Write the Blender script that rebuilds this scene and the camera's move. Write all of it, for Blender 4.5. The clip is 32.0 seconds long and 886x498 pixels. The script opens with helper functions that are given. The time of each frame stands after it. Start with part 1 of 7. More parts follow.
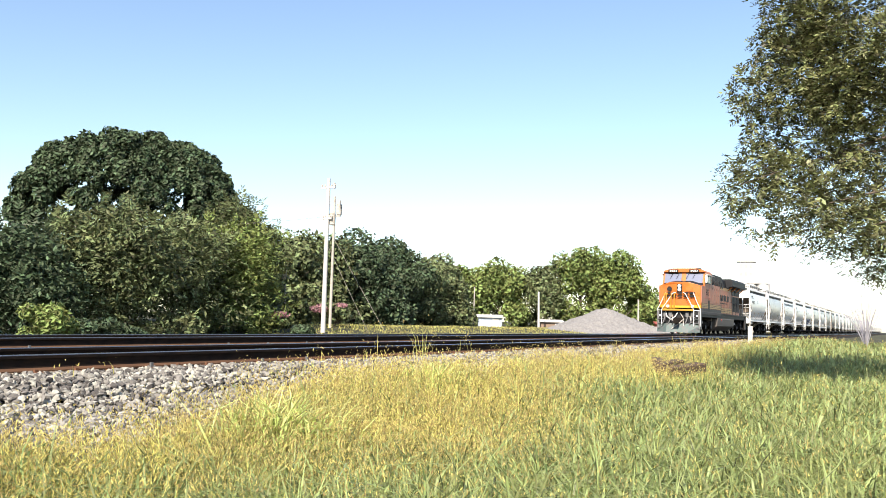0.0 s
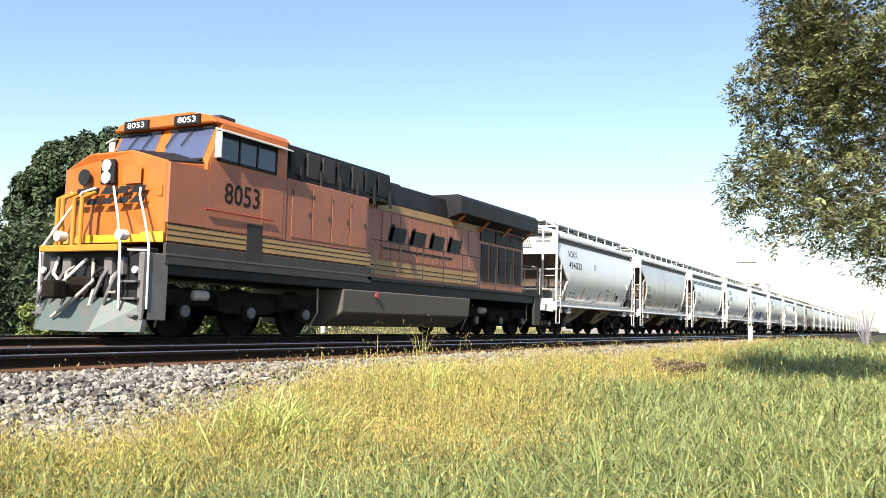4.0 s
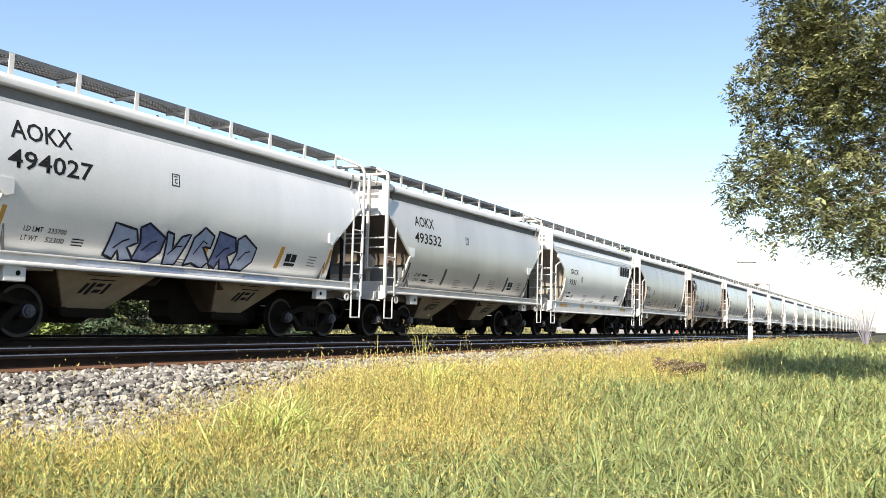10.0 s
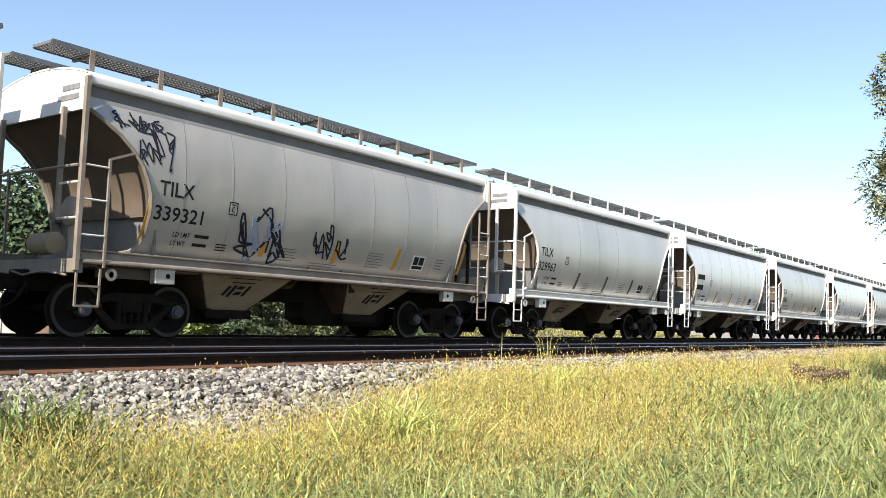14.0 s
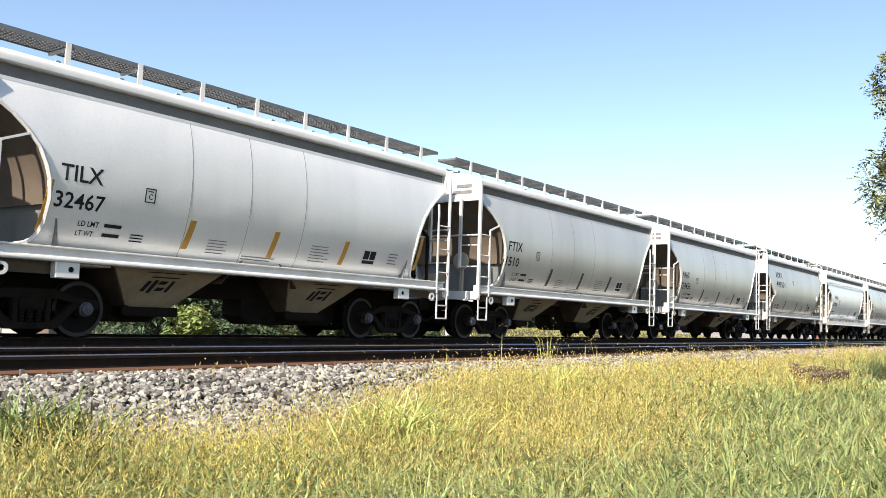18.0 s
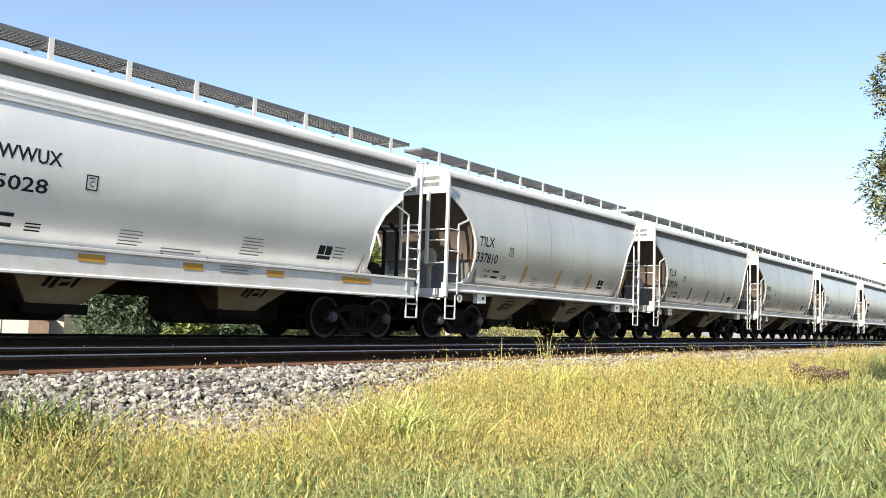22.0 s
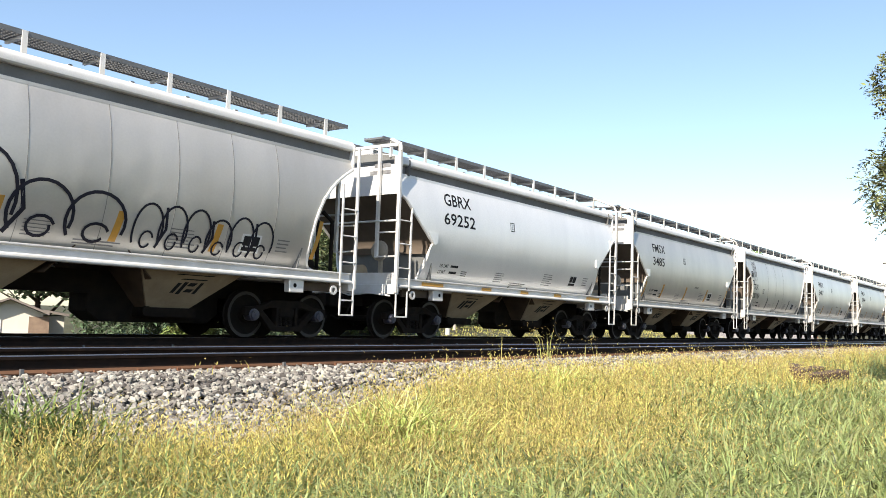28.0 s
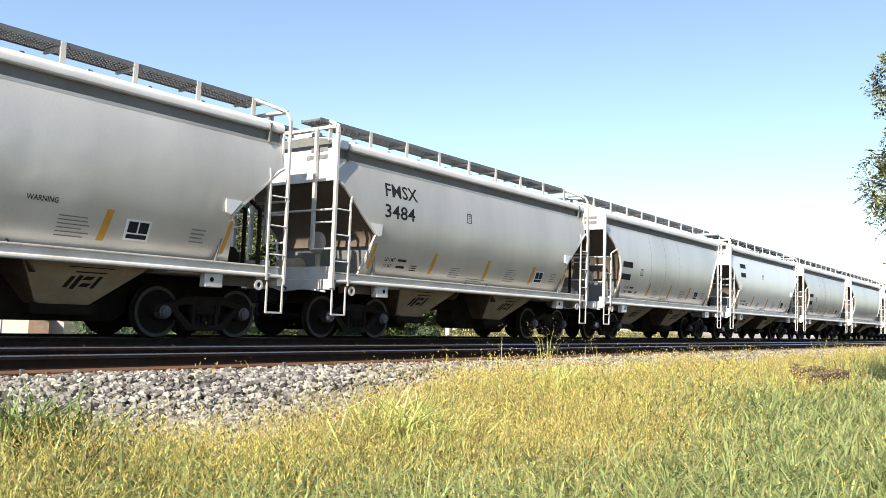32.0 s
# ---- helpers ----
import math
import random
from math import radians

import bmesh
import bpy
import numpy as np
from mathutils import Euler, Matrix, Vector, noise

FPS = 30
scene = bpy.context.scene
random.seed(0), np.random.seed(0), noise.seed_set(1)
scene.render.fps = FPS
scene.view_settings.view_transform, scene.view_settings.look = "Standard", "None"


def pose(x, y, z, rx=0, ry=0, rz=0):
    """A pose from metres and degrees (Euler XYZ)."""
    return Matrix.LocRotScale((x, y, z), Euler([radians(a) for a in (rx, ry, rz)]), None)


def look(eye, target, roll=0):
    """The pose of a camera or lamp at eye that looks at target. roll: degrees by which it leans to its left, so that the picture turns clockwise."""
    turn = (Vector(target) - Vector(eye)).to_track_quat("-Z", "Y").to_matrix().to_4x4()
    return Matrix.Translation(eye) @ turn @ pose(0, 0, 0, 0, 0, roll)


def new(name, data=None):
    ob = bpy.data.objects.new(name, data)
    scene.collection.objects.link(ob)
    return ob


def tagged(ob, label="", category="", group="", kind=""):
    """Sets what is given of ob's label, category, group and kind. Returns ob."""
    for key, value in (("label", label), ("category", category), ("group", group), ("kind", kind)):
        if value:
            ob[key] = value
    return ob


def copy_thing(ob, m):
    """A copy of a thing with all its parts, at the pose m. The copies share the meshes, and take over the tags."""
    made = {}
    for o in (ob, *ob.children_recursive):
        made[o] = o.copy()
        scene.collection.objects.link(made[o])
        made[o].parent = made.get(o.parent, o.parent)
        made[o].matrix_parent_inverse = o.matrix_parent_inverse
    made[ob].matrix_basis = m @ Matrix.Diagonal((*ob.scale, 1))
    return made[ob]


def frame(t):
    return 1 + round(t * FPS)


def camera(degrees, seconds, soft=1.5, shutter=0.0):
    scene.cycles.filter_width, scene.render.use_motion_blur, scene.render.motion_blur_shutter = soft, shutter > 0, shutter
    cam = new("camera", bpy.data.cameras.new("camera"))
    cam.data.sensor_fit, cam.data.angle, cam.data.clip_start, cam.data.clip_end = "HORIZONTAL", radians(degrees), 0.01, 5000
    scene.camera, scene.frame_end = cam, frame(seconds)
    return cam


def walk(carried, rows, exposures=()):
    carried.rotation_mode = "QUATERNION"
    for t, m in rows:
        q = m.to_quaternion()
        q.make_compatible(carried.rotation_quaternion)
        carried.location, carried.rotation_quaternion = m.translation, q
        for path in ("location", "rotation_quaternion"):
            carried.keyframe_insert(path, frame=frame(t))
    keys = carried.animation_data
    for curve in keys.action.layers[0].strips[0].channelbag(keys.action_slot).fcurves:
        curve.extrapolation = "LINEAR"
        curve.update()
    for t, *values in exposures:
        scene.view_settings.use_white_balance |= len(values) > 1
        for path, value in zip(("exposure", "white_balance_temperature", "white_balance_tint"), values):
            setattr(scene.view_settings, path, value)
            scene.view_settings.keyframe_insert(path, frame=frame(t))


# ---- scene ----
# ---------------------------------------------------------------- camera
# x runs along the track, y across it, z up; the railhead is z = 0.
EYE = Vector((0.0, 0.0, 0.503))


def aim(yaw, pitch, roll):
    a, b = radians(yaw), radians(pitch)
    way = Vector((math.cos(a) * math.cos(b), math.sin(a) * math.cos(b), math.sin(b)))
    return look(EYE, EYE + way * 10, roll)


cam = camera(54.632, 32.0, soft=0.5)
walk(cam, [
    (0, aim(28.238, 4.727, 1.625)),
    (10.0, aim(28.241, 4.728, 1.62)),
    (10.2, aim(28.26, 4.735, 1.625)),
    (10.5, aim(28.452, 4.773, 1.65)),
    (11.0, aim(29.157, 4.841, 1.687)),
    (11.5, aim(30.978, 4.816, 1.755)),
    (12.0, aim(33.401, 4.753, 1.869)),
    (12.5, aim(34.467, 4.74, 1.888)),
    (13.0, aim(36.158, 4.701, 1.924)),
    (13.5, aim(36.654, 4.694, 1.96)),
    (14.0, aim(36.51, 4.642, 1.958)),
    (14.5, aim(36.508, 4.642, 1.958)),
    (32.0, aim(36.507, 4.642, 1.959)),
], exposures=((0, 0.87, 7030, 11), (32, 0.87, 7030, 11)))

# ---------------------------------------------------------------- light
SUN = Vector((-0.775, -0.15, 0.615)).normalized()
world = bpy.data.worlds.new("world")
scene.world = world
world.use_nodes = True
wn = world.node_tree
sky = wn.nodes.new("ShaderNodeTexSky")
sky.sky_type = "NISHITA"
sky.sun_disc = False
sky.sun_elevation = math.asin(SUN.z)
sky.sun_rotation = math.atan2(SUN.x, SUN.y)
sky.air_density = 1.0
sky.dust_density = 0.55
sky.ozone_density = 2.6
wn.nodes["Background"].inputs["Strength"].default_value = 0.13
wn.links.new(sky.outputs[0], wn.nodes["Background"].inputs["Color"])
lamp = bpy.data.lights.new("sun", "SUN")
lamp.energy, lamp.angle, lamp.color = 5.8, radians(0.53), (1.0, 0.95, 0.87)
sun = new("sun", lamp)
sun.matrix_world = look(SUN * 200, (0, 0, 0))


# ---------------------------------------------------------------- mesh tools
class Mesh:
    """Collects the faces of one mesh."""

    def __init__(self):
        self.v, self.f = [], []

    def add(self, verts, faces):
        n = len(self.v)
        self.v.extend(tuple(p) for p in verts)
        self.f.extend(tuple(n + i for i in g) for g in faces)
        return self

    def hexa(self, a, b):
        """A solid between two quads (lower and upper ring of four)."""
        return self.add(list(a) + list(b), [(3, 2, 1, 0), (4, 5, 6, 7), (0, 1, 5, 4), (1, 2, 6, 5), (2, 3, 7, 6), (3, 0, 4, 7)])

    def box(self, x0, x1, y0, y1, z0, z1):
        q = [(x0, y0), (x1, y0), (x1, y1), (x0, y1)]
        return self.hexa([(x, y, z0) for x, y in q], [(x, y, z1) for x, y in q])

    def bar(self, p, q, w, h=None, up=(0, 0, 1)):
        """A square bar from p to q."""
        p, q, h = Vector(p), Vector(q), h or w
        d = (q - p).normalized()
        u = Vector(up)
        if abs(d.dot(u)) > 0.95:
            u = Vector((1, 0, 0))
        s = d.cross(u).normalized() * w / 2
        t = s.cross(d).normalized() * h / 2
        return self.hexa([p - s - t, p + s - t, p + s + t, p - s + t], [q - s - t, q + s - t, q + s + t, q - s + t])

    def tube(self, pts, r, n=8, r2=None):
        """A round bar along points, tapering to r2."""
        pts = [Vector(p) for p in pts]
        r2 = r if r2 is None else r2
        rings, ref = [], None
        for i, p in enumerate(pts):
            d = (pts[min(i + 1, len(pts) - 1)] - pts[max(i - 1, 0)]).normalized()
            u = Vector((0, 0, 1)) if abs(d.z) < 0.9 else Vector((1, 0, 0))
            if ref is not None:
                u = ref
            s = d.cross(u).normalized()
            t = s.cross(d).normalized()
            ref = t
            k = r + (r2 - r) * i / max(1, len(pts) - 1)
            rings.append([p + s * math.cos(a) * k + t * math.sin(a) * k for a in [2 * math.pi * j / n for j in range(n)]])
        m, faces = len(pts), []
        for i in range(m - 1):
            for j in range(n):
                k = (j + 1) % n
                faces.append((i * n + j, i * n + k, (i + 1) * n + k, (i + 1) * n + j))
        faces += [tuple(range(n))[::-1], tuple((m - 1) * n + j for j in range(n))]
        return self.add([p for g in rings for p in g], faces)

    def lathe(self, centre, axis, prof, n=20):
        """Rings of (along, radius) round an axis."""
        c, a = Vector(centre), Vector(axis).normalized()
        u = Vector((0, 0, 1)) if abs(a.z) < 0.9 else Vector((1, 0, 0))
        s = a.cross(u).normalized()
        t = s.cross(a)
        vs, fs = [], []
        for d, r in prof:
            vs += [c + a * d + (s * math.cos(2 * math.pi * j / n) + t * math.sin(2 * math.pi * j / n)) * r for j in range(n)]
        for i in range(len(prof) - 1):
            for j in range(n):
                k = (j + 1) % n
                fs.append((i * n + j, i * n + k, (i + 1) * n + k, (i + 1) * n + j))
        fs += [tuple(range(n))[::-1], tuple((len(prof) - 1) * n + j for j in range(n))]
        return self.add(vs, fs)

    def prism(self, poly, y0, y1):
        """An outline in x and z, pushed from y0 to y1."""
        n = len(poly)
        vs = [(x, y0, z) for x, z in poly] + [(x, y1, z) for x, z in poly]
        fs = [tuple(range(n)), tuple(range(2 * n - 1, n - 1, -1))] + [(i, n + i, n + (i + 1) % n, (i + 1) % n) for i in range(n)]
        return self.add(vs, fs)

    def cross(self, poly, x0, x1):
        """An outline in y and z, pushed from x0 to x1."""
        n = len(poly)
        vs = [(x0, y, z) for y, z in poly] + [(x1, y, z) for y, z in poly]
        fs = [tuple(range(n)), tuple(range(2 * n - 1, n - 1, -1))] + [(i, n + i, n + (i + 1) % n, (i + 1) % n) for i in range(n)]
        return self.add(vs, fs)

    def sheet(self, rows, thick):
        """A grid of points (rows of equal length) with a thickness vector."""
        nr, nc = len(rows), len(rows[0])
        t = Vector(thick)
        a = [Vector(p) for r in rows for p in r]
        vs = a + [p + t for p in a]
        o, fs = nr * nc, []
        for i in range(nr - 1):
            for j in range(nc - 1):
                q = (i * nc + j, i * nc + j + 1, (i + 1) * nc + j + 1, (i + 1) * nc + j)
                fs += [q, tuple(o + k for k in q[::-1])]
        edge = [j for j in range(nc)] + [i * nc + nc - 1 for i in range(1, nr)] + [(nr - 1) * nc + j for j in range(nc - 2, -1, -1)] + [i * nc for i in range(nr - 2, 0, -1)]
        for i, p in enumerate(edge):
            q = edge[(i + 1) % len(edge)]
            fs.append((q, p, o + p, o + q))
        return self.add(vs, fs)

    def make(self, name, smooth=None, bevel=0.0):
        me = bpy.data.meshes.new(name)
        me.from_pydata(self.v, [], self.f)
        bm = bmesh.new()
        bm.from_mesh(me)
        bmesh.ops.recalc_face_normals(bm, faces=bm.faces)
        if bevel:
            bmesh.ops.bevel(bm, geom=list(bm.edges), offset=bevel, segments=1, affect="EDGES", clamp_overlap=True)
        if smooth:
            for g in bm.faces:
                g.smooth = True
            for e in bm.edges:
                if len(e.link_faces) == 2 and e.calc_face_angle() > radians(smooth):
                    e.smooth = False
        bm.to_mesh(me)
        bm.free()
        return me


def part(name, m, material, parent, label="", smooth=None, bevel=0.0, kind=""):
    """One mesh object under a thing or part (or at top level)."""
    me = m.make(name, smooth, bevel) if isinstance(m, Mesh) else m
    if not me.materials:
        me.materials.append(material)
    ob = new(name, me)
    ob.parent = parent
    return tagged(ob, label=label, kind=kind)


def thing(name, label, category, group="", kind="", at=None):
    ob = new(name)
    if at is not None:
        ob.matrix_basis = at
    return tagged(ob, label, category, group, kind)


def quick_mesh(name, verts, faces, material, smooth=False):
    """A large mesh from arrays of equal-sized faces."""
    me = bpy.data.meshes.new(name)
    nv, nf, k = len(verts), len(faces), faces.shape[1]
    me.vertices.add(nv)
    me.vertices.foreach_set("co", np.ascontiguousarray(verts, dtype=np.float32).ravel())
    me.loops.add(nf * k)
    me.loops.foreach_set("vertex_index", np.ascontiguousarray(faces, dtype=np.int32).ravel())
    me.polygons.add(nf)
    me.polygons.foreach_set("loop_start", np.arange(0, nf * k, k, dtype=np.int32))
    me.polygons.foreach_set("use_smooth", np.full(nf, smooth))
    me.update(calc_edges=True)
    me.validate()
    me.materials.append(material)
    return me


# ---------------------------------------------------------------- materials
def material(name, colour, rough=0.6, metal=0.0, second=None, scale=3.0, amount=0.5, fine=40.0, bump=0.0, spread=0.0,
             streak=False, island=False, dent=0.0, coat=0.0, translucent=0.0, spec=0.5, detail=4.0, third=None, third_scale=0.6, lo=0.35, hi=0.7):
    """A surface with large stains, fine grain and relief; spread varies it from object to object or island to island."""
    m = bpy.data.materials.new(name)
    m.use_nodes = True
    nt, N, L = m.node_tree, m.node_tree.nodes, m.node_tree.links
    b = N["Principled BSDF"]
    b.inputs["Roughness"].default_value = rough
    b.inputs["Metallic"].default_value = metal
    b.inputs["Specular IOR Level"].default_value = spec
    b.inputs["Coat Weight"].default_value = coat
    b.inputs["Coat Roughness"].default_value = 0.36
    b.inputs["Coat IOR"].default_value = 1.9
    tc = N.new("ShaderNodeTexCoord")
    src = tc.outputs["Object"]
    if streak:
        mp = N.new("ShaderNodeMapping")
        mp.inputs["Scale"].default_value = (1.0, 1.0, 0.16)
        L.new(src, mp.inputs[0])
        src = mp.outputs[0]

    def noise_at(s, d=detail, vec=None):
        n = N.new("ShaderNodeTexNoise")
        n.inputs["Scale"].default_value, n.inputs["Detail"].default_value = s, d
        n.inputs["Roughness"].default_value = 0.6
        L.new(vec or src, n.inputs["Vector"])
        return n.outputs["Fac"]

    def ramp(v, a, c):
        r = N.new("ShaderNodeMapRange")
        r.inputs["From Min"].default_value, r.inputs["From Max"].default_value = a, c
        L.new(v, r.inputs["Value"])
        return r.outputs["Result"]

    def mix(fac, a, c, mode="MIX"):
        x = N.new("ShaderNodeMix")
        x.data_type, x.blend_type = "RGBA", mode
        for val, i in ((fac, 0), (a, 6), (c, 7)):
            if hasattr(val, "node"):
                L.new(val, x.inputs[i])
            else:
                x.inputs[i].default_value = val if i == 0 else (*val, 1)
        return x.outputs[2]

    second = second or tuple(c * 0.7 for c in colour)
    f = N.new("ShaderNodeMath")
    f.operation = "MULTIPLY"
    L.new(ramp(noise_at(scale), lo, hi), f.inputs[0])
    f.inputs[1].default_value = amount
    col = mix(f.outputs[0], colour, second)
    if third:
        col = mix(ramp(noise_at(third_scale, 3.0), 0.48, 0.64), col, third)
    g = noise_at(fine, 3.0, tc.outputs["Object"])
    grey = N.new("ShaderNodeMapRange")
    grey.inputs["To Min"].default_value, grey.inputs["To Max"].default_value = 0.88, 1.1
    L.new(g, grey.inputs["Value"])
    cmb = N.new("ShaderNodeCombineColor")
    for i in range(3):
        L.new(grey.outputs[0], cmb.inputs[i])
    col = mix(1.0, col, cmb.outputs[0], "MULTIPLY")
    if spread:
        if island:
            rnd = N.new("ShaderNodeNewGeometry").outputs["Random Per Island"]
        else:
            rnd = N.new("ShaderNodeObjectInfo").outputs["Random"]
        h = N.new("ShaderNodeHueSaturation")
        r = N.new("ShaderNodeMapRange")
        r.inputs["To Min"].default_value, r.inputs["To Max"].default_value = 1 - spread, 1 + spread
        L.new(rnd, r.inputs["Value"])
        L.new(r.outputs[0], h.inputs["Value"])
        r2 = N.new("ShaderNodeMapRange")
        r2.inputs["To Min"].default_value, r2.inputs["To Max"].default_value = 0.5 - 0.05 * spread, 0.5 + 0.05 * spread
        L.new(rnd, r2.inputs["Value"])
        L.new(r2.outputs[0], h.inputs["Hue"])
        L.new(col, h.inputs["Color"])
        col = h.outputs[0]
    L.new(col, b.inputs["Base Color"])
    if bump:
        bp = N.new("ShaderNodeBump")
        bp.inputs["Strength"].default_value = bump
        bp.inputs["Distance"].default_value = 0.02
        L.new(g, bp.inputs["Height"])
        L.new(bp.outputs[0], b.inputs["Normal"])
    if dent:
        bd = N.new("ShaderNodeBump")
        bd.inputs["Strength"].default_value = dent
        bd.inputs["Distance"].default_value = 0.12
        L.new(noise_at(0.9, 2.0, tc.outputs["Object"]), bd.inputs["Height"])
        if bump:
            L.new(bd.outputs[0], bp.inputs["Normal"])
        else:
            L.new(bd.outputs[0], b.inputs["Normal"])
    if translucent:
        tr = N.new("ShaderNodeBsdfTranslucent")
        L.new(col, tr.inputs["Color"])
        ms = N.new("ShaderNodeMixShader")
        ms.inputs[0].default_value = translucent
        L.new(b.outputs[0], ms.inputs[1])
        L.new(tr.outputs[0], ms.inputs[2])
        L.new(ms.outputs[0], N["Material Output"].inputs["Surface"])
    return m


CAR_PAINT = material("car_paint", (0.46, 0.442, 0.408), 0.46, 0.18, (0.335, 0.318, 0.288), 0.9, 0.6, 26, 0.05, spread=0.10, spec=1.0, coat=0.9, dent=0.3, streak=True, third=(0.50, 0.484, 0.45), third_scale=0.4)
CAR_LIGHT = material("car_light", (0.74, 0.732, 0.715), 0.42, 0.08, (0.57, 0.57, 0.57), 0.9, 0.5, 26, 0.05, spec=1.0, coat=0.9, dent=0.2, spread=0.06, streak=True)
CAR_DUSTY = material("car_dusty", (0.43, 0.405, 0.358), 0.5, 0.15, (0.275, 0.265, 0.242), 0.8, 0.7, 26, 0.06, spec=0.9, coat=0.9, dent=0.35, spread=0.08, streak=True)
ROOF_WHITE = material("roof_white", (0.66, 0.66, 0.655), 0.4, 0.0, (0.52, 0.51, 0.49), 1.2, 0.6, 40, 0.05)
# slope colours hold dirt and also the shade of the gaps between cars
SLOPE_GREY_SHADE = material("slope_grey_shade", (0.17, 0.175, 0.172), 0.7, 0.0, (0.115, 0.11, 0.104), 1.6, 0.7, 30, 0.1, spec=0.2)
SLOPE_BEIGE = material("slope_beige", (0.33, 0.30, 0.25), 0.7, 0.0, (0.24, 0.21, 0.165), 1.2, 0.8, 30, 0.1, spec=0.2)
SLOPE_DIRT_SHADE = material("slope_dusty", (0.125, 0.098, 0.076), 0.8, 0.0, (0.085, 0.066, 0.052), 1.8, 0.7, 30, 0.1, spec=0.15)
# dark grey that paints the shadow into the eave channel
CHANNEL_SHADE_GREY = material("channel_shade_grey", (0.20, 0.197, 0.195), 0.8, 0.0, (0.13, 0.125, 0.12), 1.2, 0.7, 30, 0.1, spec=0.2)
TRIM_WHITE = material("trim_white", (0.62, 0.62, 0.61), 0.45, 0.0, (0.44, 0.41, 0.36), 2.0, 0.6, 60, 0.05)
TRIM_DUSTY = material("trim_dusty", (0.52, 0.51, 0.485), 0.5, 0.0, (0.37, 0.345, 0.305), 2.0, 0.7, 60, 0.05)
TRIM_BROWN = material("trim_brown", (0.23, 0.20, 0.17), 0.6, 0.0, (0.13, 0.10, 0.075), 2.4, 0.8, 60, 0.06)
RIM_STEEL = material("wheel_rim", (0.028, 0.025, 0.023), 0.6, 0.1, (0.028, 0.024, 0.02), 8, 0.6, 60, 0.05)
HOPPER_TAN = material("hopper_tan", (0.385, 0.312, 0.22), 0.7, 0.0, (0.235, 0.182, 0.126), 2.2, 0.7, 40, 0.08, spec=0.2)
GALV = material("galvanised_steel", (0.15, 0.155, 0.16), 0.5, 0.3, (0.10, 0.105, 0.11), 5.0, 0.5, 90, 0.05)
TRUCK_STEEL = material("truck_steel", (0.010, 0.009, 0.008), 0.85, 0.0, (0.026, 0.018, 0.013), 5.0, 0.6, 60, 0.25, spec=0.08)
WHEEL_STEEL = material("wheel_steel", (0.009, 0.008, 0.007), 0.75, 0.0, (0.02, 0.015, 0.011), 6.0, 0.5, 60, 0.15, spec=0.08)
BEARING_BLUE = material("bearing_cap", (0.05, 0.055, 0.085), 0.45, 0.2, (0.10, 0.09, 0.08), 12, 0.6, 60, 0.05)
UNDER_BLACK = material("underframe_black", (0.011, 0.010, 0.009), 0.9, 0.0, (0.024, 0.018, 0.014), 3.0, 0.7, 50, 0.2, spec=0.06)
STRIPE_YELLOW = material("reflective_yellow", (0.50, 0.25, 0.03), 0.5, 0.0, (0.32, 0.18, 0.05), 7.0, 0.5, 80, 0.02)
STRIPE_BLACK = material("black_stripe", (0.03, 0.03, 0.032), 0.5)
MARK_BLACK = material("mark_black", (0.016, 0.016, 0.018), 0.7, 0.0, (0.03, 0.03, 0.03), 8, 0.5, spec=0.12)
MARK_WHITE = material("mark_white", (0.75, 0.75, 0.75), 0.5)
MARK_RED = material("mark_red", (0.30, 0.06, 0.05), 0.5)
PAINT_BLUE = material("spray_blue", (0.06, 0.085, 0.20), 0.5, 0.0, (0.14, 0.18, 0.32), 6, 0.8)
PAINT_PALE = material("spray_pale", (0.55, 0.57, 0.62), 0.5, 0.0, (0.35, 0.38, 0.48), 6, 0.8)
PAINT_DARK = material("spray_dark", (0.018, 0.018, 0.028), 0.7, spec=0.15)
PAINT_STEEL = material("spray_steel", (0.28, 0.33, 0.45), 0.5, 0.0, (0.2, 0.24, 0.36), 6, 0.8)
SEAM = material("weld_seam", (0.205, 0.20, 0.193), 0.5)
# brown with the shade between the bays put into the colour
RIDGE_SHADE_BROWN = material("ridge_shade_brown", (0.105, 0.075, 0.055), 0.85, 0.0, (0.05, 0.037, 0.03), 2.0, 0.8, 40, 0.1, spec=0.1)
MARK_GREY = material("faded_stencil", (0.13, 0.13, 0.135), 0.6, 0.0, (0.24, 0.24, 0.24), 9, 0.7)
OLD_TIMBER = material("old_timber", (0.085, 0.05, 0.035), 0.9, 0.0, (0.045, 0.03, 0.023), 5, 0.7, 40, 0.5)
RAIL_SIDE = material("rail_side", (0.014, 0.011, 0.010), 0.85, 0.0, (0.035, 0.021, 0.015), 4.0, 0.6, 70, 0.25, spec=0.08)
RAIL_HEAD = material("rail_head", (0.40, 0.40, 0.41), 0.22, 0.9, (0.28, 0.26, 0.25), 2.0, 0.5, 60, 0.02)
TIE_PLATE = material("rusty_plate", (0.16, 0.07, 0.035), 0.85, 0.2, (0.13, 0.06, 0.035), 9, 0.6, 60, 0.2)
TIE_WOOD = material("tie_wood", (0.12, 0.085, 0.06), 0.9, 0.0, (0.06, 0.045, 0.035), 5, 0.7, 50, 0.4, spread=0.2)
# near-black bed: shade between the stones and below the train, as colour
SHADED_BALLAST = material("shaded_ballast", (0.03, 0.026, 0.023), 0.95, 0.0, (0.018, 0.016, 0.014), 16, 0.9, 60, 0.9, spec=0.1)
STONE = material("ballast_stone", (0.24, 0.224, 0.202), 0.85, 0.0, (0.095, 0.086, 0.076), 10, 0.6, 60, 0.3, spread=0.8, island=True, spec=0.25)
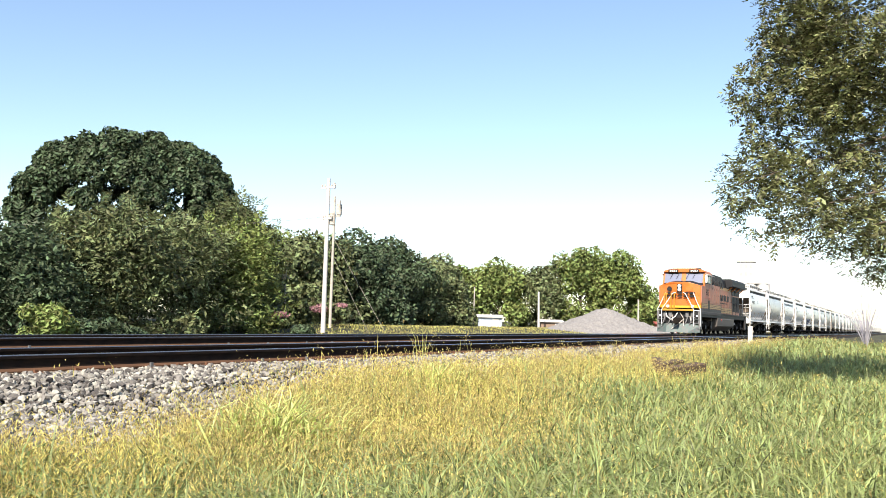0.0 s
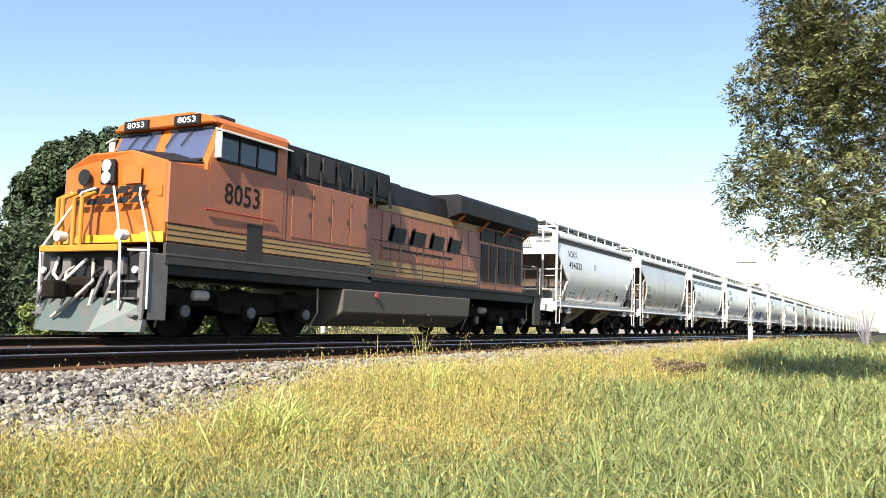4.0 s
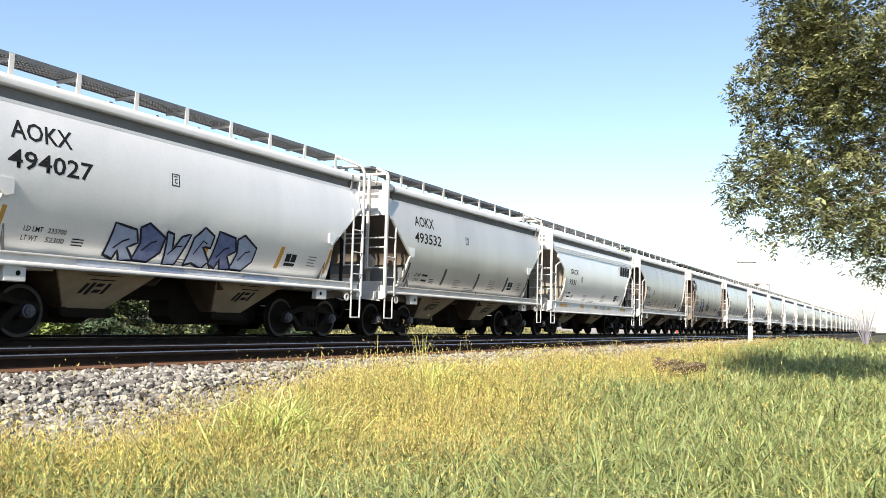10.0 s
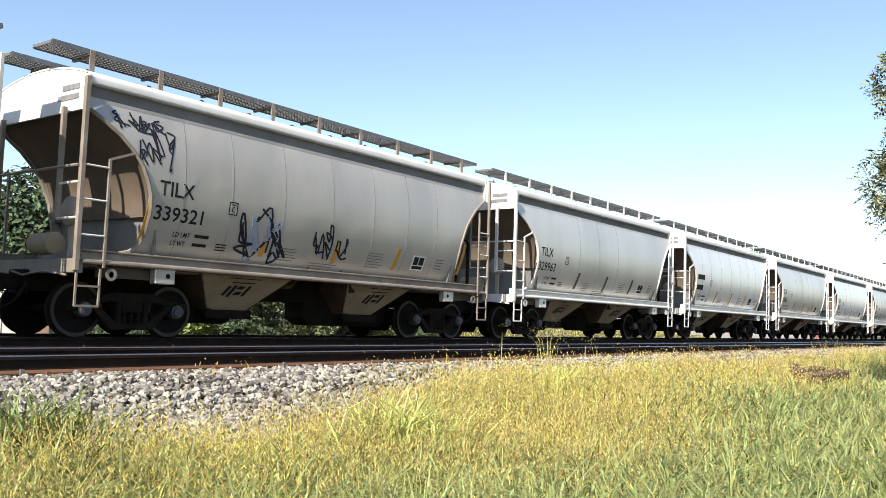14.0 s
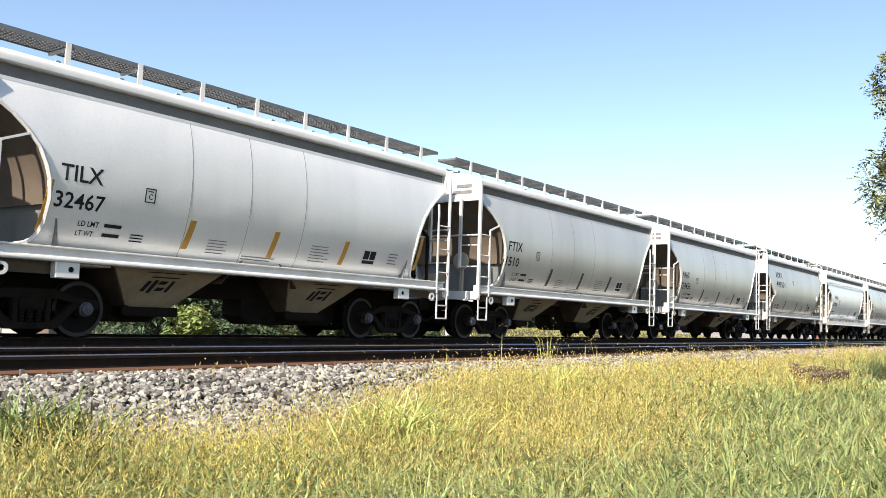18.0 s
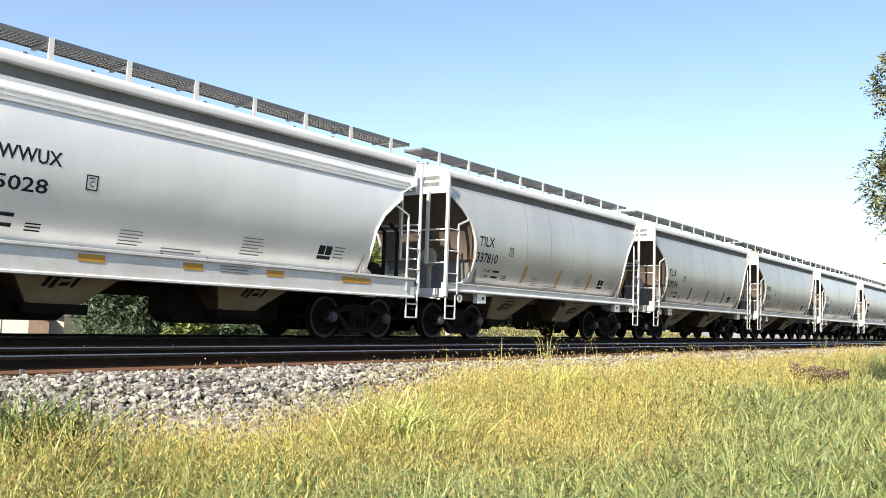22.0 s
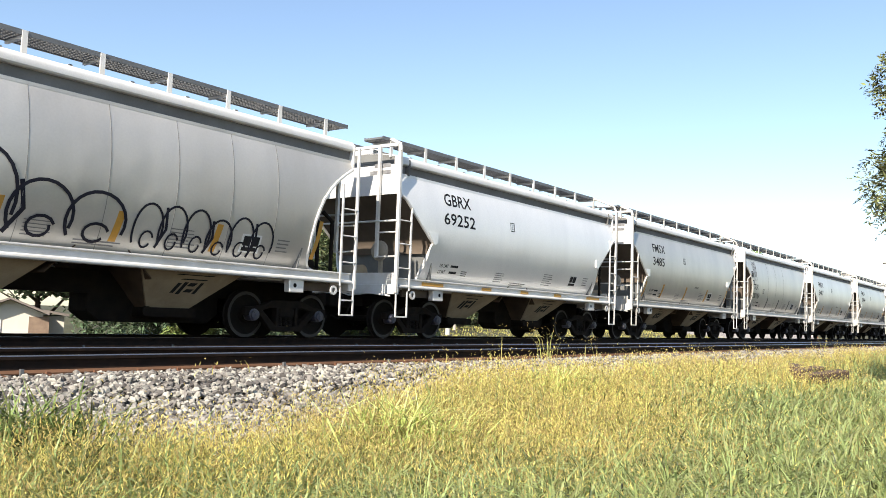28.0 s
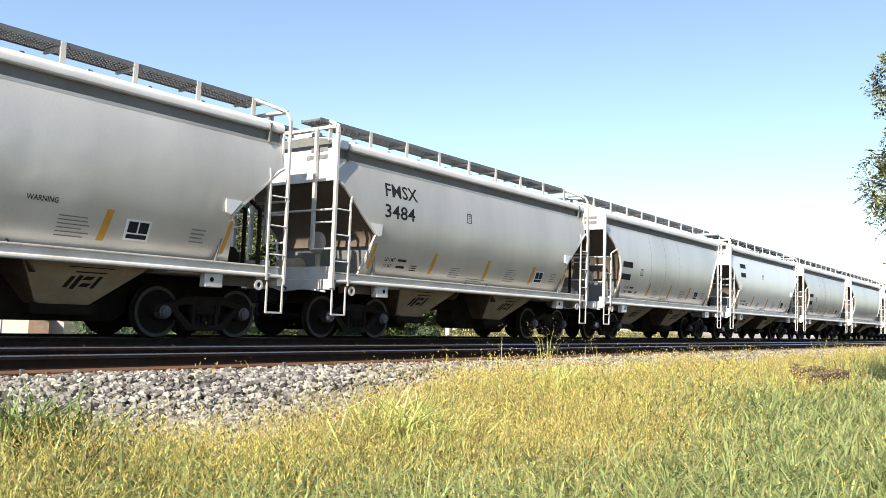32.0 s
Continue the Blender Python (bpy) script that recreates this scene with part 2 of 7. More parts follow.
# soil darkened so its colour supplies the shade between grass blades
SHADED_SOIL = material("shaded_soil", (0.04, 0.04, 0.014), 0.95, 0.0, (0.02, 0.022, 0.008), 1.5, 0.7, 25, 0.7, third=(0.07, 0.06, 0.02), third_scale=0.12)
GRASS_GREEN = material("grass_green", (0.235, 0.285, 0.108), 0.55, 0.0, (0.345, 0.375, 0.14), 0.7, 0.7, 30, 0.0, spread=0.45, island=True, translucent=0.35)
GRASS_DRY = material("grass_dry", (0.475, 0.41, 0.13), 0.6, 0.0, (0.32, 0.325, 0.11), 0.8, 0.8, 30, 0.0, spread=0.5, island=True, translucent=0.35)
SEED = material("seed_head", (0.55, 0.45, 0.145), 0.8, 0.0, (0.40, 0.31, 0.13), 0.6, 0.9, 40, 0.0, spread=0.4, island=True, translucent=0.25)
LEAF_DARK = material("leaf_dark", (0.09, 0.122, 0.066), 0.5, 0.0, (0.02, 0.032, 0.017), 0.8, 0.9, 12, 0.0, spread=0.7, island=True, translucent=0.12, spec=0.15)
LEAF_MID = material("leaf_mid", (0.165, 0.188, 0.085), 0.5, 0.0, (0.038, 0.048, 0.024), 0.8, 0.95, 12, 0.0, spread=0.75, island=True, translucent=0.06, spec=0.15)
LEAF_LIGHT = material("leaf_light", (0.18, 0.215, 0.068), 0.5, 0.0, (0.09, 0.12, 0.038), 0.2, 0.8, 12, 0.0, spread=0.65, island=True, translucent=0.09, spec=0.15)
LEAF_NEAR = material("leaf_near", (0.185, 0.188, 0.075), 0.45, 0.0, (0.045, 0.047, 0.026), 2.0, 0.8, 12, 0.0, spread=0.8, island=True, translucent=0.08, spec=0.3)
BLOSSOM = material("pink_blossom", (0.46, 0.24, 0.26), 0.6, 0.0, (0.30, 0.15, 0.16), 2.0, 0.7, 12, 0.0, spread=0.3, island=True, translucent=0.3)
TWIG_PALE = material("pale_twig", (0.33, 0.31, 0.35), 0.8, 0.0, (0.25, 0.24, 0.25), 3, 0.6, 30, 0.1)
BARK = material("bark", (0.11, 0.085, 0.06), 0.9, 0.0, (0.06, 0.045, 0.035), 6, 0.7, 40, 0.6)
POLE_GREY = material("weathered_pole", (0.42, 0.39, 0.35), 0.85, 0.0, (0.28, 0.24, 0.2), 4, 0.7, 40, 0.3)
POLE_PALE = material("pale_pole", (0.52, 0.50, 0.47), 0.7, 0.0, (0.40, 0.38, 0.35), 4, 0.5, 40, 0.1)
POLE_BROWN = material("brown_pole", (0.24, 0.17, 0.12), 0.85, 0.0, (0.15, 0.1, 0.075), 4, 0.7, 40, 0.3)
PILE_GRAVEL = material("pile_gravel", (0.25, 0.238, 0.23), 0.95, 0.0, (0.12, 0.112, 0.108), 6, 0.9, 14, 1.0)
# the loco orange again, dulled to paint in the weaker light on the sides
ORANGE_SHADED = material("shaded_orange", (0.36, 0.125, 0.065), 0.5, 0.0, (0.25, 0.105, 0.07), 1.2, 0.7, 30, 0.04)
ORANGE = material("loco_orange", (0.53, 0.14, 0.02), 0.38, 0.0, (0.34, 0.085, 0.025), 1.4, 0.6, 30, 0.04)
LOCO_YELLOW = material("loco_yellow", (0.66, 0.32, 0.025), 0.4, 0.0, (0.6, 0.30, 0.03), 2, 0.5, 30, 0.03)
POST_YELLOW = material("post_yellow", (0.46, 0.22, 0.02), 0.5, 0.0, (0.30, 0.14, 0.02), 3, 0.6, 30, 0.04)
# side-stripe copy of the loco yellow with the sides' shade in its colour
SHADED_YELLOW = material("shaded_yellow", (0.40, 0.24, 0.09), 0.5, 0.0, (0.28, 0.17, 0.08), 1.5, 0.7, 30, 0.03)
TUFT_GREEN = material("tuft_green", (0.58, 0.62, 0.22), 0.5, 0.0, (0.40, 0.46, 0.13), 3, 0.7, 30, 0.0, spread=0.5, island=True, translucent=0.3)
RUST = material("rail_rust", (0.125, 0.066, 0.04), 0.9, 0.0, (0.07, 0.04, 0.027), 3, 0.7, 60, 0.2, spec=0.1)
LOCO_BLACK = material("loco_black", (0.012, 0.0125, 0.015), 0.55, 0.0, (0.03, 0.028, 0.027), 2, 0.6, 30, 0.05, spec=0.2)
LOCO_GREY = material("loco_grey", (0.04, 0.038, 0.037), 0.6, 0.0, (0.03, 0.026, 0.023), 2, 0.6, 30, 0.08, spec=0.25)
TANK_GREY = material("tank_grey", (0.10, 0.09, 0.08), 0.6, 0.0, (0.11, 0.085, 0.06), 2, 0.6, 30, 0.1)
GLASS = material("dark_glass", (0.02, 0.03, 0.06), 0.05, 0.0, (0.02, 0.03, 0.05), spec=0.8)
# bluer, lighter base than the other glass stands in for reflected sky
WINDSCREEN = material("windscreen_glass", (0.06, 0.075, 0.15), 0.06, 0.0, (0.05, 0.065, 0.13), spec=1.0, coat=1.0)
PLOUGH_STEEL = material("scuffed_steel", (0.12, 0.117, 0.115), 0.55, 0.2, (0.05, 0.125, 0.115), 5, 0.8, 30, 0.1)
SKIRT_GREY = material("skirt_grey", (0.055, 0.05, 0.05), 0.6, 0.0, (0.035, 0.03, 0.028), 2, 0.6, 30, 0.06, spec=0.3)
STEP_GREY = material("step_grey", (0.15, 0.148, 0.15), 0.6, 0.0, (0.09, 0.085, 0.08), 3, 0.6, 30, 0.06)
LAMP_LENS = material("lamp_lens", (0.85, 0.85, 0.82), 0.12, 0.2)
ROOF_GREY = material("house_roof", (0.20, 0.17, 0.15), 0.9, 0.0, (0.14, 0.12, 0.11), 3, 0.6, 30, 0.4)
WALL_CREAM = material("house_wall", (0.62, 0.58, 0.50), 0.8, 0.0, (0.52, 0.48, 0.40), 2, 0.5, 30, 0.1)
SHED_METAL = material("shed_metal", (0.46, 0.52, 0.60), 0.45, 0.4, (0.36, 0.40, 0.46), 2, 0.5, 30, 0.05)
RED_PAINT = material("red_paint", (0.36, 0.06, 0.04), 0.5, 0.0, (0.25, 0.05, 0.04), 2, 0.5)
CONCRETE = material("elevator_concrete", (0.44, 0.43, 0.42), 0.9, 0.0, (0.36, 0.35, 0.335), 0.3, 0.6, 6, 0.1)

# ---------------------------------------------------------------- ground
CENTRE = 14.0                    # the train's track
SIDING = 9.15                    # the track beside it
GAUGE = 1.435


def smooth_step(a, b, v):
    t = np.clip((v - a) / (b - a), 0, 1)
    return t * t * (3 - 2 * t)


def ground_z(x, y):
    """Height of the ground: ballast bed, its shoulder, and the grass beside it."""
    x, y = np.asarray(x, dtype=float), np.asarray(y, dtype=float)
    far = np.where(y > 16.3, -0.24 - 0.42 * smooth_step(16.3, 18.6, y), -0.24)
    edge = 7.55 + 0.25 * np.sin(x * 0.35)
    near = -0.24 - 0.26 * smooth_step(0, 1.5, edge - y) - 0.38 * smooth_step(1.2, 4.6, edge - y)
    rise = smooth_step(22, 46, x) * smooth_step(-6, 3, y)
    near = np.where(y < edge, near + 0.32 * rise * smooth_step(0.5, 3.0, edge - y), near)
    z = np.where(y > 11, far, near)
    bumps = 0.03 * np.sin(x * 0.9 + 1.3 * np.sin(y * 0.7)) * np.sin(y * 1.1 + 0.6) + 0.02 * np.sin(x * 2.3 + y * 1.7)
    rough = np.where((y > 7.0) & (y < 17.5), 0.0, 1.0)
    hollow = 0.10 * (smooth_step(11.0, 11.3, y) * (1 - smooth_step(12.0, 12.3, y)))
    berm = 0.5 * smooth_step(24, 38, y) * smooth_step(40, 50, x) * (1 - smooth_step(150, 260, x))
    bank = 1.5 * smooth_step(24, 33, y) * (1 - smooth_step(24, 40, x)) * (1 - smooth_step(80, 200, y))
    return z + bumps * rough - hollow - bank + berm


def axis_steps(lo, hi, fine_lo, fine_hi, step, grow=1.35):
    out, v, d = [], fine_lo, step
    while v < fine_hi:
        out.append(v)
        v += step
    v = fine_hi
    while v < hi:
        out.append(v)
        d *= grow
        v += d
    out.append(hi)
    v, d = fine_lo, step
    while v > lo:
        d *= grow
        v -= d
        out.insert(0, max(v, lo))
    return np.array(out)


gx = axis_steps(-3000, 3000, -6, 70, 0.5)
gy = axis_steps(-2500, 3000, -6, 22, 0.28)
GX, GY = np.meshgrid(gx, gy)
gv = np.stack([GX, GY, ground_z(GX, GY)], -1).reshape(-1, 3)
nx, ny = len(gx), len(gy)
ii = (np.arange(ny - 1)[:, None] * nx + np.arange(nx - 1)[None, :]).ravel()
gf = np.stack([ii, ii + 1, ii + 1 + nx, ii + nx], -1)
ground_me = quick_mesh("ground", gv, gf, SHADED_SOIL, True)
ground_me.materials.append(SHADED_BALLAST)
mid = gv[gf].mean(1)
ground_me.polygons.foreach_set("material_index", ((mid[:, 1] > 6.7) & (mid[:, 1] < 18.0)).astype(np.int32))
ground = tagged(new("ground", ground_me), "rough grass verge and ballast bed, both coloured dark for shade", "ground", kind="structure")

# ---------------------------------------------------------------- track
X0, X1 = -70.0, 520.0
RAIL = [(-0.075, -0.186), (0.075, -0.186), (0.075, -0.172), (0.018, -0.145), (0.009, -0.10), (0.009, -0.055), (0.036, -0.042), (0.037, -0.010), (0.028, 0.0),
        (-0.028, 0.0), (-0.037, -0.010), (-0.036, -0.042), (-0.009, -0.055), (-0.009, -0.10), (-0.018, -0.145), (-0.075, -0.172)]


def build_track(y_mid, label):
    track = thing("railway_track", label, "railway track", kind="structure", at=pose(0, y_mid, 0))
    for side in (-1, 1):
        m = Mesh().cross([(y + side * (GAUGE / 2 + 0.036), z) for y, z in RAIL], X0, X1)
        me = m.make("rail")
        me.materials.append(RAIL_SIDE)
        me.materials.append(RAIL_HEAD)
        me.materials.append(RUST)
        for g in me.polygons:
            if g.normal.z > 0.5 and g.center.z > -0.02:
                g.material_index = 1
            elif g.center.z < -0.14:
                g.material_index = 2
        part("rail", me, RAIL_SIDE, track, "rusted steel rail with a worn bright head")
    tie = Mesh().box(-0.115, 0.115, -1.29, 1.29, -0.36, -0.198).make("tie", bevel=0.012)
    tie.materials.append(TIE_WOOD)
    plate = Mesh().box(-0.09, 0.09, -0.19, 0.19, -0.198, -0.187).box(-0.02, 0.02, -0.115, -0.085, -0.187, -0.158).box(-0.02, 0.02, 0.085, 0.115, -0.187, -0.158).make("tie_plate")
    plate.materials.append(TIE_PLATE)
    clip = Mesh().box(-0.018, 0.018, -0.095, 0.095, -0.21, -0.172).box(-0.018, 0.018, -0.1, -0.07, -0.2, -0.13).make("rail_anchor")
    clip.materials.append(GALV)
    r = random.Random(3)
    n = 150 if y_mid < 10 else 110
    for i in range(n):
        x = 1.0 + i * 0.52
        t = new("tie", tie)
        t.parent = track
        t.matrix_basis = pose(x + r.uniform(-0.03, 0.03), r.uniform(-0.04, 0.04), r.uniform(-0.008, 0.0), 0, 0, r.uniform(-1, 1))
        if y_mid < 10 and i < 110:
            for side in (-1, 1):
                p = new("tie_plate", plate)
                p.parent = track
                p.matrix_basis = pose(x, side * (GAUGE / 2 + 0.036), 0)
    for i in range(40):
        x = 2.0 + i * 1.56 + r.uniform(-0.5, 0.5)
        for side in (-1, 1):
            if r.random() < 0.6:
                c = new("rail_anchor", clip)
                c.parent = track
                c.matrix_basis = pose(x + side * 0.3, side * (GAUGE / 2 + 0.036), 0)
    return track


build_track(SIDING, "empty siding of dark rusted rails on ballast")
build_track(CENTRE, "main line rails that carry the train")


# ---------------------------------------------------------------- hopper cars
# coupled length of each car, front post to front post
PITCHES = [12.71, 12.75, 12.7, 12.73, 12.67, 12.85, 12.85, 12.85, 12.85, 12.78, 12.78, 12.85, 12.85, 12.85, 12.86, 12.89, 12.89, 12.89, 12.72, 12.6,
           12.9, 12.9, 12.9, 12.84, 12.58, 12.7, 12.85] + [12.75] * 20
LEN = 11.5
PROFILE = [(1.28, 1.18), (1.60, 1.37), (2.0, 1.515), (2.4, 1.595), (2.8, 1.615), (3.2, 1.585), (3.55, 1.515), (3.84, 1.43)]


def smooth_side(z):
    c = np.polyfit([p[0] for p in PROFILE], [p[1] for p in PROFILE], 4)
    return float(np.polyval(c, z))


CUT = {
    "round": [(1.28, 0.90), (1.40, 0.95), (1.43, 1.08), (1.48, 1.16), (1.56, 1.22), (1.75, 1.27), (2.1, 1.28), (2.4, 1.24), (2.6, 1.17), (2.85, 1.05), (3.1, 0.84), (3.3, 0.62), (3.5, 0.32), (3.62, 0.10), (3.84, 0.10)],
    "angled": [(1.28, 1.13), (2.30, 1.32), (3.23, 0.25), (3.3, 0.12), (3.84, 0.12)],
    "deep": [(1.40, 1.30), (1.55, 1.60), (2.0, 1.62), (2.4, 1.58), (2.75, 1.35), (3.0, 1.02), (3.2, 0.72), (3.35, 0.70), (3.5, 0.42), (3.62, 0.12), (3.84, 0.12)],
}


def cut_x(kind, z):
    c = CUT[kind]
    return float(np.interp(z, [p[0] for p in c], [p[1] for p in c]))


def side_mesh(kind, sgn):
    zs = sorted(set([p[0] for p in CUT[kind]] + [1.28 + i * 0.04 for i in range(65) if 1.28 + i * 0.04 > CUT[kind][0][0]]))
    rows = []
    for z in zs:
        a = cut_x(kind, z)
        b = LEN - a
        y = smooth_side(z)
        rows.append([(a + (b - a) * j / 3, sgn * y, z) for j in range(4)])
    return Mesh().sheet(rows, (0, -sgn * 0.03, 0))


def truck(car, x, tag):
    t = new("truck")
    t.parent = car
    t.matrix_basis = pose(x, 0, 0)
    tagged(t, label="dark cast-steel two-axle truck")
    for s in (-1, 1):
        m = Mesh()
        y0, y1 = s * 0.93, s * 1.07
        # upper and lower members with the window between them
        m.prism([(-1.12, 0.44), (-1.10, 0.60), (-0.70, 0.64), (-0.40, 0.76), (0.40, 0.76), (0.70, 0.64), (1.10, 0.60), (1.12, 0.44), (0.86, 0.44), (0.78, 0.52), (0.45, 0.60), (-0.45, 0.60), (-0.78, 0.52), (-0.86, 0.44)], y0, y1)
        m.prism([(-0.80, 0.52), (-0.66, 0.55), (-0.30, 0.24), (0.30, 0.24), (0.66, 0.55), (0.80, 0.52), (0.40, 0.13), (-0.40, 0.13)], y0, y1)
        m.prism([(-0.30, 0.22), (-0.22, 0.22), (-0.22, 0.62), (-0.30, 0.62)], y0, y1)
        m.prism([(0.22, 0.22), (0.30, 0.22), (0.30, 0.62), (0.22, 0.62)], y0, y1)
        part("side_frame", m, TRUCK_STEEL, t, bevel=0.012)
        for dx in (-0.14, 0.0, 0.14):
            prof = [(k * 0.0225, 0.058 if k % 2 else 0.042) for k in range(17)]
            part("spring", Mesh().lathe((dx, s * 1.0, 0.24), (0, 0, 1), prof, 8), TRUCK_STEEL, t)
        for dx in (-0.889, 0.889):
            m = Mesh().lathe((dx, s * 1.06, 0.457), (0, s, 0), [(-0.16, 0.12), (0.02, 0.12), (0.03, 0.10), (0.07, 0.095), (0.075, 0.03), (0.085, 0.028), (0.088, 0.0)], 16)
            for k in range(3):
                a = k * 2.094
                m.lathe((dx + 0.06 * math.cos(a), s * 1.13, 0.457 + 0.06 * math.sin(a)), (0, s, 0), [(0, 0.016), (0.016, 0.016)], 6)
            part("bearing_cap", m, BEARING_BLUE, t, smooth=40)
    m = Mesh().box(-0.20, 0.20, -1.06, 1.06, 0.42, 0.62).box(-0.25, 0.25, -0.5, 0.5, 0.5, 0.72)
    part("bolster", m, TRUCK_STEEL, t, bevel=0.02)
    m = Mesh().box(-0.50, -0.42, -0.95, 0.95, 0.30, 0.42).box(0.42, 0.50, -0.95, 0.95, 0.30, 0.42)
    for s in (-1, 1):
        for e in (-1, 1):
            m.box(e * 0.42 - 0.04, e * 0.42 + 0.04, s * 0.72 - 0.05, s * 0.72 + 0.05, 0.25, 0.58)
    part("brake_beam", m, TRUCK_STEEL, t)
    for dx in (-0.889, 0.889):
        m = Mesh().lathe((0, 0, 0), (0, 1, 0), [(-0.95, 0.07), (0.95, 0.07)], 12)
        for s in (-1, 1):
            m.lathe((0, s * 0.785, 0), (0, s, 0), [(-0.085, 0.30), (-0.085, 0.482), (-0.055, 0.482), (-0.045, 0.458), (0.05, 0.452), (0.05, 0.39), (0.02, 0.375), (-0.005, 0.30), (0.0, 0.16), (0.05, 0.13), (0.08, 0.12)], 28)
        me = m.make("wheelset", 40)
        me.materials.append(WHEEL_STEEL)
        me.materials.append(RIM_STEEL)
        for g in me.polygons:
            if abs(g.normal.y) > 0.8 and math.hypot(g.center.x, g.center.z) > 0.40 and abs(g.center.y) > 0.8:
                g.material_index = 1
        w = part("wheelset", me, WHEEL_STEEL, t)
        w.matrix_basis = pose(dx, 0, 0.457)
    return t


def hopper_car(kind):
    """A two-bay covered hopper: round- or angle-cut sheet ends, or the deep-silled kind. Its front is at x = 0."""
    car = thing("hopper_car", "", "railway hopper car", "hopper cars of the train")
    deep = kind == "deep"
    paint = CAR_LIGHT if kind != "round" else CAR_PAINT
    trim = TRIM_WHITE
    for s in (-1, 1):
        part("side_sheet", side_mesh(kind, s), paint, car, smooth=30)
        # sill, top chord and the channel under the eave, coloured dark as the chord's shadow
        if deep:
            sill = Mesh().cross([(s * 1.30, 0.95), (s * 1.63, 0.95), (s * 1.63, 0.99), (s * 1.59, 1.0), (s * 1.59, 1.36), (s * 1.63, 1.37), (s * 1.63, 1.42), (s * 1.30, 1.42)], 0.15, LEN - 0.15)
        else:
            sill = Mesh().cross([(s * 1.36, 1.17), (s * 1.60, 1.17), (s * 1.61, 1.20), (s * 1.60, 1.235), (s * 1.54, 1.25), (s * 1.53, 1.36), (s * 1.57, 1.37), (s * 1.57, 1.40), (s * 1.36, 1.40)], 0.1, LEN - 0.1)
        part("side_sill", sill, trim, car, bevel=0.006)
        chord = Mesh().cross([(s * 1.34, 4.03), (s * 1.475, 4.035), (s * 1.50, 4.06), (s * 1.505, 4.13), (s * 1.485, 4.19), (s * 1.44, 4.235), (s * 1.36, 4.255), (s * 1.34, 4.20)], 0.08, LEN - 0.08)
        part("top_chord", chord, ROOF_WHITE, car, smooth=40)
        part("eave_channel", Mesh().box(0.10, LEN - 0.10, s * 1.375, s * 1.388, 3.835, 4.03), CHANNEL_SHADE_GREY, car)
        part("channel_lip", Mesh().box(0.12, LEN - 0.12, s * 1.36, s * 1.455, 3.775, 3.83), paint, car)
    if deep:
        for s in (-1, 1):
            m = Mesh()
            for k in range(3):
                z = 3.62 - k * 0.085
                m.box(0.35, LEN - 0.35, s * smooth_side(z), s * (smooth_side(z) + 0.035), z, z + 0.03)
            part("side_rib", m, paint, car)
    # arched roof
    rows, inset = [], 0.42 if kind == "angled" else 0.05
    for y in np.linspace(-1.44, 1.44, 13):
        z = 4.20 + 0.25 * (1 - (y / 1.57) ** 2)
        rows.append([(inset + (LEN - 2 * inset) * j / 12, float(y), z) for j in range(13)])
    part("roof", Mesh().sheet(rows, (0, 0, -0.03)), ROOF_WHITE, car, smooth=40)
    m = Mesh().box(0.5, LEN - 0.5, -0.30, 0.30, 4.42, 4.56)
    for k in range(9):
        m.box(0.7 + k * 1.2, 0.78 + k * 1.2, -0.33, 0.33, 4.42, 4.60)
    part("trough_hatch", m, trim, car, bevel=0.01)
    # running boards of open grating on brackets
    for s in (-1, 1):
        m = Mesh()
        a, b = s * 0.36, s * 0.93
        x0, x1 = (-0.28, LEN + 0.28) if kind != "angled" else (0.10, LEN - 0.10)
        for y in np.linspace(a, b, 8):
            m.box(x0, x1, float(y) - 0.006, float(y) + 0.006, 4.69, 4.725)
        n = 150
        for k in range(n + 1):
            x = x0 + (x1 - x0) * k / n
            m.box(x - 0.014, x + 0.014, min(a, b), max(a, b), 4.685, 4.73)
        m.box(x0, x1, b - 0.012, b + 0.012, 4.67, 4.75)
        m.box(x0, x1, a - 0.012, a + 0.012, 4.67, 4.75)
        part("running_board", m, GALV, car, "galvanised grating walkway along the roof")
        for k in range(9):
            x = 0.42 + k * (LEN - 0.84) / 8
            zr = 4.20 + 0.25 * (1 - (0.93 / 1.57) ** 2) - 0.05
            m = Mesh().box(x - 0.045, x + 0.045, s * 0.925, s * 0.955, zr - 0.02, 4.745).bar((x, s * 0.94, 4.65), (x, s * 0.36, 4.65), 0.05, 0.05)
            part("bracket", m, trim, car)
    for e in (0, 1):
        ex = (lambda v: v) if e == 0 else (lambda v: LEN - v)
        # end panel with an arched top
        top = [(float(y), 4.16 + 0.28 * (1 - (y / 1.55) ** 2)) for y in np.linspace(1.52, -1.52, 13)]
        if kind == "angled":
            x0, x1 = sorted((ex(0.42), ex(0.46)))
            part("roof_end", Mesh().cross([(-1.5, 3.8), (1.5, 3.8)] + top, x0, x1), SLOPE_GREY_SHADE, car)
            part("top_rail", Mesh().bar((ex(0.03), -1.50, 4.48), (ex(0.03), 1.50, 4.48), 0.07), trim, car)
            top = [(1.5, 4.04), (-1.5, 4.04)]
        zlow = {"round": 3.63, "angled": 3.34, "deep": 3.47}[kind]
        x0, x1 = sorted((ex(0.06), ex(0.10)))
        part("end_panel", Mesh().cross([(-1.5, zlow), (1.5, zlow)] + top, x0, x1), ROOF_WHITE, car)
        if e == 0:
            part("end_mark", Mesh().box(0.050, 0.058, -1.25, -0.75, 3.98, 4.07).box(0.050, 0.058, -1.25, -0.62, 3.82, 3.91), MARK_GREY, car)
        # slope sheet of the end bay, its wing plates, and the shear plate below
        rows = []
        for z in np.linspace(zlow + 0.1, 2.05, 9):
            z = float(z)
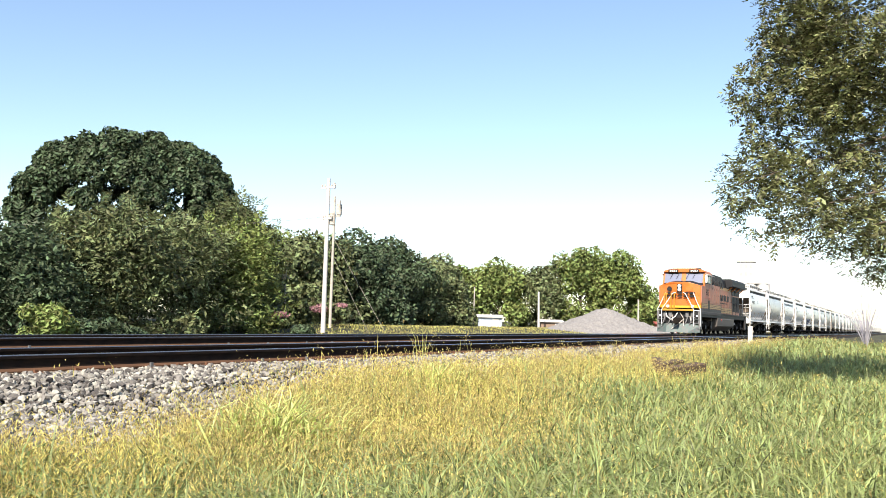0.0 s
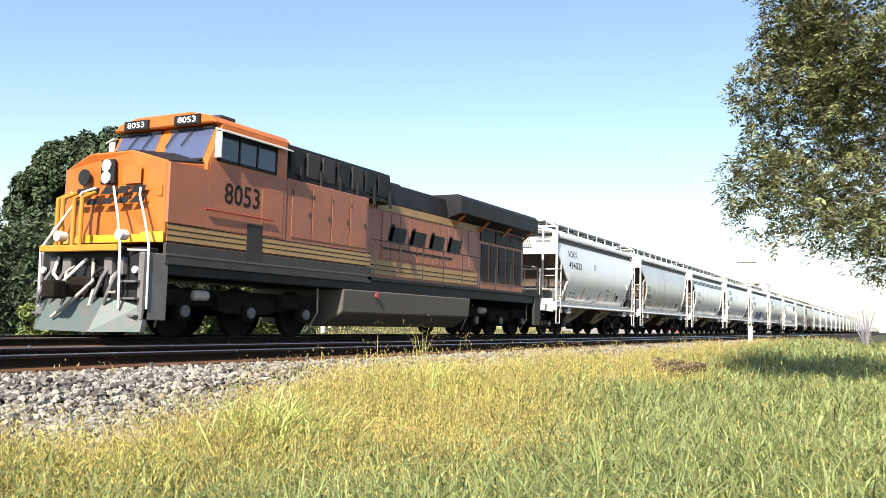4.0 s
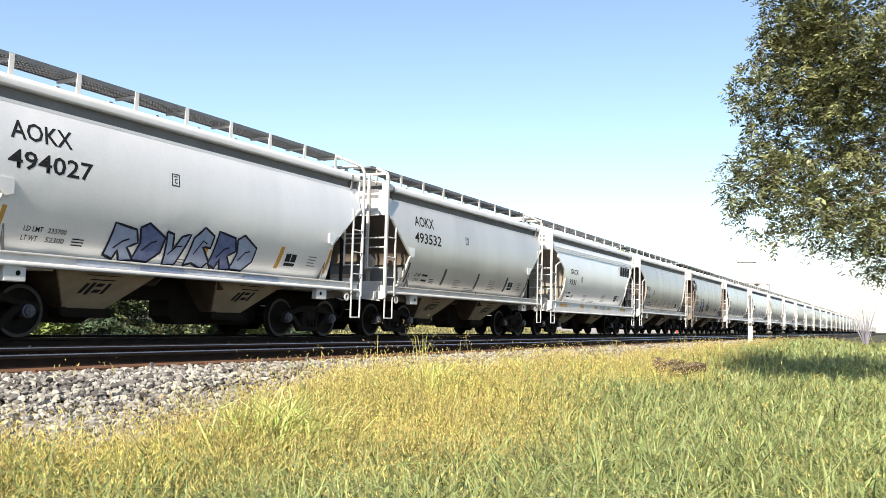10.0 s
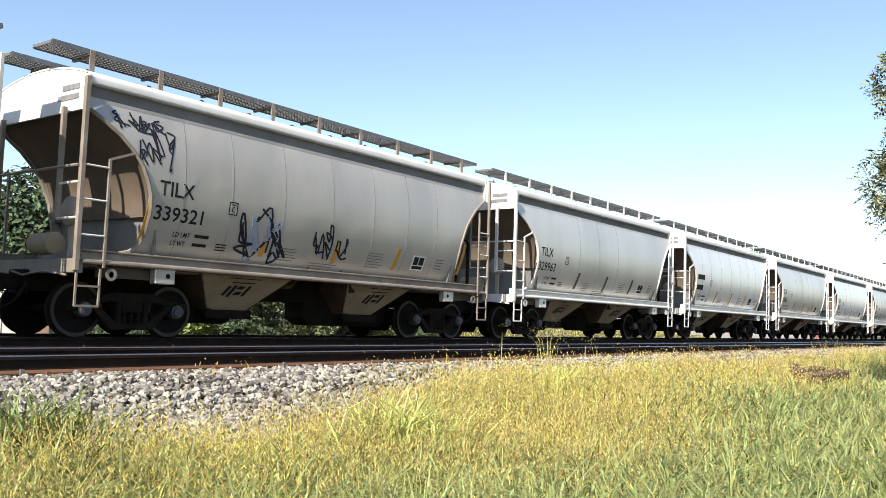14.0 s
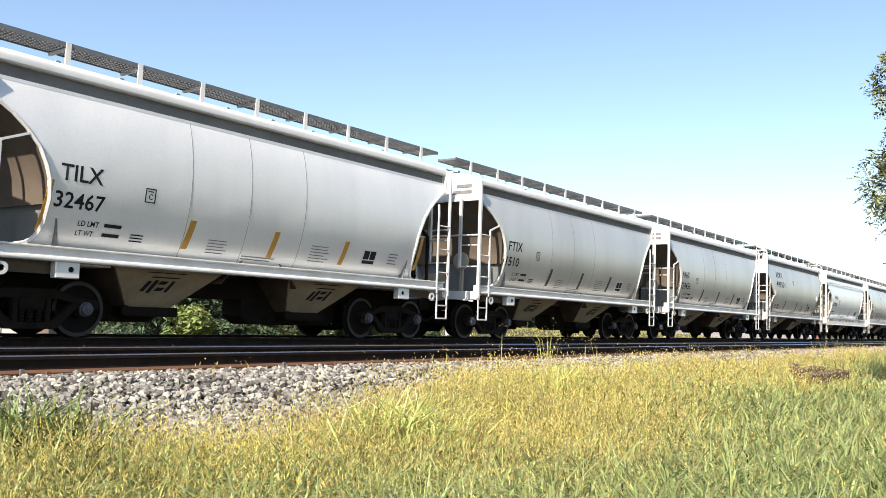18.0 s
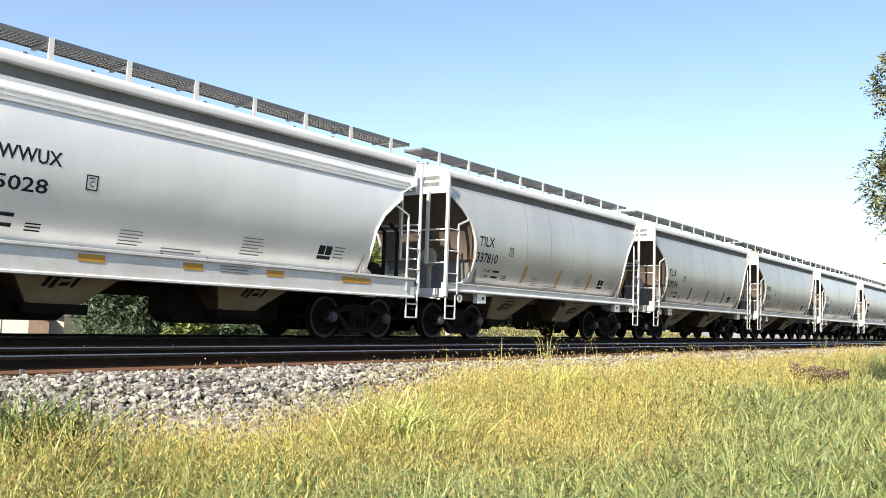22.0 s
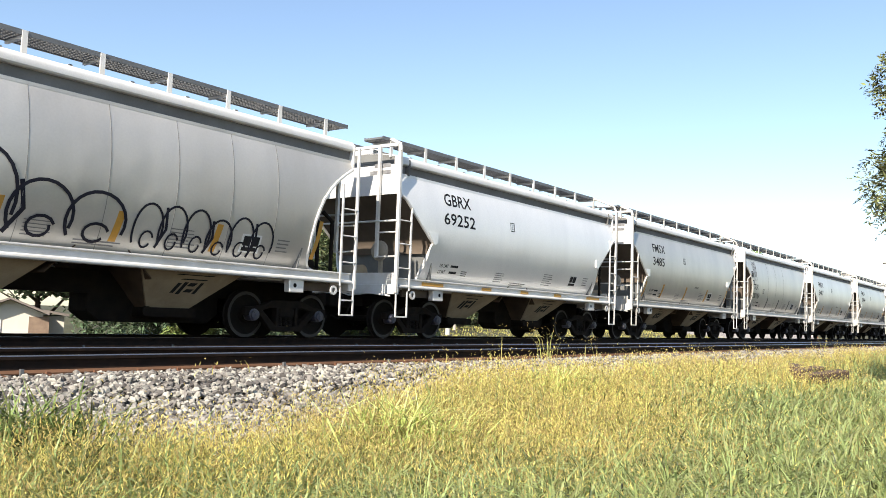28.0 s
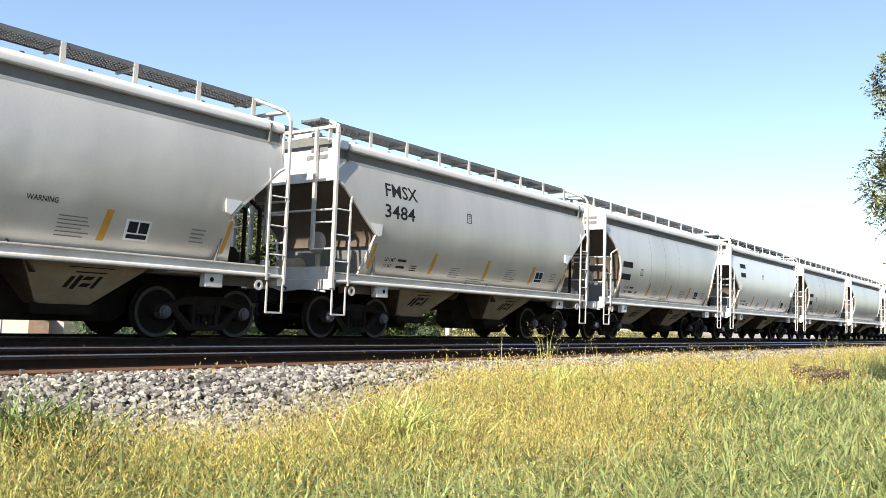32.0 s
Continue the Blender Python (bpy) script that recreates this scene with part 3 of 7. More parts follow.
            d = cut_x(kind, z) + 0.05
            rows.append([(ex(d), -smooth_side(z) + 0.035, z), (ex(d), 0, z), (ex(d), smooth_side(z) - 0.035, z)])
        # slope sheet and bulkhead are coloured darker to stand for end-gap shade
        part("slope_sheet", Mesh().sheet(rows, (0.04 if e == 0 else -0.04, 0, 0)), SLOPE_BEIGE if deep else SLOPE_DIRT_SHADE, car, smooth=40)
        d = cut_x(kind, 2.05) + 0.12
        part("bulkhead", Mesh().sheet([[(ex(d), -1.50, 2.10), (ex(d), 1.50, 2.10)], [(ex(d + 0.15), -1.38, 1.2), (ex(d + 0.15), 1.38, 1.2)]], (0.03 if e == 0 else -0.03, 0, 0)), SLOPE_BEIGE if deep else SLOPE_GREY_SHADE, car)
        m = Mesh().box(*sorted((ex(0.05), ex(2.5))), -1.36, 1.36, 1.14, 1.20)
        m.box(*sorted((ex(-0.02), ex(0.14))), -1.56, 1.56, 1.02, 1.24)
        part("end_sill", m, trim, car, bevel=0.01)
        for s in (-1, 1):
            # corner posts, looped over the roof on the angled kind
            p = [(ex(0.0), s * 1.58, 1.05), (ex(0.0), s * 1.58, 4.12)]
            if kind == "angled":
                p = [(ex(0.0), s * 1.58, 1.05), (ex(0.0), s * 1.58, 4.30), (ex(0.06), s * 1.52, 4.46), (ex(0.20), s * 1.40, 4.52), (ex(0.40), s * 0.95, 4.71)]
            m = Mesh()
            for q, w in zip(p[:-1], p[1:]):
                m.bar(q, w, *((0.08, 0.08) if e == 0 else (0.06, 0.06)), up=(0, 1, 0))
            part("corner_post", m, trim, car, bevel=0.008)
            mirror = (e == 0) == (s < 0)
            # side ladder: one stile, tied to the corner post by its rungs
            rungs = (1.62, 2.18, 2.72) if e == 0 else (1.62, 2.18, 2.75)
            zt = rungs[-1] + (0.14 if e == 0 else 0.34)
            if deep:
                rungs, zt = (1.62, 2.10, 2.52), 2.86
            inner = cut_x(kind, zt + 0.18) + 0.02 if e == 0 or deep else 0.46
            m = Mesh().bar((ex(0.46), s * 1.60, 1.12), (ex(0.46), s * 1.60, zt), 0.038)
            m.bar((ex(0.46), s * 1.60, zt), (ex(inner), s * (smooth_side(zt + 0.18) + 0.01), zt + 0.18), 0.038)
            lad = part("side_ladder", m, trim, car)
            for z in rungs:
                part("rung", Mesh().tube([(ex(0.0), s * 1.60, z), (ex(0.46), s * 1.60, z)], 0.017, 6), trim, lad)
            # end ladder: a second post inboard of the corner post
            lad = part("end_ladder", Mesh().bar((ex(-0.02), s * 0.98, 4.48 if kind == "angled" else zlow + 0.06), (ex(-0.02), s * 0.98, 1.86), 0.07), trim, car)
            for z in (1.62, 2.18):
                part("rung", Mesh().tube([(ex(-0.03), s * 0.98, z + 0.26), (ex(-0.03), s * 1.56, z + 0.26)], 0.02, 6), trim, lad)
            # stirrup step
            a0, a1 = ex(0.02), ex(0.42)
            m = Mesh().bar((a0, s * 1.58, 1.10), (a0, s * 1.58, 0.50), 0.03).bar((a1, s * 1.58, 1.10), (a1, s * 1.58, 0.50), 0.03).bar((a0, s * 1.58, 0.51), (a1, s * 1.58, 0.51), 0.035)
            if kind != "angled":
                m.bar((a0, s * 1.58, 0.82), (a1, s * 1.58, 0.82), 0.03)
            part("step", m, trim, car)
            # jacking pad and pull loop
            m = Mesh().prism([(ex(1.45), 0.92), (ex(1.85), 0.92), (ex(1.85), 1.20), (ex(1.45), 1.20)], s * 1.40, s * 1.56)
            pad = part("jacking_pad", m, TRIM_WHITE if kind != "round" else CAR_LIGHT, car, bevel=0.015)
            if s < 0:
                # black disc on the solid pad paints the dark inside of a hole
                part("pad_hole", Mesh().lathe((ex(1.70), -1.555, 1.06), (0, -1, 0), [(0, 0.045), (0.008, 0.045)], 10), UNDER_BLACK, pad)
            part("bolster_plate", Mesh().prism([(ex(0.5), 0.98), (ex(1.5), 0.98), (ex(1.5), 1.18), (ex(0.5), 1.18)], s * 1.30, s * 1.36), SLOPE_DIRT_SHADE, car)
            m = Mesh().lathe((ex(0.62), s * 1.56, 1.02), (0, s, 0), [(0, 0.10), (0.03, 0.10), (0.03, 0.05), (0, 0.05)], 12)
            part("pull_loop", m, trim, car)
        # pale flange round the opening of each side
        for s in (-1, 1):
            m = Mesh().tube([(ex(d), s * (smooth_side(z) + 0.004), z) for z, d in CUT[kind] if z < 3.7], 0.036, 5)
            part("opening_flange", m, trim, car)
        # handrail across the end
        part("grab_rail", Mesh().tube([(ex(-0.06), -1.57, 2.70), (ex(-0.06), 1.57, 2.70)], 0.024, 6), trim, car)
        # white shear plate over the end sill, and the uncoupling lever
        if kind != "round":
            part("shear_plate", Mesh().box(*sorted((ex(0.16), ex(0.20))), -1.36, 1.36, 1.24, 1.52), trim, car, bevel=0.008)
        part("uncoupling_lever", Mesh().tube([(ex(-0.10), -1.50, 0.98), (ex(-0.12), -0.9, 1.04), (ex(-0.16), -0.3, 0.98), (ex(-0.30), -0.2, 1.04)], 0.02, 6), trim, car)
        # coupler, its draft gear and the air hose
        m = Mesh().box(*sorted((ex(0.1), ex(-0.38))), -0.10, 0.10, 0.74, 0.98).box(*sorted((ex(-0.36), ex(-0.64))), -0.17, 0.12, 0.70, 1.00)
        m.box(*sorted((ex(0.0), ex(-0.10))), -0.26, 0.26, 0.68, 1.08)
        part("coupler", m, TRUCK_STEEL, car, bevel=0.02)
        part("air_hose", Mesh().tube([(ex(-0.10), -0.35, 0.85), (ex(-0.30), -0.38, 0.55), (ex(-0.50), -0.30, 0.42), (ex(-0.63), -0.2, 0.5)], 0.028, 6), UNDER_BLACK, car)
        truck(car, ex(1.40), e)
    # brake gear at the front platform
    m = Mesh().lathe((0.45, 0.15, 1.55), (0, 1, 0), [(-0.35, 0.12), (-0.3, 0.19), (0.3, 0.19), (0.35, 0.12)], 14)
    part("brake_cylinder", m, HOPPER_TAN, car, smooth=40)
    m = Mesh().lathe((0.30, -0.80, 2.05), (1, 0, 0), [(-0.06, 0.20), (-0.03, 0.24), (0.03, 0.24), (0.06, 0.20)], 18)
    m.bar((0.35, -0.80, 1.2), (0.35, -0.80, 2.1), 0.08)
    part("brake_housing", m, SLOPE_BEIGE, car, smooth=40)
    # air reservoir and pipes at the rear platform
    part("air_reservoir", Mesh().lathe((LEN - 0.75, 0, 1.52), (0, 1, 0), [(-0.95, 0.10), (-0.88, 0.24), (0.88, 0.24), (0.95, 0.10)], 14), UNDER_BLACK, car, smooth=40)
    for d, y in ((0.30, -1.15), (0.42, -0.85)):
        part("brake_pipe", Mesh().tube([(LEN - d - 0.25, y, 1.22), (LEN - d, y, 1.4), (LEN - d, y, 2.5), (LEN - d - 0.2, y + 0.1, 2.7)], 0.045, 7), UNDER_BLACK, car, smooth=60)
    # the two bays
    for k, (t0, t1, b0, b1) in enumerate(((2.50, 4.95, 3.30, 4.20), (6.40, 8.80, 7.10, 8.00))):
        lo = [(b0, -0.62, 0.52), (b1, -0.62, 0.52), (b1, 0.62, 0.52), (b0, 0.62, 0.52)]
        hi = [(t0, -1.42, 1.30), (t1, -1.42, 1.30), (t1, 1.42, 1.30), (t0, 1.42, 1.30)]
        bay = part("hopper_bay", Mesh().hexa(lo, hi), HOPPER_TAN, car, "tan dusty outlet hopper with a worn stencil")
        # dark sheets laid over the tan bay ends paint in their shade
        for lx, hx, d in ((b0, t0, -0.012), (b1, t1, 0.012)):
            part("bay_end_sheet", Mesh().sheet([[(lx + d, -0.60, 0.53), (lx + d, 0.60, 0.53)], [(hx + d, -1.40, 1.295), (hx + d, 1.40, 1.295)]], (d, 0, 0)), RIDGE_SHADE_BROWN, bay)
        part("outlet_gate", Mesh().box(b0 - 0.06, b1 + 0.10, -0.72, 0.72, 0.36, 0.53).lathe((b0 - 0.1, -0.80, 0.46), (0, 1, 0), [(0, 0.09), (0.06, 0.09)], 10), TRUCK_STEEL, bay)
    # solid black blocks added round the rigging to fill in the underfloor shade
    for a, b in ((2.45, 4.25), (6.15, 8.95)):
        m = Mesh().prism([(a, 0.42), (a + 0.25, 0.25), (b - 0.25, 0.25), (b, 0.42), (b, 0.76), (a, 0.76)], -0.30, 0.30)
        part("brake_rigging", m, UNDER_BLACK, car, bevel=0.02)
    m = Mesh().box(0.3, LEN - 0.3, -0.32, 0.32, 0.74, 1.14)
    # black wedge added above the sill as shade between the bays
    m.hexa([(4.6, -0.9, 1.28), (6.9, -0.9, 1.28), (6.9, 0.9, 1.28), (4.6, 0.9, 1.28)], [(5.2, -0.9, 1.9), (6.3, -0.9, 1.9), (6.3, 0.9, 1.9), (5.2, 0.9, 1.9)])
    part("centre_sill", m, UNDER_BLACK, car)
    # a brown ridge sheet, its colour darkened for shade, closes the space between the bays
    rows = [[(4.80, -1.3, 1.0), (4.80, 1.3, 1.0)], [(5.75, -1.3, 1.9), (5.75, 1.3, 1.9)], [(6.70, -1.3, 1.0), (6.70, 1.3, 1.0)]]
    part("ridge_sheet", Mesh().sheet(rows, (0, 0, 0.03)), RIDGE_SHADE_BROWN, car)
    return car


# order of the train: kind of car
KINDS = ["angled", "round", "round", "angled", "angled", "angled", "deep", "round", "round", "round", "round", "round", "round", "round", "round",
         "angled", "deep", "round", "round", "round", "round", "round", "round", "angled", "angled", "round", "angled", "angled",
         "round", "angled", "round", "round", "angled", "round", "round", "angled", "angled", "round", "round", "angled", "round", "deep", "round", "angled"]


def joined_car(car):
    """The same car with its pieces joined by material, for the tail of the train."""
    groups = {}
    bpy.context.view_layer.update()
    for o in car.children_recursive:
        if o.type == "MESH":
            groups.setdefault(o.data.materials[0].name, []).append(o)
    names = {"car_paint": "body", "car_light": "body", "trim_white": "frame", "galvanised_steel": "running_board", "truck_steel": "truck", "wheel_steel": "wheelsets",
             "slope_dusty": "slope_sheet", "hopper_tan": "hopper_bay", "underframe_black": "centre_sill", "bearing_cap": "bearing_caps"}
    far = thing("hopper_car", "", "railway hopper car", "hopper cars of the train")
    for mat, obs in groups.items():
        bm = bmesh.new()
        for o in obs:
            n = len(bm.verts)
            bm.from_mesh(o.data)
            bm.verts.ensure_lookup_table()
            bmesh.ops.transform(bm, matrix=o.matrix_world, verts=bm.verts[n:])
        me = bpy.data.meshes.new(names.get(mat, "frame"))
        bm.to_mesh(me)
        bm.free()
        me.materials.append(bpy.data.materials[mat])
        part(names.get(mat, "frame"), me, me.materials[0], far)
    return far


proto = {k: hopper_car(k) for k in ("round", "angled")}
LEN = 12.1
proto["deep"] = hopper_car("deep")
LEN = 11.5
tail = {k: joined_car(proto[k]) for k in proto}
LABELS = {"round": "grey round-ended covered hopper car with a roof walkway", "angled": "pale covered hopper car with angled ends and white posts", "deep": "white covered hopper car with a deep side sill"}
TONE = {18: CAR_DUSTY, 2: CAR_LIGHT, 7: CAR_DUSTY, 8: CAR_DUSTY, 10: CAR_LIGHT, 12: CAR_LIGHT, 15: CAR_DUSTY, 19: CAR_DUSTY, 24: CAR_DUSTY, 25: CAR_DUSTY, 26: CAR_PAINT, 27: CAR_DUSTY, 5: CAR_PAINT}
NEAR_CARS = 31
cars, used = [], set()
for k, kind in enumerate(KINDS):
    source = proto if k < NEAR_CARS else tail
    key = (kind, k < NEAR_CARS)
    c = copy_thing(source[kind], Matrix()) if key in used else source[kind]
    used.add(key)
    tagged(c, LABELS[kind])
    if k in TONE and k < NEAR_CARS:
        for o in c.children:
            if o.type == "MESH" and o.data.materials[0] in (CAR_PAINT, CAR_LIGHT, TRIM_WHITE):
                worn = TRIM_BROWN if k == 8 else TRIM_DUSTY if TONE[k] in (CAR_DUSTY, CAR_PAINT) else TRIM_WHITE
                o.material_slots[0].link = "OBJECT"
                o.material_slots[0].material = worn if o.data.materials[0] is TRIM_WHITE else TONE[k]
        if TONE[k] is CAR_DUSTY:
            tagged(c, LABELS[kind].replace("grey", "dusty grey").replace("pale", "dusty pale grey"))
    cars.append(c)


# ---------------------------------------------------------------- lettering and marks
def text_mesh(text, size, width=None):
    """Flat letters in x and y, from the built-in font, squeezed to a width."""
    cu = bpy.data.curves.new("text", "FONT")
    cu.body, cu.size, cu.resolution_u, cu.offset = text, size, 2, 0.014 * size
    ob = bpy.data.objects.new("text", cu)
    me = bpy.data.meshes.new_from_object(ob)
    bpy.data.objects.remove(ob)
    co = np.zeros(len(me.vertices) * 3)
    me.vertices.foreach_get("co", co)
    co = co.reshape(-1, 3)
    co[:, 0] -= co[:, 0].min()
    co[:, 1] -= co[:, 1].min()
    co[:, 1] *= size / co[:, 1].max()
    if width:
        co[:, 0] *= width / co[:, 0].max()
    return me, co


def side_text(name, text, x, z, size, width, mat, parent, yfun, lift=0.004, bold=0.0):
    me, co = text_mesh(text, size, width)
    out = np.stack([x + co[:, 0], [yfun(z + v) - lift for v in co[:, 1]], z + co[:, 1]], -1)
    me.vertices.foreach_set("co", out.ravel())
    me.update()
    me.materials.clear()
    me.materials.append(mat)
    return part(name, me, mat, parent)


def near_side(z):
    return -smooth_side(z)


def plate(x0, x1, z0, z1, yfun, lift=0.005, lean=0.0, n=3):
    """A thin decal that lies on the bulged side."""
    rows = []
    for i in range(n + 1):
        z = z0 + (z1 - z0) * i / n
        d = lean * i / n
        rows.append([(x0 + d, yfun(z) - lift, z), (x1 + d, yfun(z) - lift, z)])
    return Mesh().sheet(rows, (0, 0.004, 0))


def ribbon(pts, width, yfun, lift=0.008):
    """A painted line through points in x and z on the side."""
    m = Mesh()
    pts = [Vector((p[0], 0, p[1])) for p in pts]
    row_a, row_b = [], []
    for i, p in enumerate(pts):
        d = (pts[min(i + 1, len(pts) - 1)] - pts[max(i - 1, 0)]).normalized()
        nrm = Vector((-d.z, 0, d.x)) * width / 2
        for row, q in ((row_a, p + nrm), (row_b, p - nrm)):
            row.append((q.x, yfun(q.z) - lift, q.z))
    return m.sheet([row_a, row_b], (0, 0.003, 0))


def bar_block(x, z, w, rows, gap, h, yfun, seed, ragged=0.3):
    """Small unreadable stencil lines as plain bars."""
    r = random.Random(seed)
    m = Mesh()
    for i in range(rows):
        q = w * (1 - ragged * r.random())
        n = len(m.v)
        b = plate(x, x + q, z - i * gap - h, z - i * gap, yfun, 0.007, 0, 1)
        m.add(b.v, b.f)
    return m


MARKS = {0: ("AOKX", "494033"), 1: ("TILX", "334819"), 2: ("CITX", "221666"), 3: ("CBFX", "315277"), 4: ("AOKX", "494027"), 5: ("AOKX", "493532"), 6: ("GACX", "9331"), 7: ("WWUX", "18304"),
         8: ("TILX", "339321"), 9: ("TILX", "329963"), 11: ("TILX", "329864"), 12: ("TILX", "32467"), 13: ("FTIX", "1510"), 14: ("NAHX", "328456"), 15: ("AOKX", "493501"),
         16: ("WWUX", "25028"), 17: ("TILX", "337810"), 18: ("TILX", "329294"), 19: ("HWCX", "13714"), 20: ("TILX", "333429"), 22: ("FTIX", "33349"), 23: ("GBRX", "69252"),
         24: ("FMSX", "3485"), 25: ("TILX", "330163"), 26: ("FMSX", "3487"), 27: ("FMSX", "3484")}
BLACK_STRIPES = {5, 9, 18, 13, 14, 15, 20, 25}
SILL_STRIPES = {2, 3, 6, 16, 23}
DECALS = {}


def shared(key, build):
    if key not in DECALS:
        DECALS[key] = build().make(key[0])
    return DECALS[key]


for k, c in enumerate(cars[:NEAR_CARS]):
    kind = KINDS[k]
    mark = MARKS.get(k)
    rr = random.Random(k)
    shift = {4: -0.05, 5: 0.1, 15: 0.2, 23: 0.33, 24: 0.38, 26: 0.2, 27: 0.18}.get(k, 0)
    if kind == "angled":
        lift = {0: 0.10, 23: 0.08, 26: -0.04}.get(k, 0)
        x0, z1, z2, sz, w1 = 1.44 + shift, 3.20 + lift, 2.72 + lift, 0.31, 1.16
    elif kind == "deep":
        x0, z1, z2, sz, w1 = 2.2, 2.60, 2.16, 0.22, 0.98
    else:
        x0, z1, z2, sz, w1 = {1: 1.33, 2: 1.95, 11: 1.27}.get(k, 1.40), 2.42 + (0.22 if k == 2 else 0), 2.0 + (0.14 if k == 2 else 0), 0.255, 0.72
    low = {24: -0.55, 26: -0.4}.get(k, 0)
    if mark:
        side_text("reporting_mark", mark[0], x0, z1, sz, w1, MARK_BLACK, c, near_side)
        side_text("car_number", mark[1], x0 - (0.22 if k == 16 else 0.04), z2, sz, w1 * len(mark[1]) / (4.8 if kind == "deep" else 4.3), MARK_BLACK, c, near_side)
    else:
        part("reporting_mark", shared(("mark_bar", kind), lambda: bar_block(x0, z1 + sz, 0.85, 2, 0.42, 0.2, near_side, 3)), MARK_BLACK, c)
    side_text("load_text", "LD LMT", 1.82, 1.76, 0.085, 0.36, MARK_BLACK, c, near_side)
    side_text("load_text", "LT WT", 1.82, 1.61, 0.085, 0.30, MARK_BLACK, c, near_side)
    figures = {0: ("233400", "52600"), 4: ("233700", "52300"), 11: ("233200", "52800")}.get(k)
    if figures:
        for q, z in zip(figures, (1.76, 1.61)):
            side_text("load_figure", q, 2.27, z, 0.085, 0.36, MARK_BLACK, c, near_side)
    else:
        part("load_bar", shared(("load_bar", 0), lambda: bar_block(2.27, 1.835, 0.33, 2, 0.15, 0.055, near_side, 5, 0.1)), MARK_BLACK, c, kind="stuff")
    bx, bz = (4.80, 2.94) if kind == "angled" else (3.60, 2.32) if kind == "deep" else (3.5, 2.34) if k == 2 else (2.90, 2.26)

    def frame_box(bx=bx, bz=bz):
        m = Mesh()
        for q in ((bx, bx + 0.2, bz, bz + 0.018), (bx, bx + 0.2, bz + 0.222, bz + 0.24), (bx, bx + 0.018, bz + 0.018, bz + 0.222), (bx + 0.182, bx + 0.2, bz + 0.018, bz + 0.222), (bx + 0.05, bx + 0.15, bz + 0.18, bz + 0.195)):
            b = plate(*q, near_side, 0.005, 0, 1)
            m.add(b.v, b.f)
        return m
    box_mark = part("plate_mark", shared(("plate_mark", kind, k == 2), frame_box), MARK_BLACK, c)
    side_text("plate_letter", "C", bx + 0.065, bz + 0.05, 0.10, 0.075, MARK_BLACK, box_mark, near_side)
    if k in (0, 24, 26):
        side_text("warning_text", "WARNING", 6.75 + low, 2.06, 0.085, 0.5, MARK_BLACK, c, near_side)
    if kind == "deep":
        part("sill_stencil", shared(("sill_stencil", 0), lambda: bar_block(6.3, 1.33, 0.8, 3, 0.05, 0.02, lambda z: -1.591, 21)), MARK_GREY, c)
    part("stencil_block", shared(("stencil_block", 1), lambda: bar_block(4.35, 1.78, 0.46, 5, 0.055, 0.016, near_side, 7)), MARK_GREY, c, kind="stuff")
    part("stencil_block", shared(("stencil_block", 2), lambda: bar_block(6.9, 1.9, 0.56, 6, 0.06, 0.018, near_side, 9)), MARK_GREY, c, kind="stuff")
    part("stencil_block", shared(("stencil_block", 3), lambda: bar_block(9.35, 1.93, 0.36, 4, 0.07, 0.024, near_side, 11)), MARK_GREY, c, kind="stuff")
    part("stencil_block", shared(("stencil_block", 4), lambda: bar_block(5.2, 1.56, 0.9, 2, 0.05, 0.02, near_side, 13)), MARK_GREY, c, kind="stuff")
    px = 8.85 if kind == "deep" else 8.47 + low
    panel = part("data_panel", shared(("data_panel", px), lambda: plate(px, px + 0.47, 1.62, 1.96, near_side)), MARK_WHITE, c)
    for i, q in enumerate(((0.045, 0.22, 1.745, 1.925), (0.25, 0.425, 1.745, 1.925), (0.045, 0.425, 1.65, 1.72))):
        part("panel_field", shared(("panel_field", px, i), lambda: plate(px + q[0], px + q[1], q[2], q[3], near_side, 0.010)), MARK_BLACK, panel)
    part("inspection_box", shared(("inspection_box", 0), lambda: bar_block(2.78, 1.72, 0.24, 3, 0.05, 0.02, near_side, 15, 0.0)), MARK_BLACK, c, kind="stuff")
    if k in SILL_STRIPES:
        ys = (lambda z: -1.545) if kind == "angled" else (lambda z: -1.592) if kind == "deep" else (lambda z: -1.606)
        zz = (1.265, 1.345) if kind == "angled" else (1.20, 1.32) if kind == "deep" else (1.178, 1.235)
        for x, w in ((1.0, 0.86), (3.55, 0.46), (5.5, 0.42), (7.4, 0.44), (9.5, 0.9)):
            part("reflector_stripe", plate(x, x + w, *zz, ys, 0.006), STRIPE_YELLOW, c, "yellow reflective strip")
    else:
        mt = STRIPE_BLACK if k in BLACK_STRIPES else STRIPE_YELLOW
        for i, x in enumerate((2.92, 5.27, 7.62) if k in (24, 26) else (3.52, 5.87, 8.22) if kind == "angled" else (3.82, 5.80, 7.80)):
            part("reflector_stripe", shared(("reflector_stripe", kind, k in (24, 26), i, mt.name), lambda: plate(x - 0.01, x + 0.12, 1.57, 2.07, near_side, 0.005, 0.07)), mt, c)
        if kind == "angled":
            part("reflector_stripe", shared(("reflector_stripe", 10, mt.name), lambda: plate(1.30, 1.38, 1.55, 2.12, near_side, 0.005, 0.06)), mt, c)
            part("reflector_stripe", shared(("reflector_stripe", 11, mt.name), lambda: plate(10.08, 10.17, 1.55, 2.16, near_side, 0.005, 0.05)), mt, c)
        if kind == "round":
            part("reflector_stripe", shared(("reflector_stripe", 8, mt.name), lambda: plate(1.17, 1.26, 1.62, 2.40, near_side, 0.005, 0.06)), mt, c)
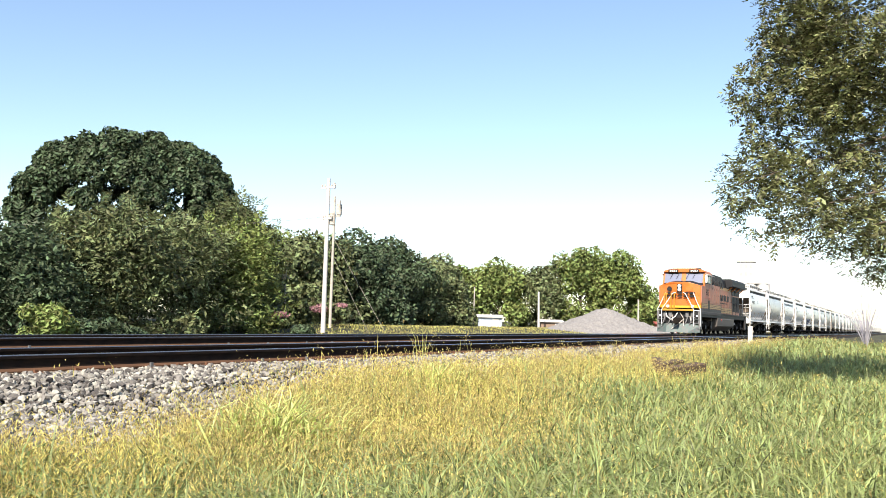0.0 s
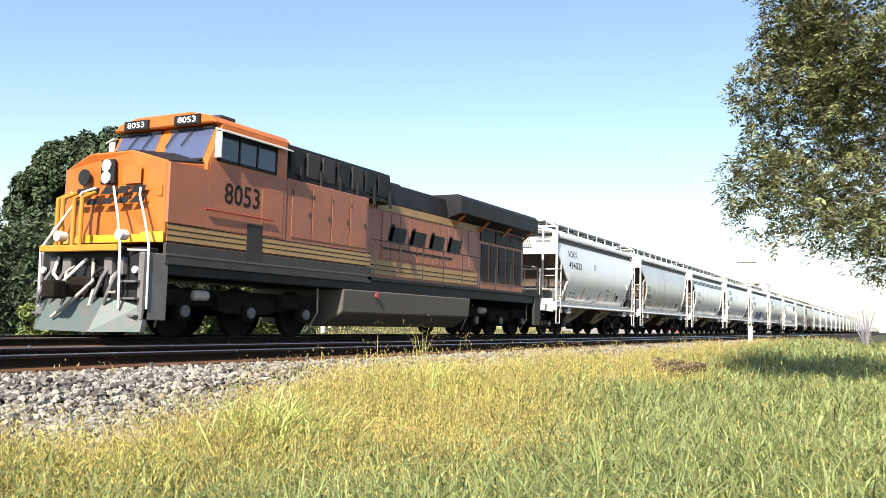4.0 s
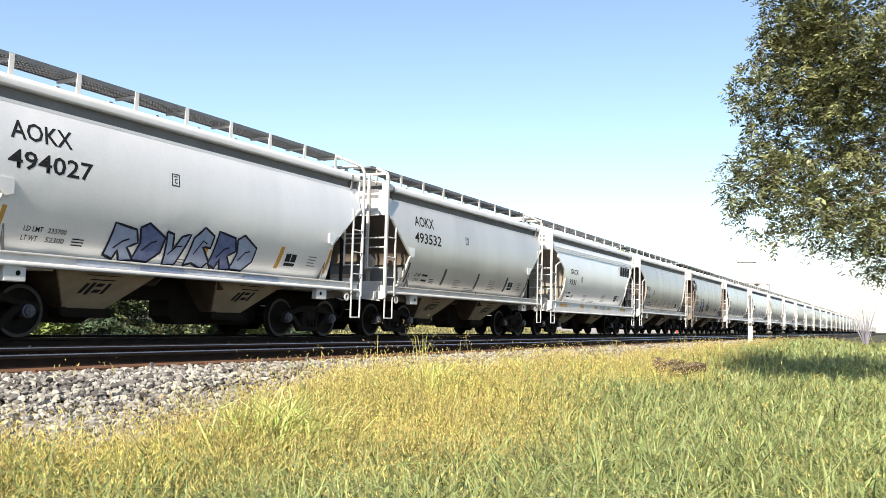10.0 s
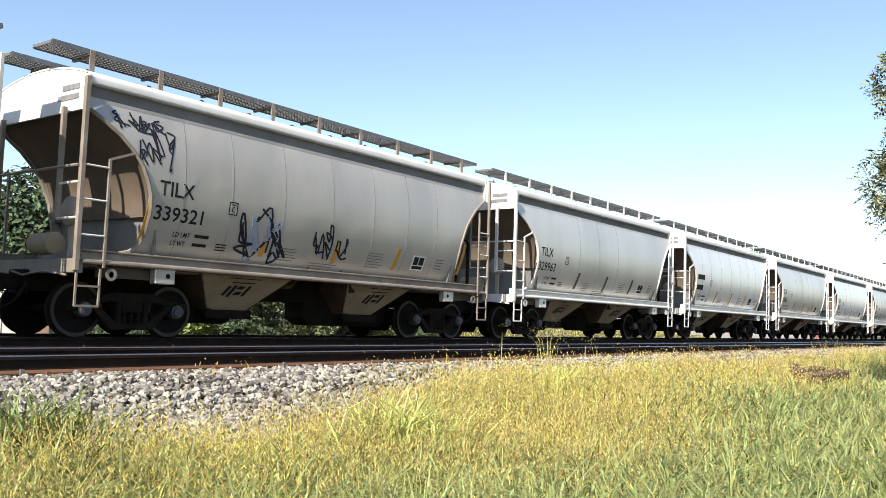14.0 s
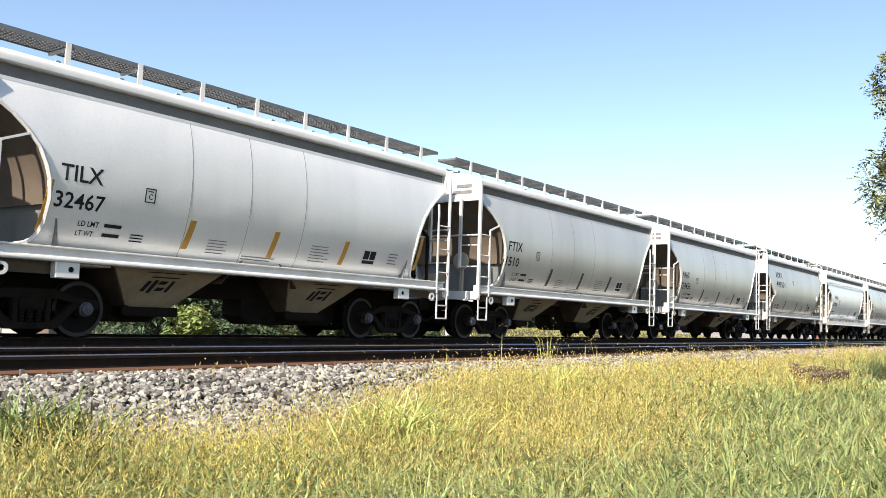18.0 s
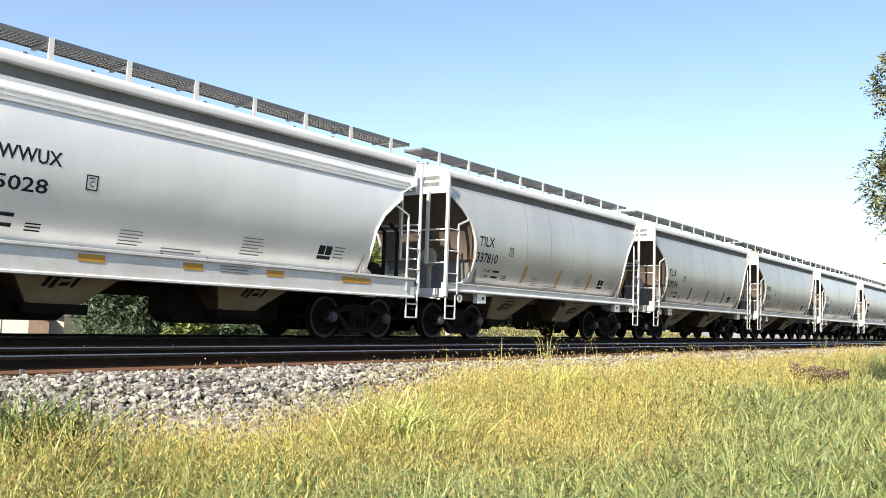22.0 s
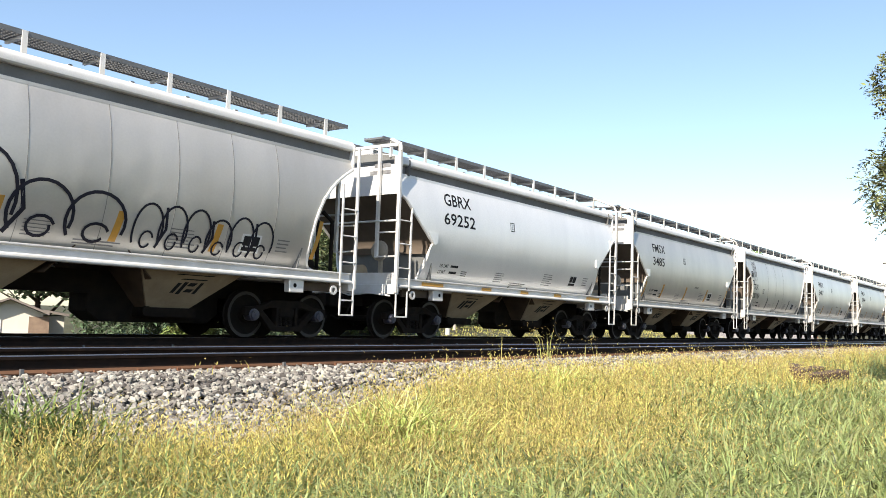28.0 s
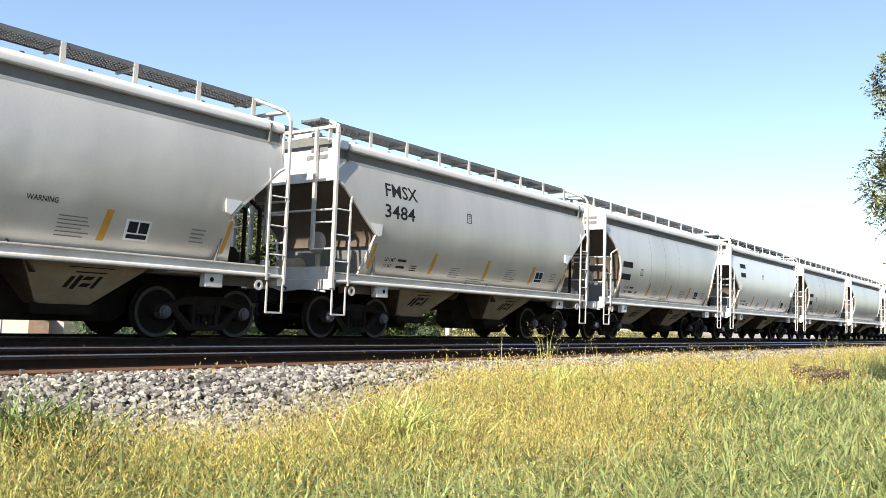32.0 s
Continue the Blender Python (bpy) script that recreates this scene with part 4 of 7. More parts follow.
            part("reflector_stripe", shared(("reflector_stripe", 9, mt.name), lambda: plate(10.32, 10.42, 1.62, 2.40, near_side, 0.005, 0.06)), mt, c)
    for i, x in enumerate((1.9, 2.95, 4.25, 5.6, 6.9, 8.1, 9.2) if k in (8, 10, 22) else (3.8, 5.15, 6.57) if kind == "round" else ()):
        part("weld_seam", shared(("weld_seam", kind, x), lambda: plate(x, x + 0.009, 1.42, 3.78, near_side, 0.006, 0, 10)), SEAM, c)
    # corner wing plates of the angled kind
    if kind == "angled":
        for i, x in enumerate((1.02, 9.98)):
            part("wing_plate", shared(("wing_plate", i), lambda: Mesh().prism([(x + 0.08, 2.54), (x + 0.46, 2.54), (x + 0.46, 2.30), (x + 0.32, 2.26)] if i == 0 else [(x, 2.54), (x + 0.36, 2.54), (x + 0.12, 2.26), (x, 2.30)], -1.60, -1.635)), CAR_LIGHT, c)
    # stencils on the bays
    for i, x in enumerate((3.35, 7.35)):
        def stencil(x=x):
            m = Mesh()
            def bay_y(z):
                return -0.62 - 0.80 * (z - 0.52) / 0.78
            for q in ((0.0, 0.08, 0.80, 0.98), (0.13, 0.21, 0.78, 1.0), (0.26, 0.42, 0.82, 0.88), (0.26, 0.42, 0.93, 0.99), (0.48, 0.55, 0.80, 1.0), (0.05, 0.60, 1.04, 1.06), (-0.1, 0.7, 1.12, 1.135)):
                b = plate(x + q[0], x + q[1], q[2], q[3], bay_y, 0.008, 0.05, 1)
                m.add(b.v, b.f)
            return m
        part("bay_stencil", shared(("bay_stencil", i), stencil), MARK_BLACK, c, kind="stuff")


def loops(x, z, n, w, h, seed):
    """Scrawled spray-can letters: curved strokes through random points."""
    r = random.Random(seed)
    out = []
    for i in range(n):
        cx = x + i * w
        hh = h * r.uniform(0.7, 1.15)
        for q in range(2):
            c = [(cx + w * r.uniform(-0.15, 1.1), z + hh * r.uniform(0.0, 1.0)) for _ in range(5)]
            c[0], c[-1] = (cx + w * r.uniform(0, 0.3), z + hh * r.uniform(0.7, 1)), (cx + w * r.uniform(0.5, 1.2), z + hh * r.uniform(0, 0.35))
            pts = []
            for k in range(4):
                p0, p1, p2, p3 = (Vector(c[max(0, min(4, k + d))]) for d in (-1, 0, 1, 2))
                for u in (0, 0.25, 0.5, 0.75):
                    v = 0.5 * (2 * p1 + (p2 - p0) * u + (2 * p0 - 5 * p1 + 4 * p2 - p3) * u * u + (3 * p1 - p0 - 3 * p2 + p3) * u ** 3)
                    pts.append((v.x, v.y))
            out.append(pts + [c[-1]])
    return out


def tag_paint(k, x, z, n, w, h, width, mat, seed, label):
    for i, p in enumerate(loops(x, z, n, w, h, seed)):
        part("graffiti_stroke", ribbon(p, width, near_side), mat, cars[k], label if i == 0 else "")


LETTER_SHAPES = (
    ((0.0, 0.1), (0.12, 1.0), (0.9, 0.88), (1.06, 0.52), (0.72, 0.36), (1.1, 0.02), (0.62, -0.04), (0.42, 0.26), (0.36, 0.0)),
    ((0.0, 0.0), (0.1, 0.7), (0.5, 1.0), (0.95, 0.82), (0.9, 0.5), (0.55, 0.52), (1.02, 0.15), (0.8, -0.04), (0.3, 0.08)),
    ((0.0, 1.0), (0.28, 0.95), (0.38, 0.45), (0.62, 0.9), (0.98, 1.02), (0.66, 0.0), (0.2, -0.04)),
    ((0.0, 0.9), (0.3, 1.06), (1.0, 0.72), (0.96, 0.3), (0.6, 0.0), (0.0, 0.02), (0.12, 0.5)))


def letter_fill(poly):
    """A flat outline in x and z, sliced and laid on the bulged side."""
    bm = bmesh.new()
    bm.faces.new([bm.verts.new((a, 0, b)) for a, b in poly])
    lo, hi = min(p[1] for p in poly), max(p[1] for p in poly)
    for q in range(1, 7):
        z = lo + (hi - lo) * q / 7
        bmesh.ops.bisect_plane(bm, geom=bm.verts[:] + bm.edges[:] + bm.faces[:], plane_co=(0, 0, z), plane_no=(0, 0, 1))
    for v in bm.verts:
        v.co.y = near_side(v.co.z) - 0.010
    bmesh.ops.triangulate(bm, faces=bm.faces[:])
    me = bpy.data.meshes.new("graffiti_fill")
    bm.to_mesh(me)
    bm.free()
    return me


def filled_letters(k, x, z, n, w, h, seed, mat, edge):
    r = random.Random(seed)
    for i in range(n):
        cx, hh = x + i * w, h * r.uniform(0.85, 1.15)
        poly = [(cx + a * w * 0.98, z + b * hh) for a, b in LETTER_SHAPES[(i * 3 + seed) % 4]]
        part("graffiti_fill", letter_fill(poly), mat[i % len(mat)], cars[k])
        dense = [tuple(Vector(poly[q]).lerp(Vector(poly[(q + 1) % len(poly)]), u)) for q in range(len(poly)) for u in (0, 0.33, 0.67)]
        part("graffiti_stroke", ribbon(dense + dense[:1], 0.045, near_side, 0.014), edge, cars[k])
        part("graffiti_stroke", ribbon([(cx + w * 0.25, z + hh * 0.3), (cx + w * 0.5, z + hh * (0.5 + 0.2 * r.random())), (cx + w * 0.7, z + hh * 0.6)], 0.03, near_side, 0.016), edge, cars[k])


def bubble_letters(k, x, z, n, w, h, seed, width, mat):
    """Tall arched throw-up outlines with small curls inside."""
    r = random.Random(seed)
    for i in range(n):
        cx, hh = x + i * w, h * r.uniform(0.85, 1.1) * (1 - 0.3 * i / n)
        arch = [(cx + w * 0.5 + w * 0.56 * math.cos(a), z + hh * 0.45 + hh * 0.55 * math.sin(a)) for a in np.linspace(3.7, -0.35, 16)]
        part("graffiti_stroke", ribbon(arch, width, near_side, 0.012), mat, cars[k])
        curl = [(cx + w * 0.52 + w * 0.26 * math.cos(a) * (1 - 0.05 * a), z + hh * 0.24 + hh * 0.2 * math.sin(a) * (1 - 0.05 * a)) for a in np.linspace(0.3, 5.6 + r.random(), 13)]
        part("graffiti_stroke", ribbon(curl, width * 0.85, near_side, 0.014), mat, cars[k])
        if i % 2:
            part("graffiti_stroke", ribbon([(cx - w * 0.05, z + hh * 0.1), (cx + w * 0.2, z + hh * 0.5), (cx + w * 0.1, z + hh * 0.95)], width * 1.3, near_side, 0.013), mat, cars[k])


for i in range(3):
    z = 3.62 - i * 0.09
    part("side_rib", Mesh().box(0.4, LEN - 0.4, -smooth_side(z) - 0.03, -smooth_side(z), z, z + 0.03), CHANNEL_SHADE_GREY, cars[2])
m = Mesh()
for k in range(9):
    m.bar((0.045, -0.42 + k * 0.09, 3.62), (0.045, -0.26 + k * 0.09, 4.16), 0.03, 0.02)
m.box(0.03, 0.058, -0.46, 0.36, 3.60, 3.64).box(0.03, 0.058, -0.30, 0.50, 4.14, 4.18)
part("end_grille", m, GALV, cars[0], "slanted steel grille on the end")
filled_letters(4, 3.5, 1.44, 6, 0.66, 0.70, 4, (PAINT_STEEL, PAINT_BLUE, PAINT_STEEL), PAINT_DARK)
for i, (x, w) in enumerate(((2.8, 1.3), (4.2, 1.1), (5.4, 1.5), (7.0, 1.2))):
    part("graffiti_fill", plate(x, x + w, 1.255, 1.35, lambda z: -1.545, 0.006), PAINT_STEEL if i % 2 else PAINT_PALE, cars[4])
tag_paint(8, 3.2, 1.46, 3, 0.42, 1.08, 0.045, PAINT_DARK, 8, "dark spray-can tag")
tag_paint(8, 3.5, 1.46, 2, 0.36, 0.9, 0.045, PAINT_STEEL, 48, "blue spray-can tag")
tag_paint(8, 5.15, 1.6, 3, 0.34, 0.82, 0.04, PAINT_DARK, 18, "dark spray-can tag")
tag_paint(8, 0.98, 2.86, 3, 0.24, 0.80, 0.028, PAINT_DARK, 28, "dark spray-can tag")
tag_paint(8, 0.52, 3.42, 4, 0.25, 0.34, 0.028, PAINT_DARK, 38, "dark spray-can tag")
bubble_letters(22, 3.2, 1.46, 3, 0.92, 1.2, 22, 0.055, PAINT_DARK)
bubble_letters(22, 6.2, 1.46, 6, 0.50, 0.92, 32, 0.04, PAINT_DARK)
for cx, cz, rad, wd in ((1.15, 3.12, 0.17, 0.03), (1.17, 3.10, 0.07, 0.07), (1.3, 2.72, 0.14, 0.025)):
    part("graffiti_stroke", ribbon([(cx + rad * math.cos(q), cz + 0.8 * rad * math.sin(q)) for q in np.linspace(0, 6.1, 15)], wd, near_side, 0.010), PAINT_DARK, cars[25])
for i in range(4):
    part("graffiti_stroke", ribbon([(1.35 + 0.16 * i + 0.05 * math.sin(j * 1.9 + i), 3.74 - 0.085 * j) for j in range(10 + 2 * (i % 2))], 0.03, near_side), PAINT_DARK, cars[25], "wavy black spray lines")
for i in range(4):
    x = 9.38 + 0.40 * i
    part("logo_stroke", Mesh().prism([(x, 2.93), (x + 0.31, 2.93), (x + 0.38, 3.38), (x + 0.07, 3.38)], -1.612, -1.622), MARK_BLACK, cars[6], "black slanted logo stroke")

# ---------------------------------------------------------------- locomotive
def build_loco():
    """A wide-nosed six-axle diesel; its front is at x = 0, the near side at y = -1.5."""
    L = thing("locomotive", "orange wide-nosed diesel locomotive with black roof and yellow stripes", "locomotive")
    # frame and deck
    part("underframe", Mesh().box(0.75, 20.4, -1.46, 1.46, 1.22, 1.52), LOCO_BLACK, L, bevel=0.02)
    for s in (-1, 1):
        part("side_skirt", Mesh().box(0.80, 8.1, s * 1.44, s * 1.52, 1.42, 1.84), SKIRT_GREY, L, bevel=0.012)
        part("walkway", Mesh().box(7.9, 20.3, s * 1.02, s * 1.52, 1.50, 1.60), LOCO_BLACK, L, bevel=0.01)
        # gold stripe with fine black lines
        part("stripe", Mesh().box(0.82, 8.0, s * 1.505, s * 1.512, 1.86, 2.22), SHADED_YELLOW, L)
        for z in (1.86, 1.98, 2.09, 2.2):
            part("pinstripe", Mesh().box(0.82, 8.0, s * 1.512, s * 1.516, z, z + 0.022), LOCO_BLACK, L)
    # cab and nose
    face = [(-1.44, 1.84), (1.44, 1.84), (1.44, 3.44), (0.62, 3.68), (-0.62, 3.68), (-1.44, 3.44)]
    m = Mesh()
    a = [(0.66 if abs(y) < 1 else 0.80, y, z) for y, z in face]
    b = [(1.85, y, z + (0.12 if z > 3 else 0)) for y, z in face]
    n = len(face)
    m.add(a + b, [tuple(range(n))[::-1], tuple(range(n, 2 * n))] + [(i, (i + 1) % n, n + (i + 1) % n, n + i) for i in range(n)])
    part("nose", m, ORANGE, L, "orange nose", bevel=0.035)
    part("nose_band", Mesh().box(0.63, 0.655, -0.98, 0.98, 1.84, 2.0), LOCO_YELLOW, L, bevel=0.008)
    for s in (-1, 1):
        part("nose_band", Mesh().hexa([(0.63, s * 0.99, 1.85), (0.78, s * 1.45, 1.85), (0.80, s * 1.45, 1.85), (0.66, s * 0.99, 1.85)], [(0.63, s * 0.99, 2.04), (0.78, s * 1.45, 2.06), (0.80, s * 1.45, 2.06), (0.66, s * 0.99, 2.04)]), LOCO_YELLOW, L)
    # black anti-glare panels on the nose top, and the brow between them
    for s in (-1, 1):
        rows = [[(0.72, s * 0.04, 3.70), (0.72, s * 0.62, 3.70), (0.88, s * 1.43, 3.468)], [(1.79, s * 0.04, 3.82), (1.79, s * 0.62, 3.82), (1.79, s * 1.43, 3.585)]]
        part("anti_glare_panel", Mesh().sheet(rows, (0, 0, -0.03)), LOCO_BLACK, L)
    # cab block with a raked windscreen wall
    m = Mesh().prism([(1.80, 1.84), (4.42, 1.84), (4.42, 4.50), (2.20, 4.50), (1.80, 3.60)], -1.50, 1.50)
    part("cab", m, ORANGE, L, "orange cab", bevel=0.04)
    m = Mesh().cross([(-1.52, 4.46), (1.52, 4.46), (1.35, 4.62), (0.8, 4.74), (-0.8, 4.74), (-1.35, 4.62)], 1.98, 4.5)
    part("cab_roof", m, ORANGE, L, bevel=0.03)
    part("roof_pod", Mesh().box(2.6, 3.1, -1.05, -0.7, 4.70, 4.80), LOCO_GREY, L, bevel=0.02)
    for s in (-1, 1):
        y0, y1 = sorted((s * 0.16, s * 1.36))
        rake = (2.20 - 1.80) / 0.9

        def rx(z):
            return 1.80 + (z - 3.60) * rake - 0.02
        w = part("windscreen", Mesh().hexa([(rx(3.66) - 0.01, y0, 3.66), (rx(3.66) - 0.01, y1, 3.66), (rx(3.66) + 0.03, y1, 3.66), (rx(3.66) + 0.03, y0, 3.66)], [(rx(4.38) - 0.01, y0, 4.38), (rx(4.38) - 0.01, y1, 4.38), (rx(4.38) + 0.03, y1, 4.38), (rx(4.38) + 0.03, y0, 4.38)]), WINDSCREEN, L, "windscreen tinted blue like reflected sky", bevel=0.008)
        for z, h in ((3.62, 0.05), (4.37, 0.05)):
            part("screen_frame", Mesh().box(rx(z) - 0.045, rx(z), y0 - 0.03, y1 + 0.03, z, z + h), LOCO_BLACK, w)
        for d in (0.35, 0.8):
            part("wiper", Mesh().bar((rx(4.36) - 0.05, s * d, 4.36), (rx(4.0) - 0.05, s * d + 0.16, 4.0), 0.022), LOCO_BLACK, w)
        b_ = part("number_board", Mesh().box(1.925, 1.985, s * 0.75 - 0.36, s * 0.75 + 0.36, 4.46, 4.66), LOCO_BLACK, L)
        me, co = text_mesh("8053", 0.13, 0.52)
        me.vertices.foreach_set("co", np.stack([np.full(len(co), 1.921), s * 0.75 + 0.26 - co[:, 0], 4.495 + co[:, 1]], -1).ravel())
        me.update()
        me.materials.clear()
        me.materials.append(MARK_WHITE)
        part("board_number", me, MARK_WHITE, b_)
        # side window, shade and mirror
        wn_ = part("cab_window", Mesh().box(2.15, 3.95, s * 1.495, s * 1.515, 3.72, 4.30), GLASS, L, bevel=0.006)
        for x in (2.10, 2.72, 3.3, 3.95):
            part("window_bar", Mesh().box(x, x + 0.05, s * 1.50, s * 1.53, 3.68, 4.34), LOCO_BLACK, wn_)
        part("window_bar", Mesh().box(2.10, 4.0, s * 1.50, s * 1.53, 3.66, 3.71), LOCO_BLACK, wn_)
        part("sunshade", Mesh().hexa([(2.0, s * 1.50, 4.32), (4.3, s * 1.50, 4.32), (4.3, s * 1.74, 4.24), (2.0, s * 1.74, 4.24)], [(2.0, s * 1.50, 4.36), (4.3, s * 1.50, 4.36), (4.3, s * 1.74, 4.27), (2.0, s * 1.74, 4.27)]), POLE_PALE, L)
        part("wind_deflector", Mesh().box(2.02, 2.05, s * 1.50, s * 1.66, 3.72, 4.26), MARK_WHITE, L)
        # overlays in the duller orange set the shaded sides off from the lit nose
        part("cab_side", Mesh().box(1.9, 4.40, *sorted((s * 1.501, s * 1.508)), 2.24, 3.62), ORANGE_SHADED, L, "cab side in orange dulled for shade")
        part("nose_side", Mesh().box(0.83, 1.895, *sorted((s * 1.40, s * 1.506)), 2.24, 3.43), ORANGE_SHADED, L, "nose side in orange dulled for shade")
        # step well and ladder treads at the front corner
        part("step_panel", Mesh().box(0.30, 0.92, s * 1.36, s * 1.50, 0.34, 1.62), STEP_GREY, L, bevel=0.015)
        for z in (0.40, 0.72, 1.04):
            part("tread", Mesh().box(0.18, 0.62, s * 1.02, s * 1.44, z, z + 0.04), GALV, L)
        # dark plate on the solid side paints the shaded recess of the step
        part("step_cutout", Mesh().box(3.1, 3.6, s * 1.513, s * 1.522, 1.66, 2.46), LOCO_GREY, L)
        for i in range(4):
            x = 4.62 + i * 0.8
            door = part("cabinet_door", Mesh().box(x, x + 0.74, *sorted((s * 1.496, s * 1.510)), 2.32, 3.56), ORANGE_SHADED, L, bevel=0.004)
            part("latch", Mesh().box(x + 0.64, x + 0.69, *sorted((s * 1.510, s * 1.525)), 2.85, 2.97), LOCO_GREY, door)
            part("hinge", Mesh().box(x + 0.01, x + 0.04, *sorted((s * 1.510, s * 1.522)), 3.3, 3.42), LOCO_GREY, door)
        part("cab_door", Mesh().box(3.55, 4.28, *sorted((s * 1.508, s * 1.518)), 2.26, 3.64), ORANGE_SHADED, L, bevel=0.004)
        part("sill_line", Mesh().box(0.82, 8.05, *sorted((s * 1.521, s * 1.528)), 1.60, 1.635), TANK_GREY, L)
        part("grab_rail", Mesh().tube([(1.75, s * 1.56, 2.62), (3.9, s * 1.56, 2.62)], 0.02, 6), RED_PAINT, L)
        part("ditch_light", Mesh().lathe((0.14, s * 0.86 - 0.16, 1.94), (-1, 0, 0), [(-0.12, 0.10), (0.06, 0.105), (0.07, 0.09), (0.05, 0.08), (0.045, 0.0)], 18), LAMP_LENS, L, smooth=40)
        # white handrails at the front corner
        part("handrail", Mesh().tube([(0.42, s * 1.50, 0.55), (0.40, s * 1.50, 1.75), (0.50, s * 1.25, 2.25), (0.52, s * 1.05, 2.75), (0.60, s * 0.98, 2.9)], 0.024, 8), MARK_WHITE, L, "white front handrail", smooth=60)
        part("handrail", Mesh().tube([(0.10, s * 1.12, 0.55), (0.06, s * 1.12, 1.70), (0.28, s * 0.75, 2.35), (0.42, s * 0.45, 2.85), (0.58, s * 0.25, 2.95)], 0.024, 8), MARK_WHITE, L, "white front handrail", smooth=60)
        part("handrail_bar", Mesh().bar((0.24, s * 1.12, 1.66), (0.40, s * 1.50, 1.66), 0.03), MARK_WHITE, L)
        part("step_light", Mesh().lathe((0.29, s * 1.30, 1.28), (-1, 0, 0), [(-0.02, 0.07), (0.03, 0.07)], 12), MARK_WHITE, L)
    # headlight, bell opening, doors on the nose
    hl = part("headlight_box", Mesh().box(0.60, 0.68, -0.19, 0.19, 3.02, 3.52), LOCO_BLACK, L, bevel=0.02)
    for z in (3.15, 3.39):
        part("headlight", Mesh().lathe((0.60, 0, z), (-1, 0, 0), [(-0.02, 0.12), (0.03, 0.125), (0.035, 0.10), (0.02, 0.0)], 18), LAMP_LENS, hl, "round clear headlight", smooth=40)
    part("nose_port", Mesh().lathe((0.655, 0.72, 3.2), (-1, 0, 0), [(-0.02, 0.17), (0.012, 0.17)], 20), LOCO_BLACK, L)
    part("nose_door", Mesh().box(0.635, 0.65, -0.92, -0.42, 3.0, 3.36), ORANGE, L, bevel=0.006)
    part("latch_cover", Mesh().box(0.76, 0.79, -1.38, -1.05, 2.75, 2.95), ORANGE, L, bevel=0.006)
    for y in (0.30, 0.52, 0.86, 1.0):
        part("grab_post", Mesh().tube([(0.30, y, 1.72), (0.30, y, 2.0), (0.30, y, 2.72), (0.6, y, 2.86)], 0.045, 8), POST_YELLOW, L)
    # nose emblem as plain slanted strokes
    r = random.Random(4)
    for i, (y, w, lean) in enumerate(((0.80, 0.30, 0.1), (0.42, 0.34, 0.12), (0.02, 0.34, 0.14), (-0.40, 0.36, 0.16), (-0.82, 0.40, 0.18))):
        for z, h in ((2.62, 0.12), (2.82, 0.14)):
            part("emblem_stroke", Mesh().hexa([(0.628, y - w / 2, z), (0.628, y + w / 2, z), (0.634, y + w / 2, z), (0.634, y - w / 2, z)], [(0.628, y - w / 2 - lean * 0.4, z + h), (0.628, y + w / 2 - lean, z + h), (0.634, y + w / 2 - lean, z + h), (0.634, y - w / 2 - lean * 0.4, z + h)]), LOCO_BLACK, L)
    # front deck, pilot and plough
    part("front_deck", Mesh().box(0.05, 0.85, -1.05, 1.05, 1.62, 1.72), LOCO_BLACK, L, bevel=0.02)
    part("deck_edge", Mesh().box(0.0, 0.07, -1.10, 1.10, 1.62, 1.75), POST_YELLOW, L, "dull yellow deck edge", bevel=0.015)
    part("pilot_plate", Mesh().box(0.35, 0.75, -1.42, 1.42, 0.60, 1.72), LOCO_BLACK, L, bevel=0.03)
    m = Mesh().hexa([(-0.25, -0.75, 0.10), (0.30, -1.50, 0.12), (0.42, -1.50, 0.12), (-0.12, -0.75, 0.10)], [(0.10, -0.75, 0.74), (0.40, -1.50, 0.66), (0.46, -1.50, 0.66), (0.18, -0.75, 0.74)])
    m.hexa([(-0.25, 0.75, 0.10), (-0.12, 0.75, 0.10), (0.42, 1.50, 0.12), (0.30, 1.50, 0.12)], [(0.10, 0.75, 0.74), (0.18, 0.75, 0.74), (0.46, 1.50, 0.66), (0.40, 1.50, 0.66)])
    m.hexa([(-0.25, -0.75, 0.10), (-0.12, -0.75, 0.10), (-0.12, 0.75, 0.10), (-0.25, 0.75, 0.10)], [(0.10, -0.75, 0.74), (0.18, -0.75, 0.74), (0.18, 0.75, 0.74), (0.10, 0.75, 0.74)])
    part("plough", m, PLOUGH_STEEL, L, "scuffed grey steel plough")
    part("coupler", Mesh().box(-0.35, 0.5, -0.12, 0.12, 0.76, 1.0).box(-0.62, -0.32, -0.20, 0.14, 0.70, 1.04).box(0.1, 0.36, -0.34, 0.34, 0.62, 1.14), TRUCK_STEEL, L, bevel=0.03)
    for i, (y, z, dy) in enumerate(((0.75, 1.25, 0.25), (0.45, 1.35, -0.2), (-0.5, 1.35, 0.22), (-0.8, 1.25, -0.25), (0.3, 1.0, 0.1), (-0.35, 1.0, -0.12))):
        part("air_hose", Mesh().tube([(0.34, y, z), (0.12, y + dy * 0.3, z - 0.12), (0.02, y + dy * 0.6, z - 0.42), (0.08, y + dy, z - 0.30 - 0.1 * (i % 2))], 0.032, 7), POLE_GREY if i % 2 else LOCO_BLACK, L)
    for y, w in ((-0.95, 0.16), (-0.62, 0.22), (0.55, 0.24), (0.95, 0.18)):
        part("hose_rack", Mesh().box(0.22, 0.36, y - w / 2, y + w / 2, 1.18, 1.52), STEP_GREY, L, bevel=0.02)
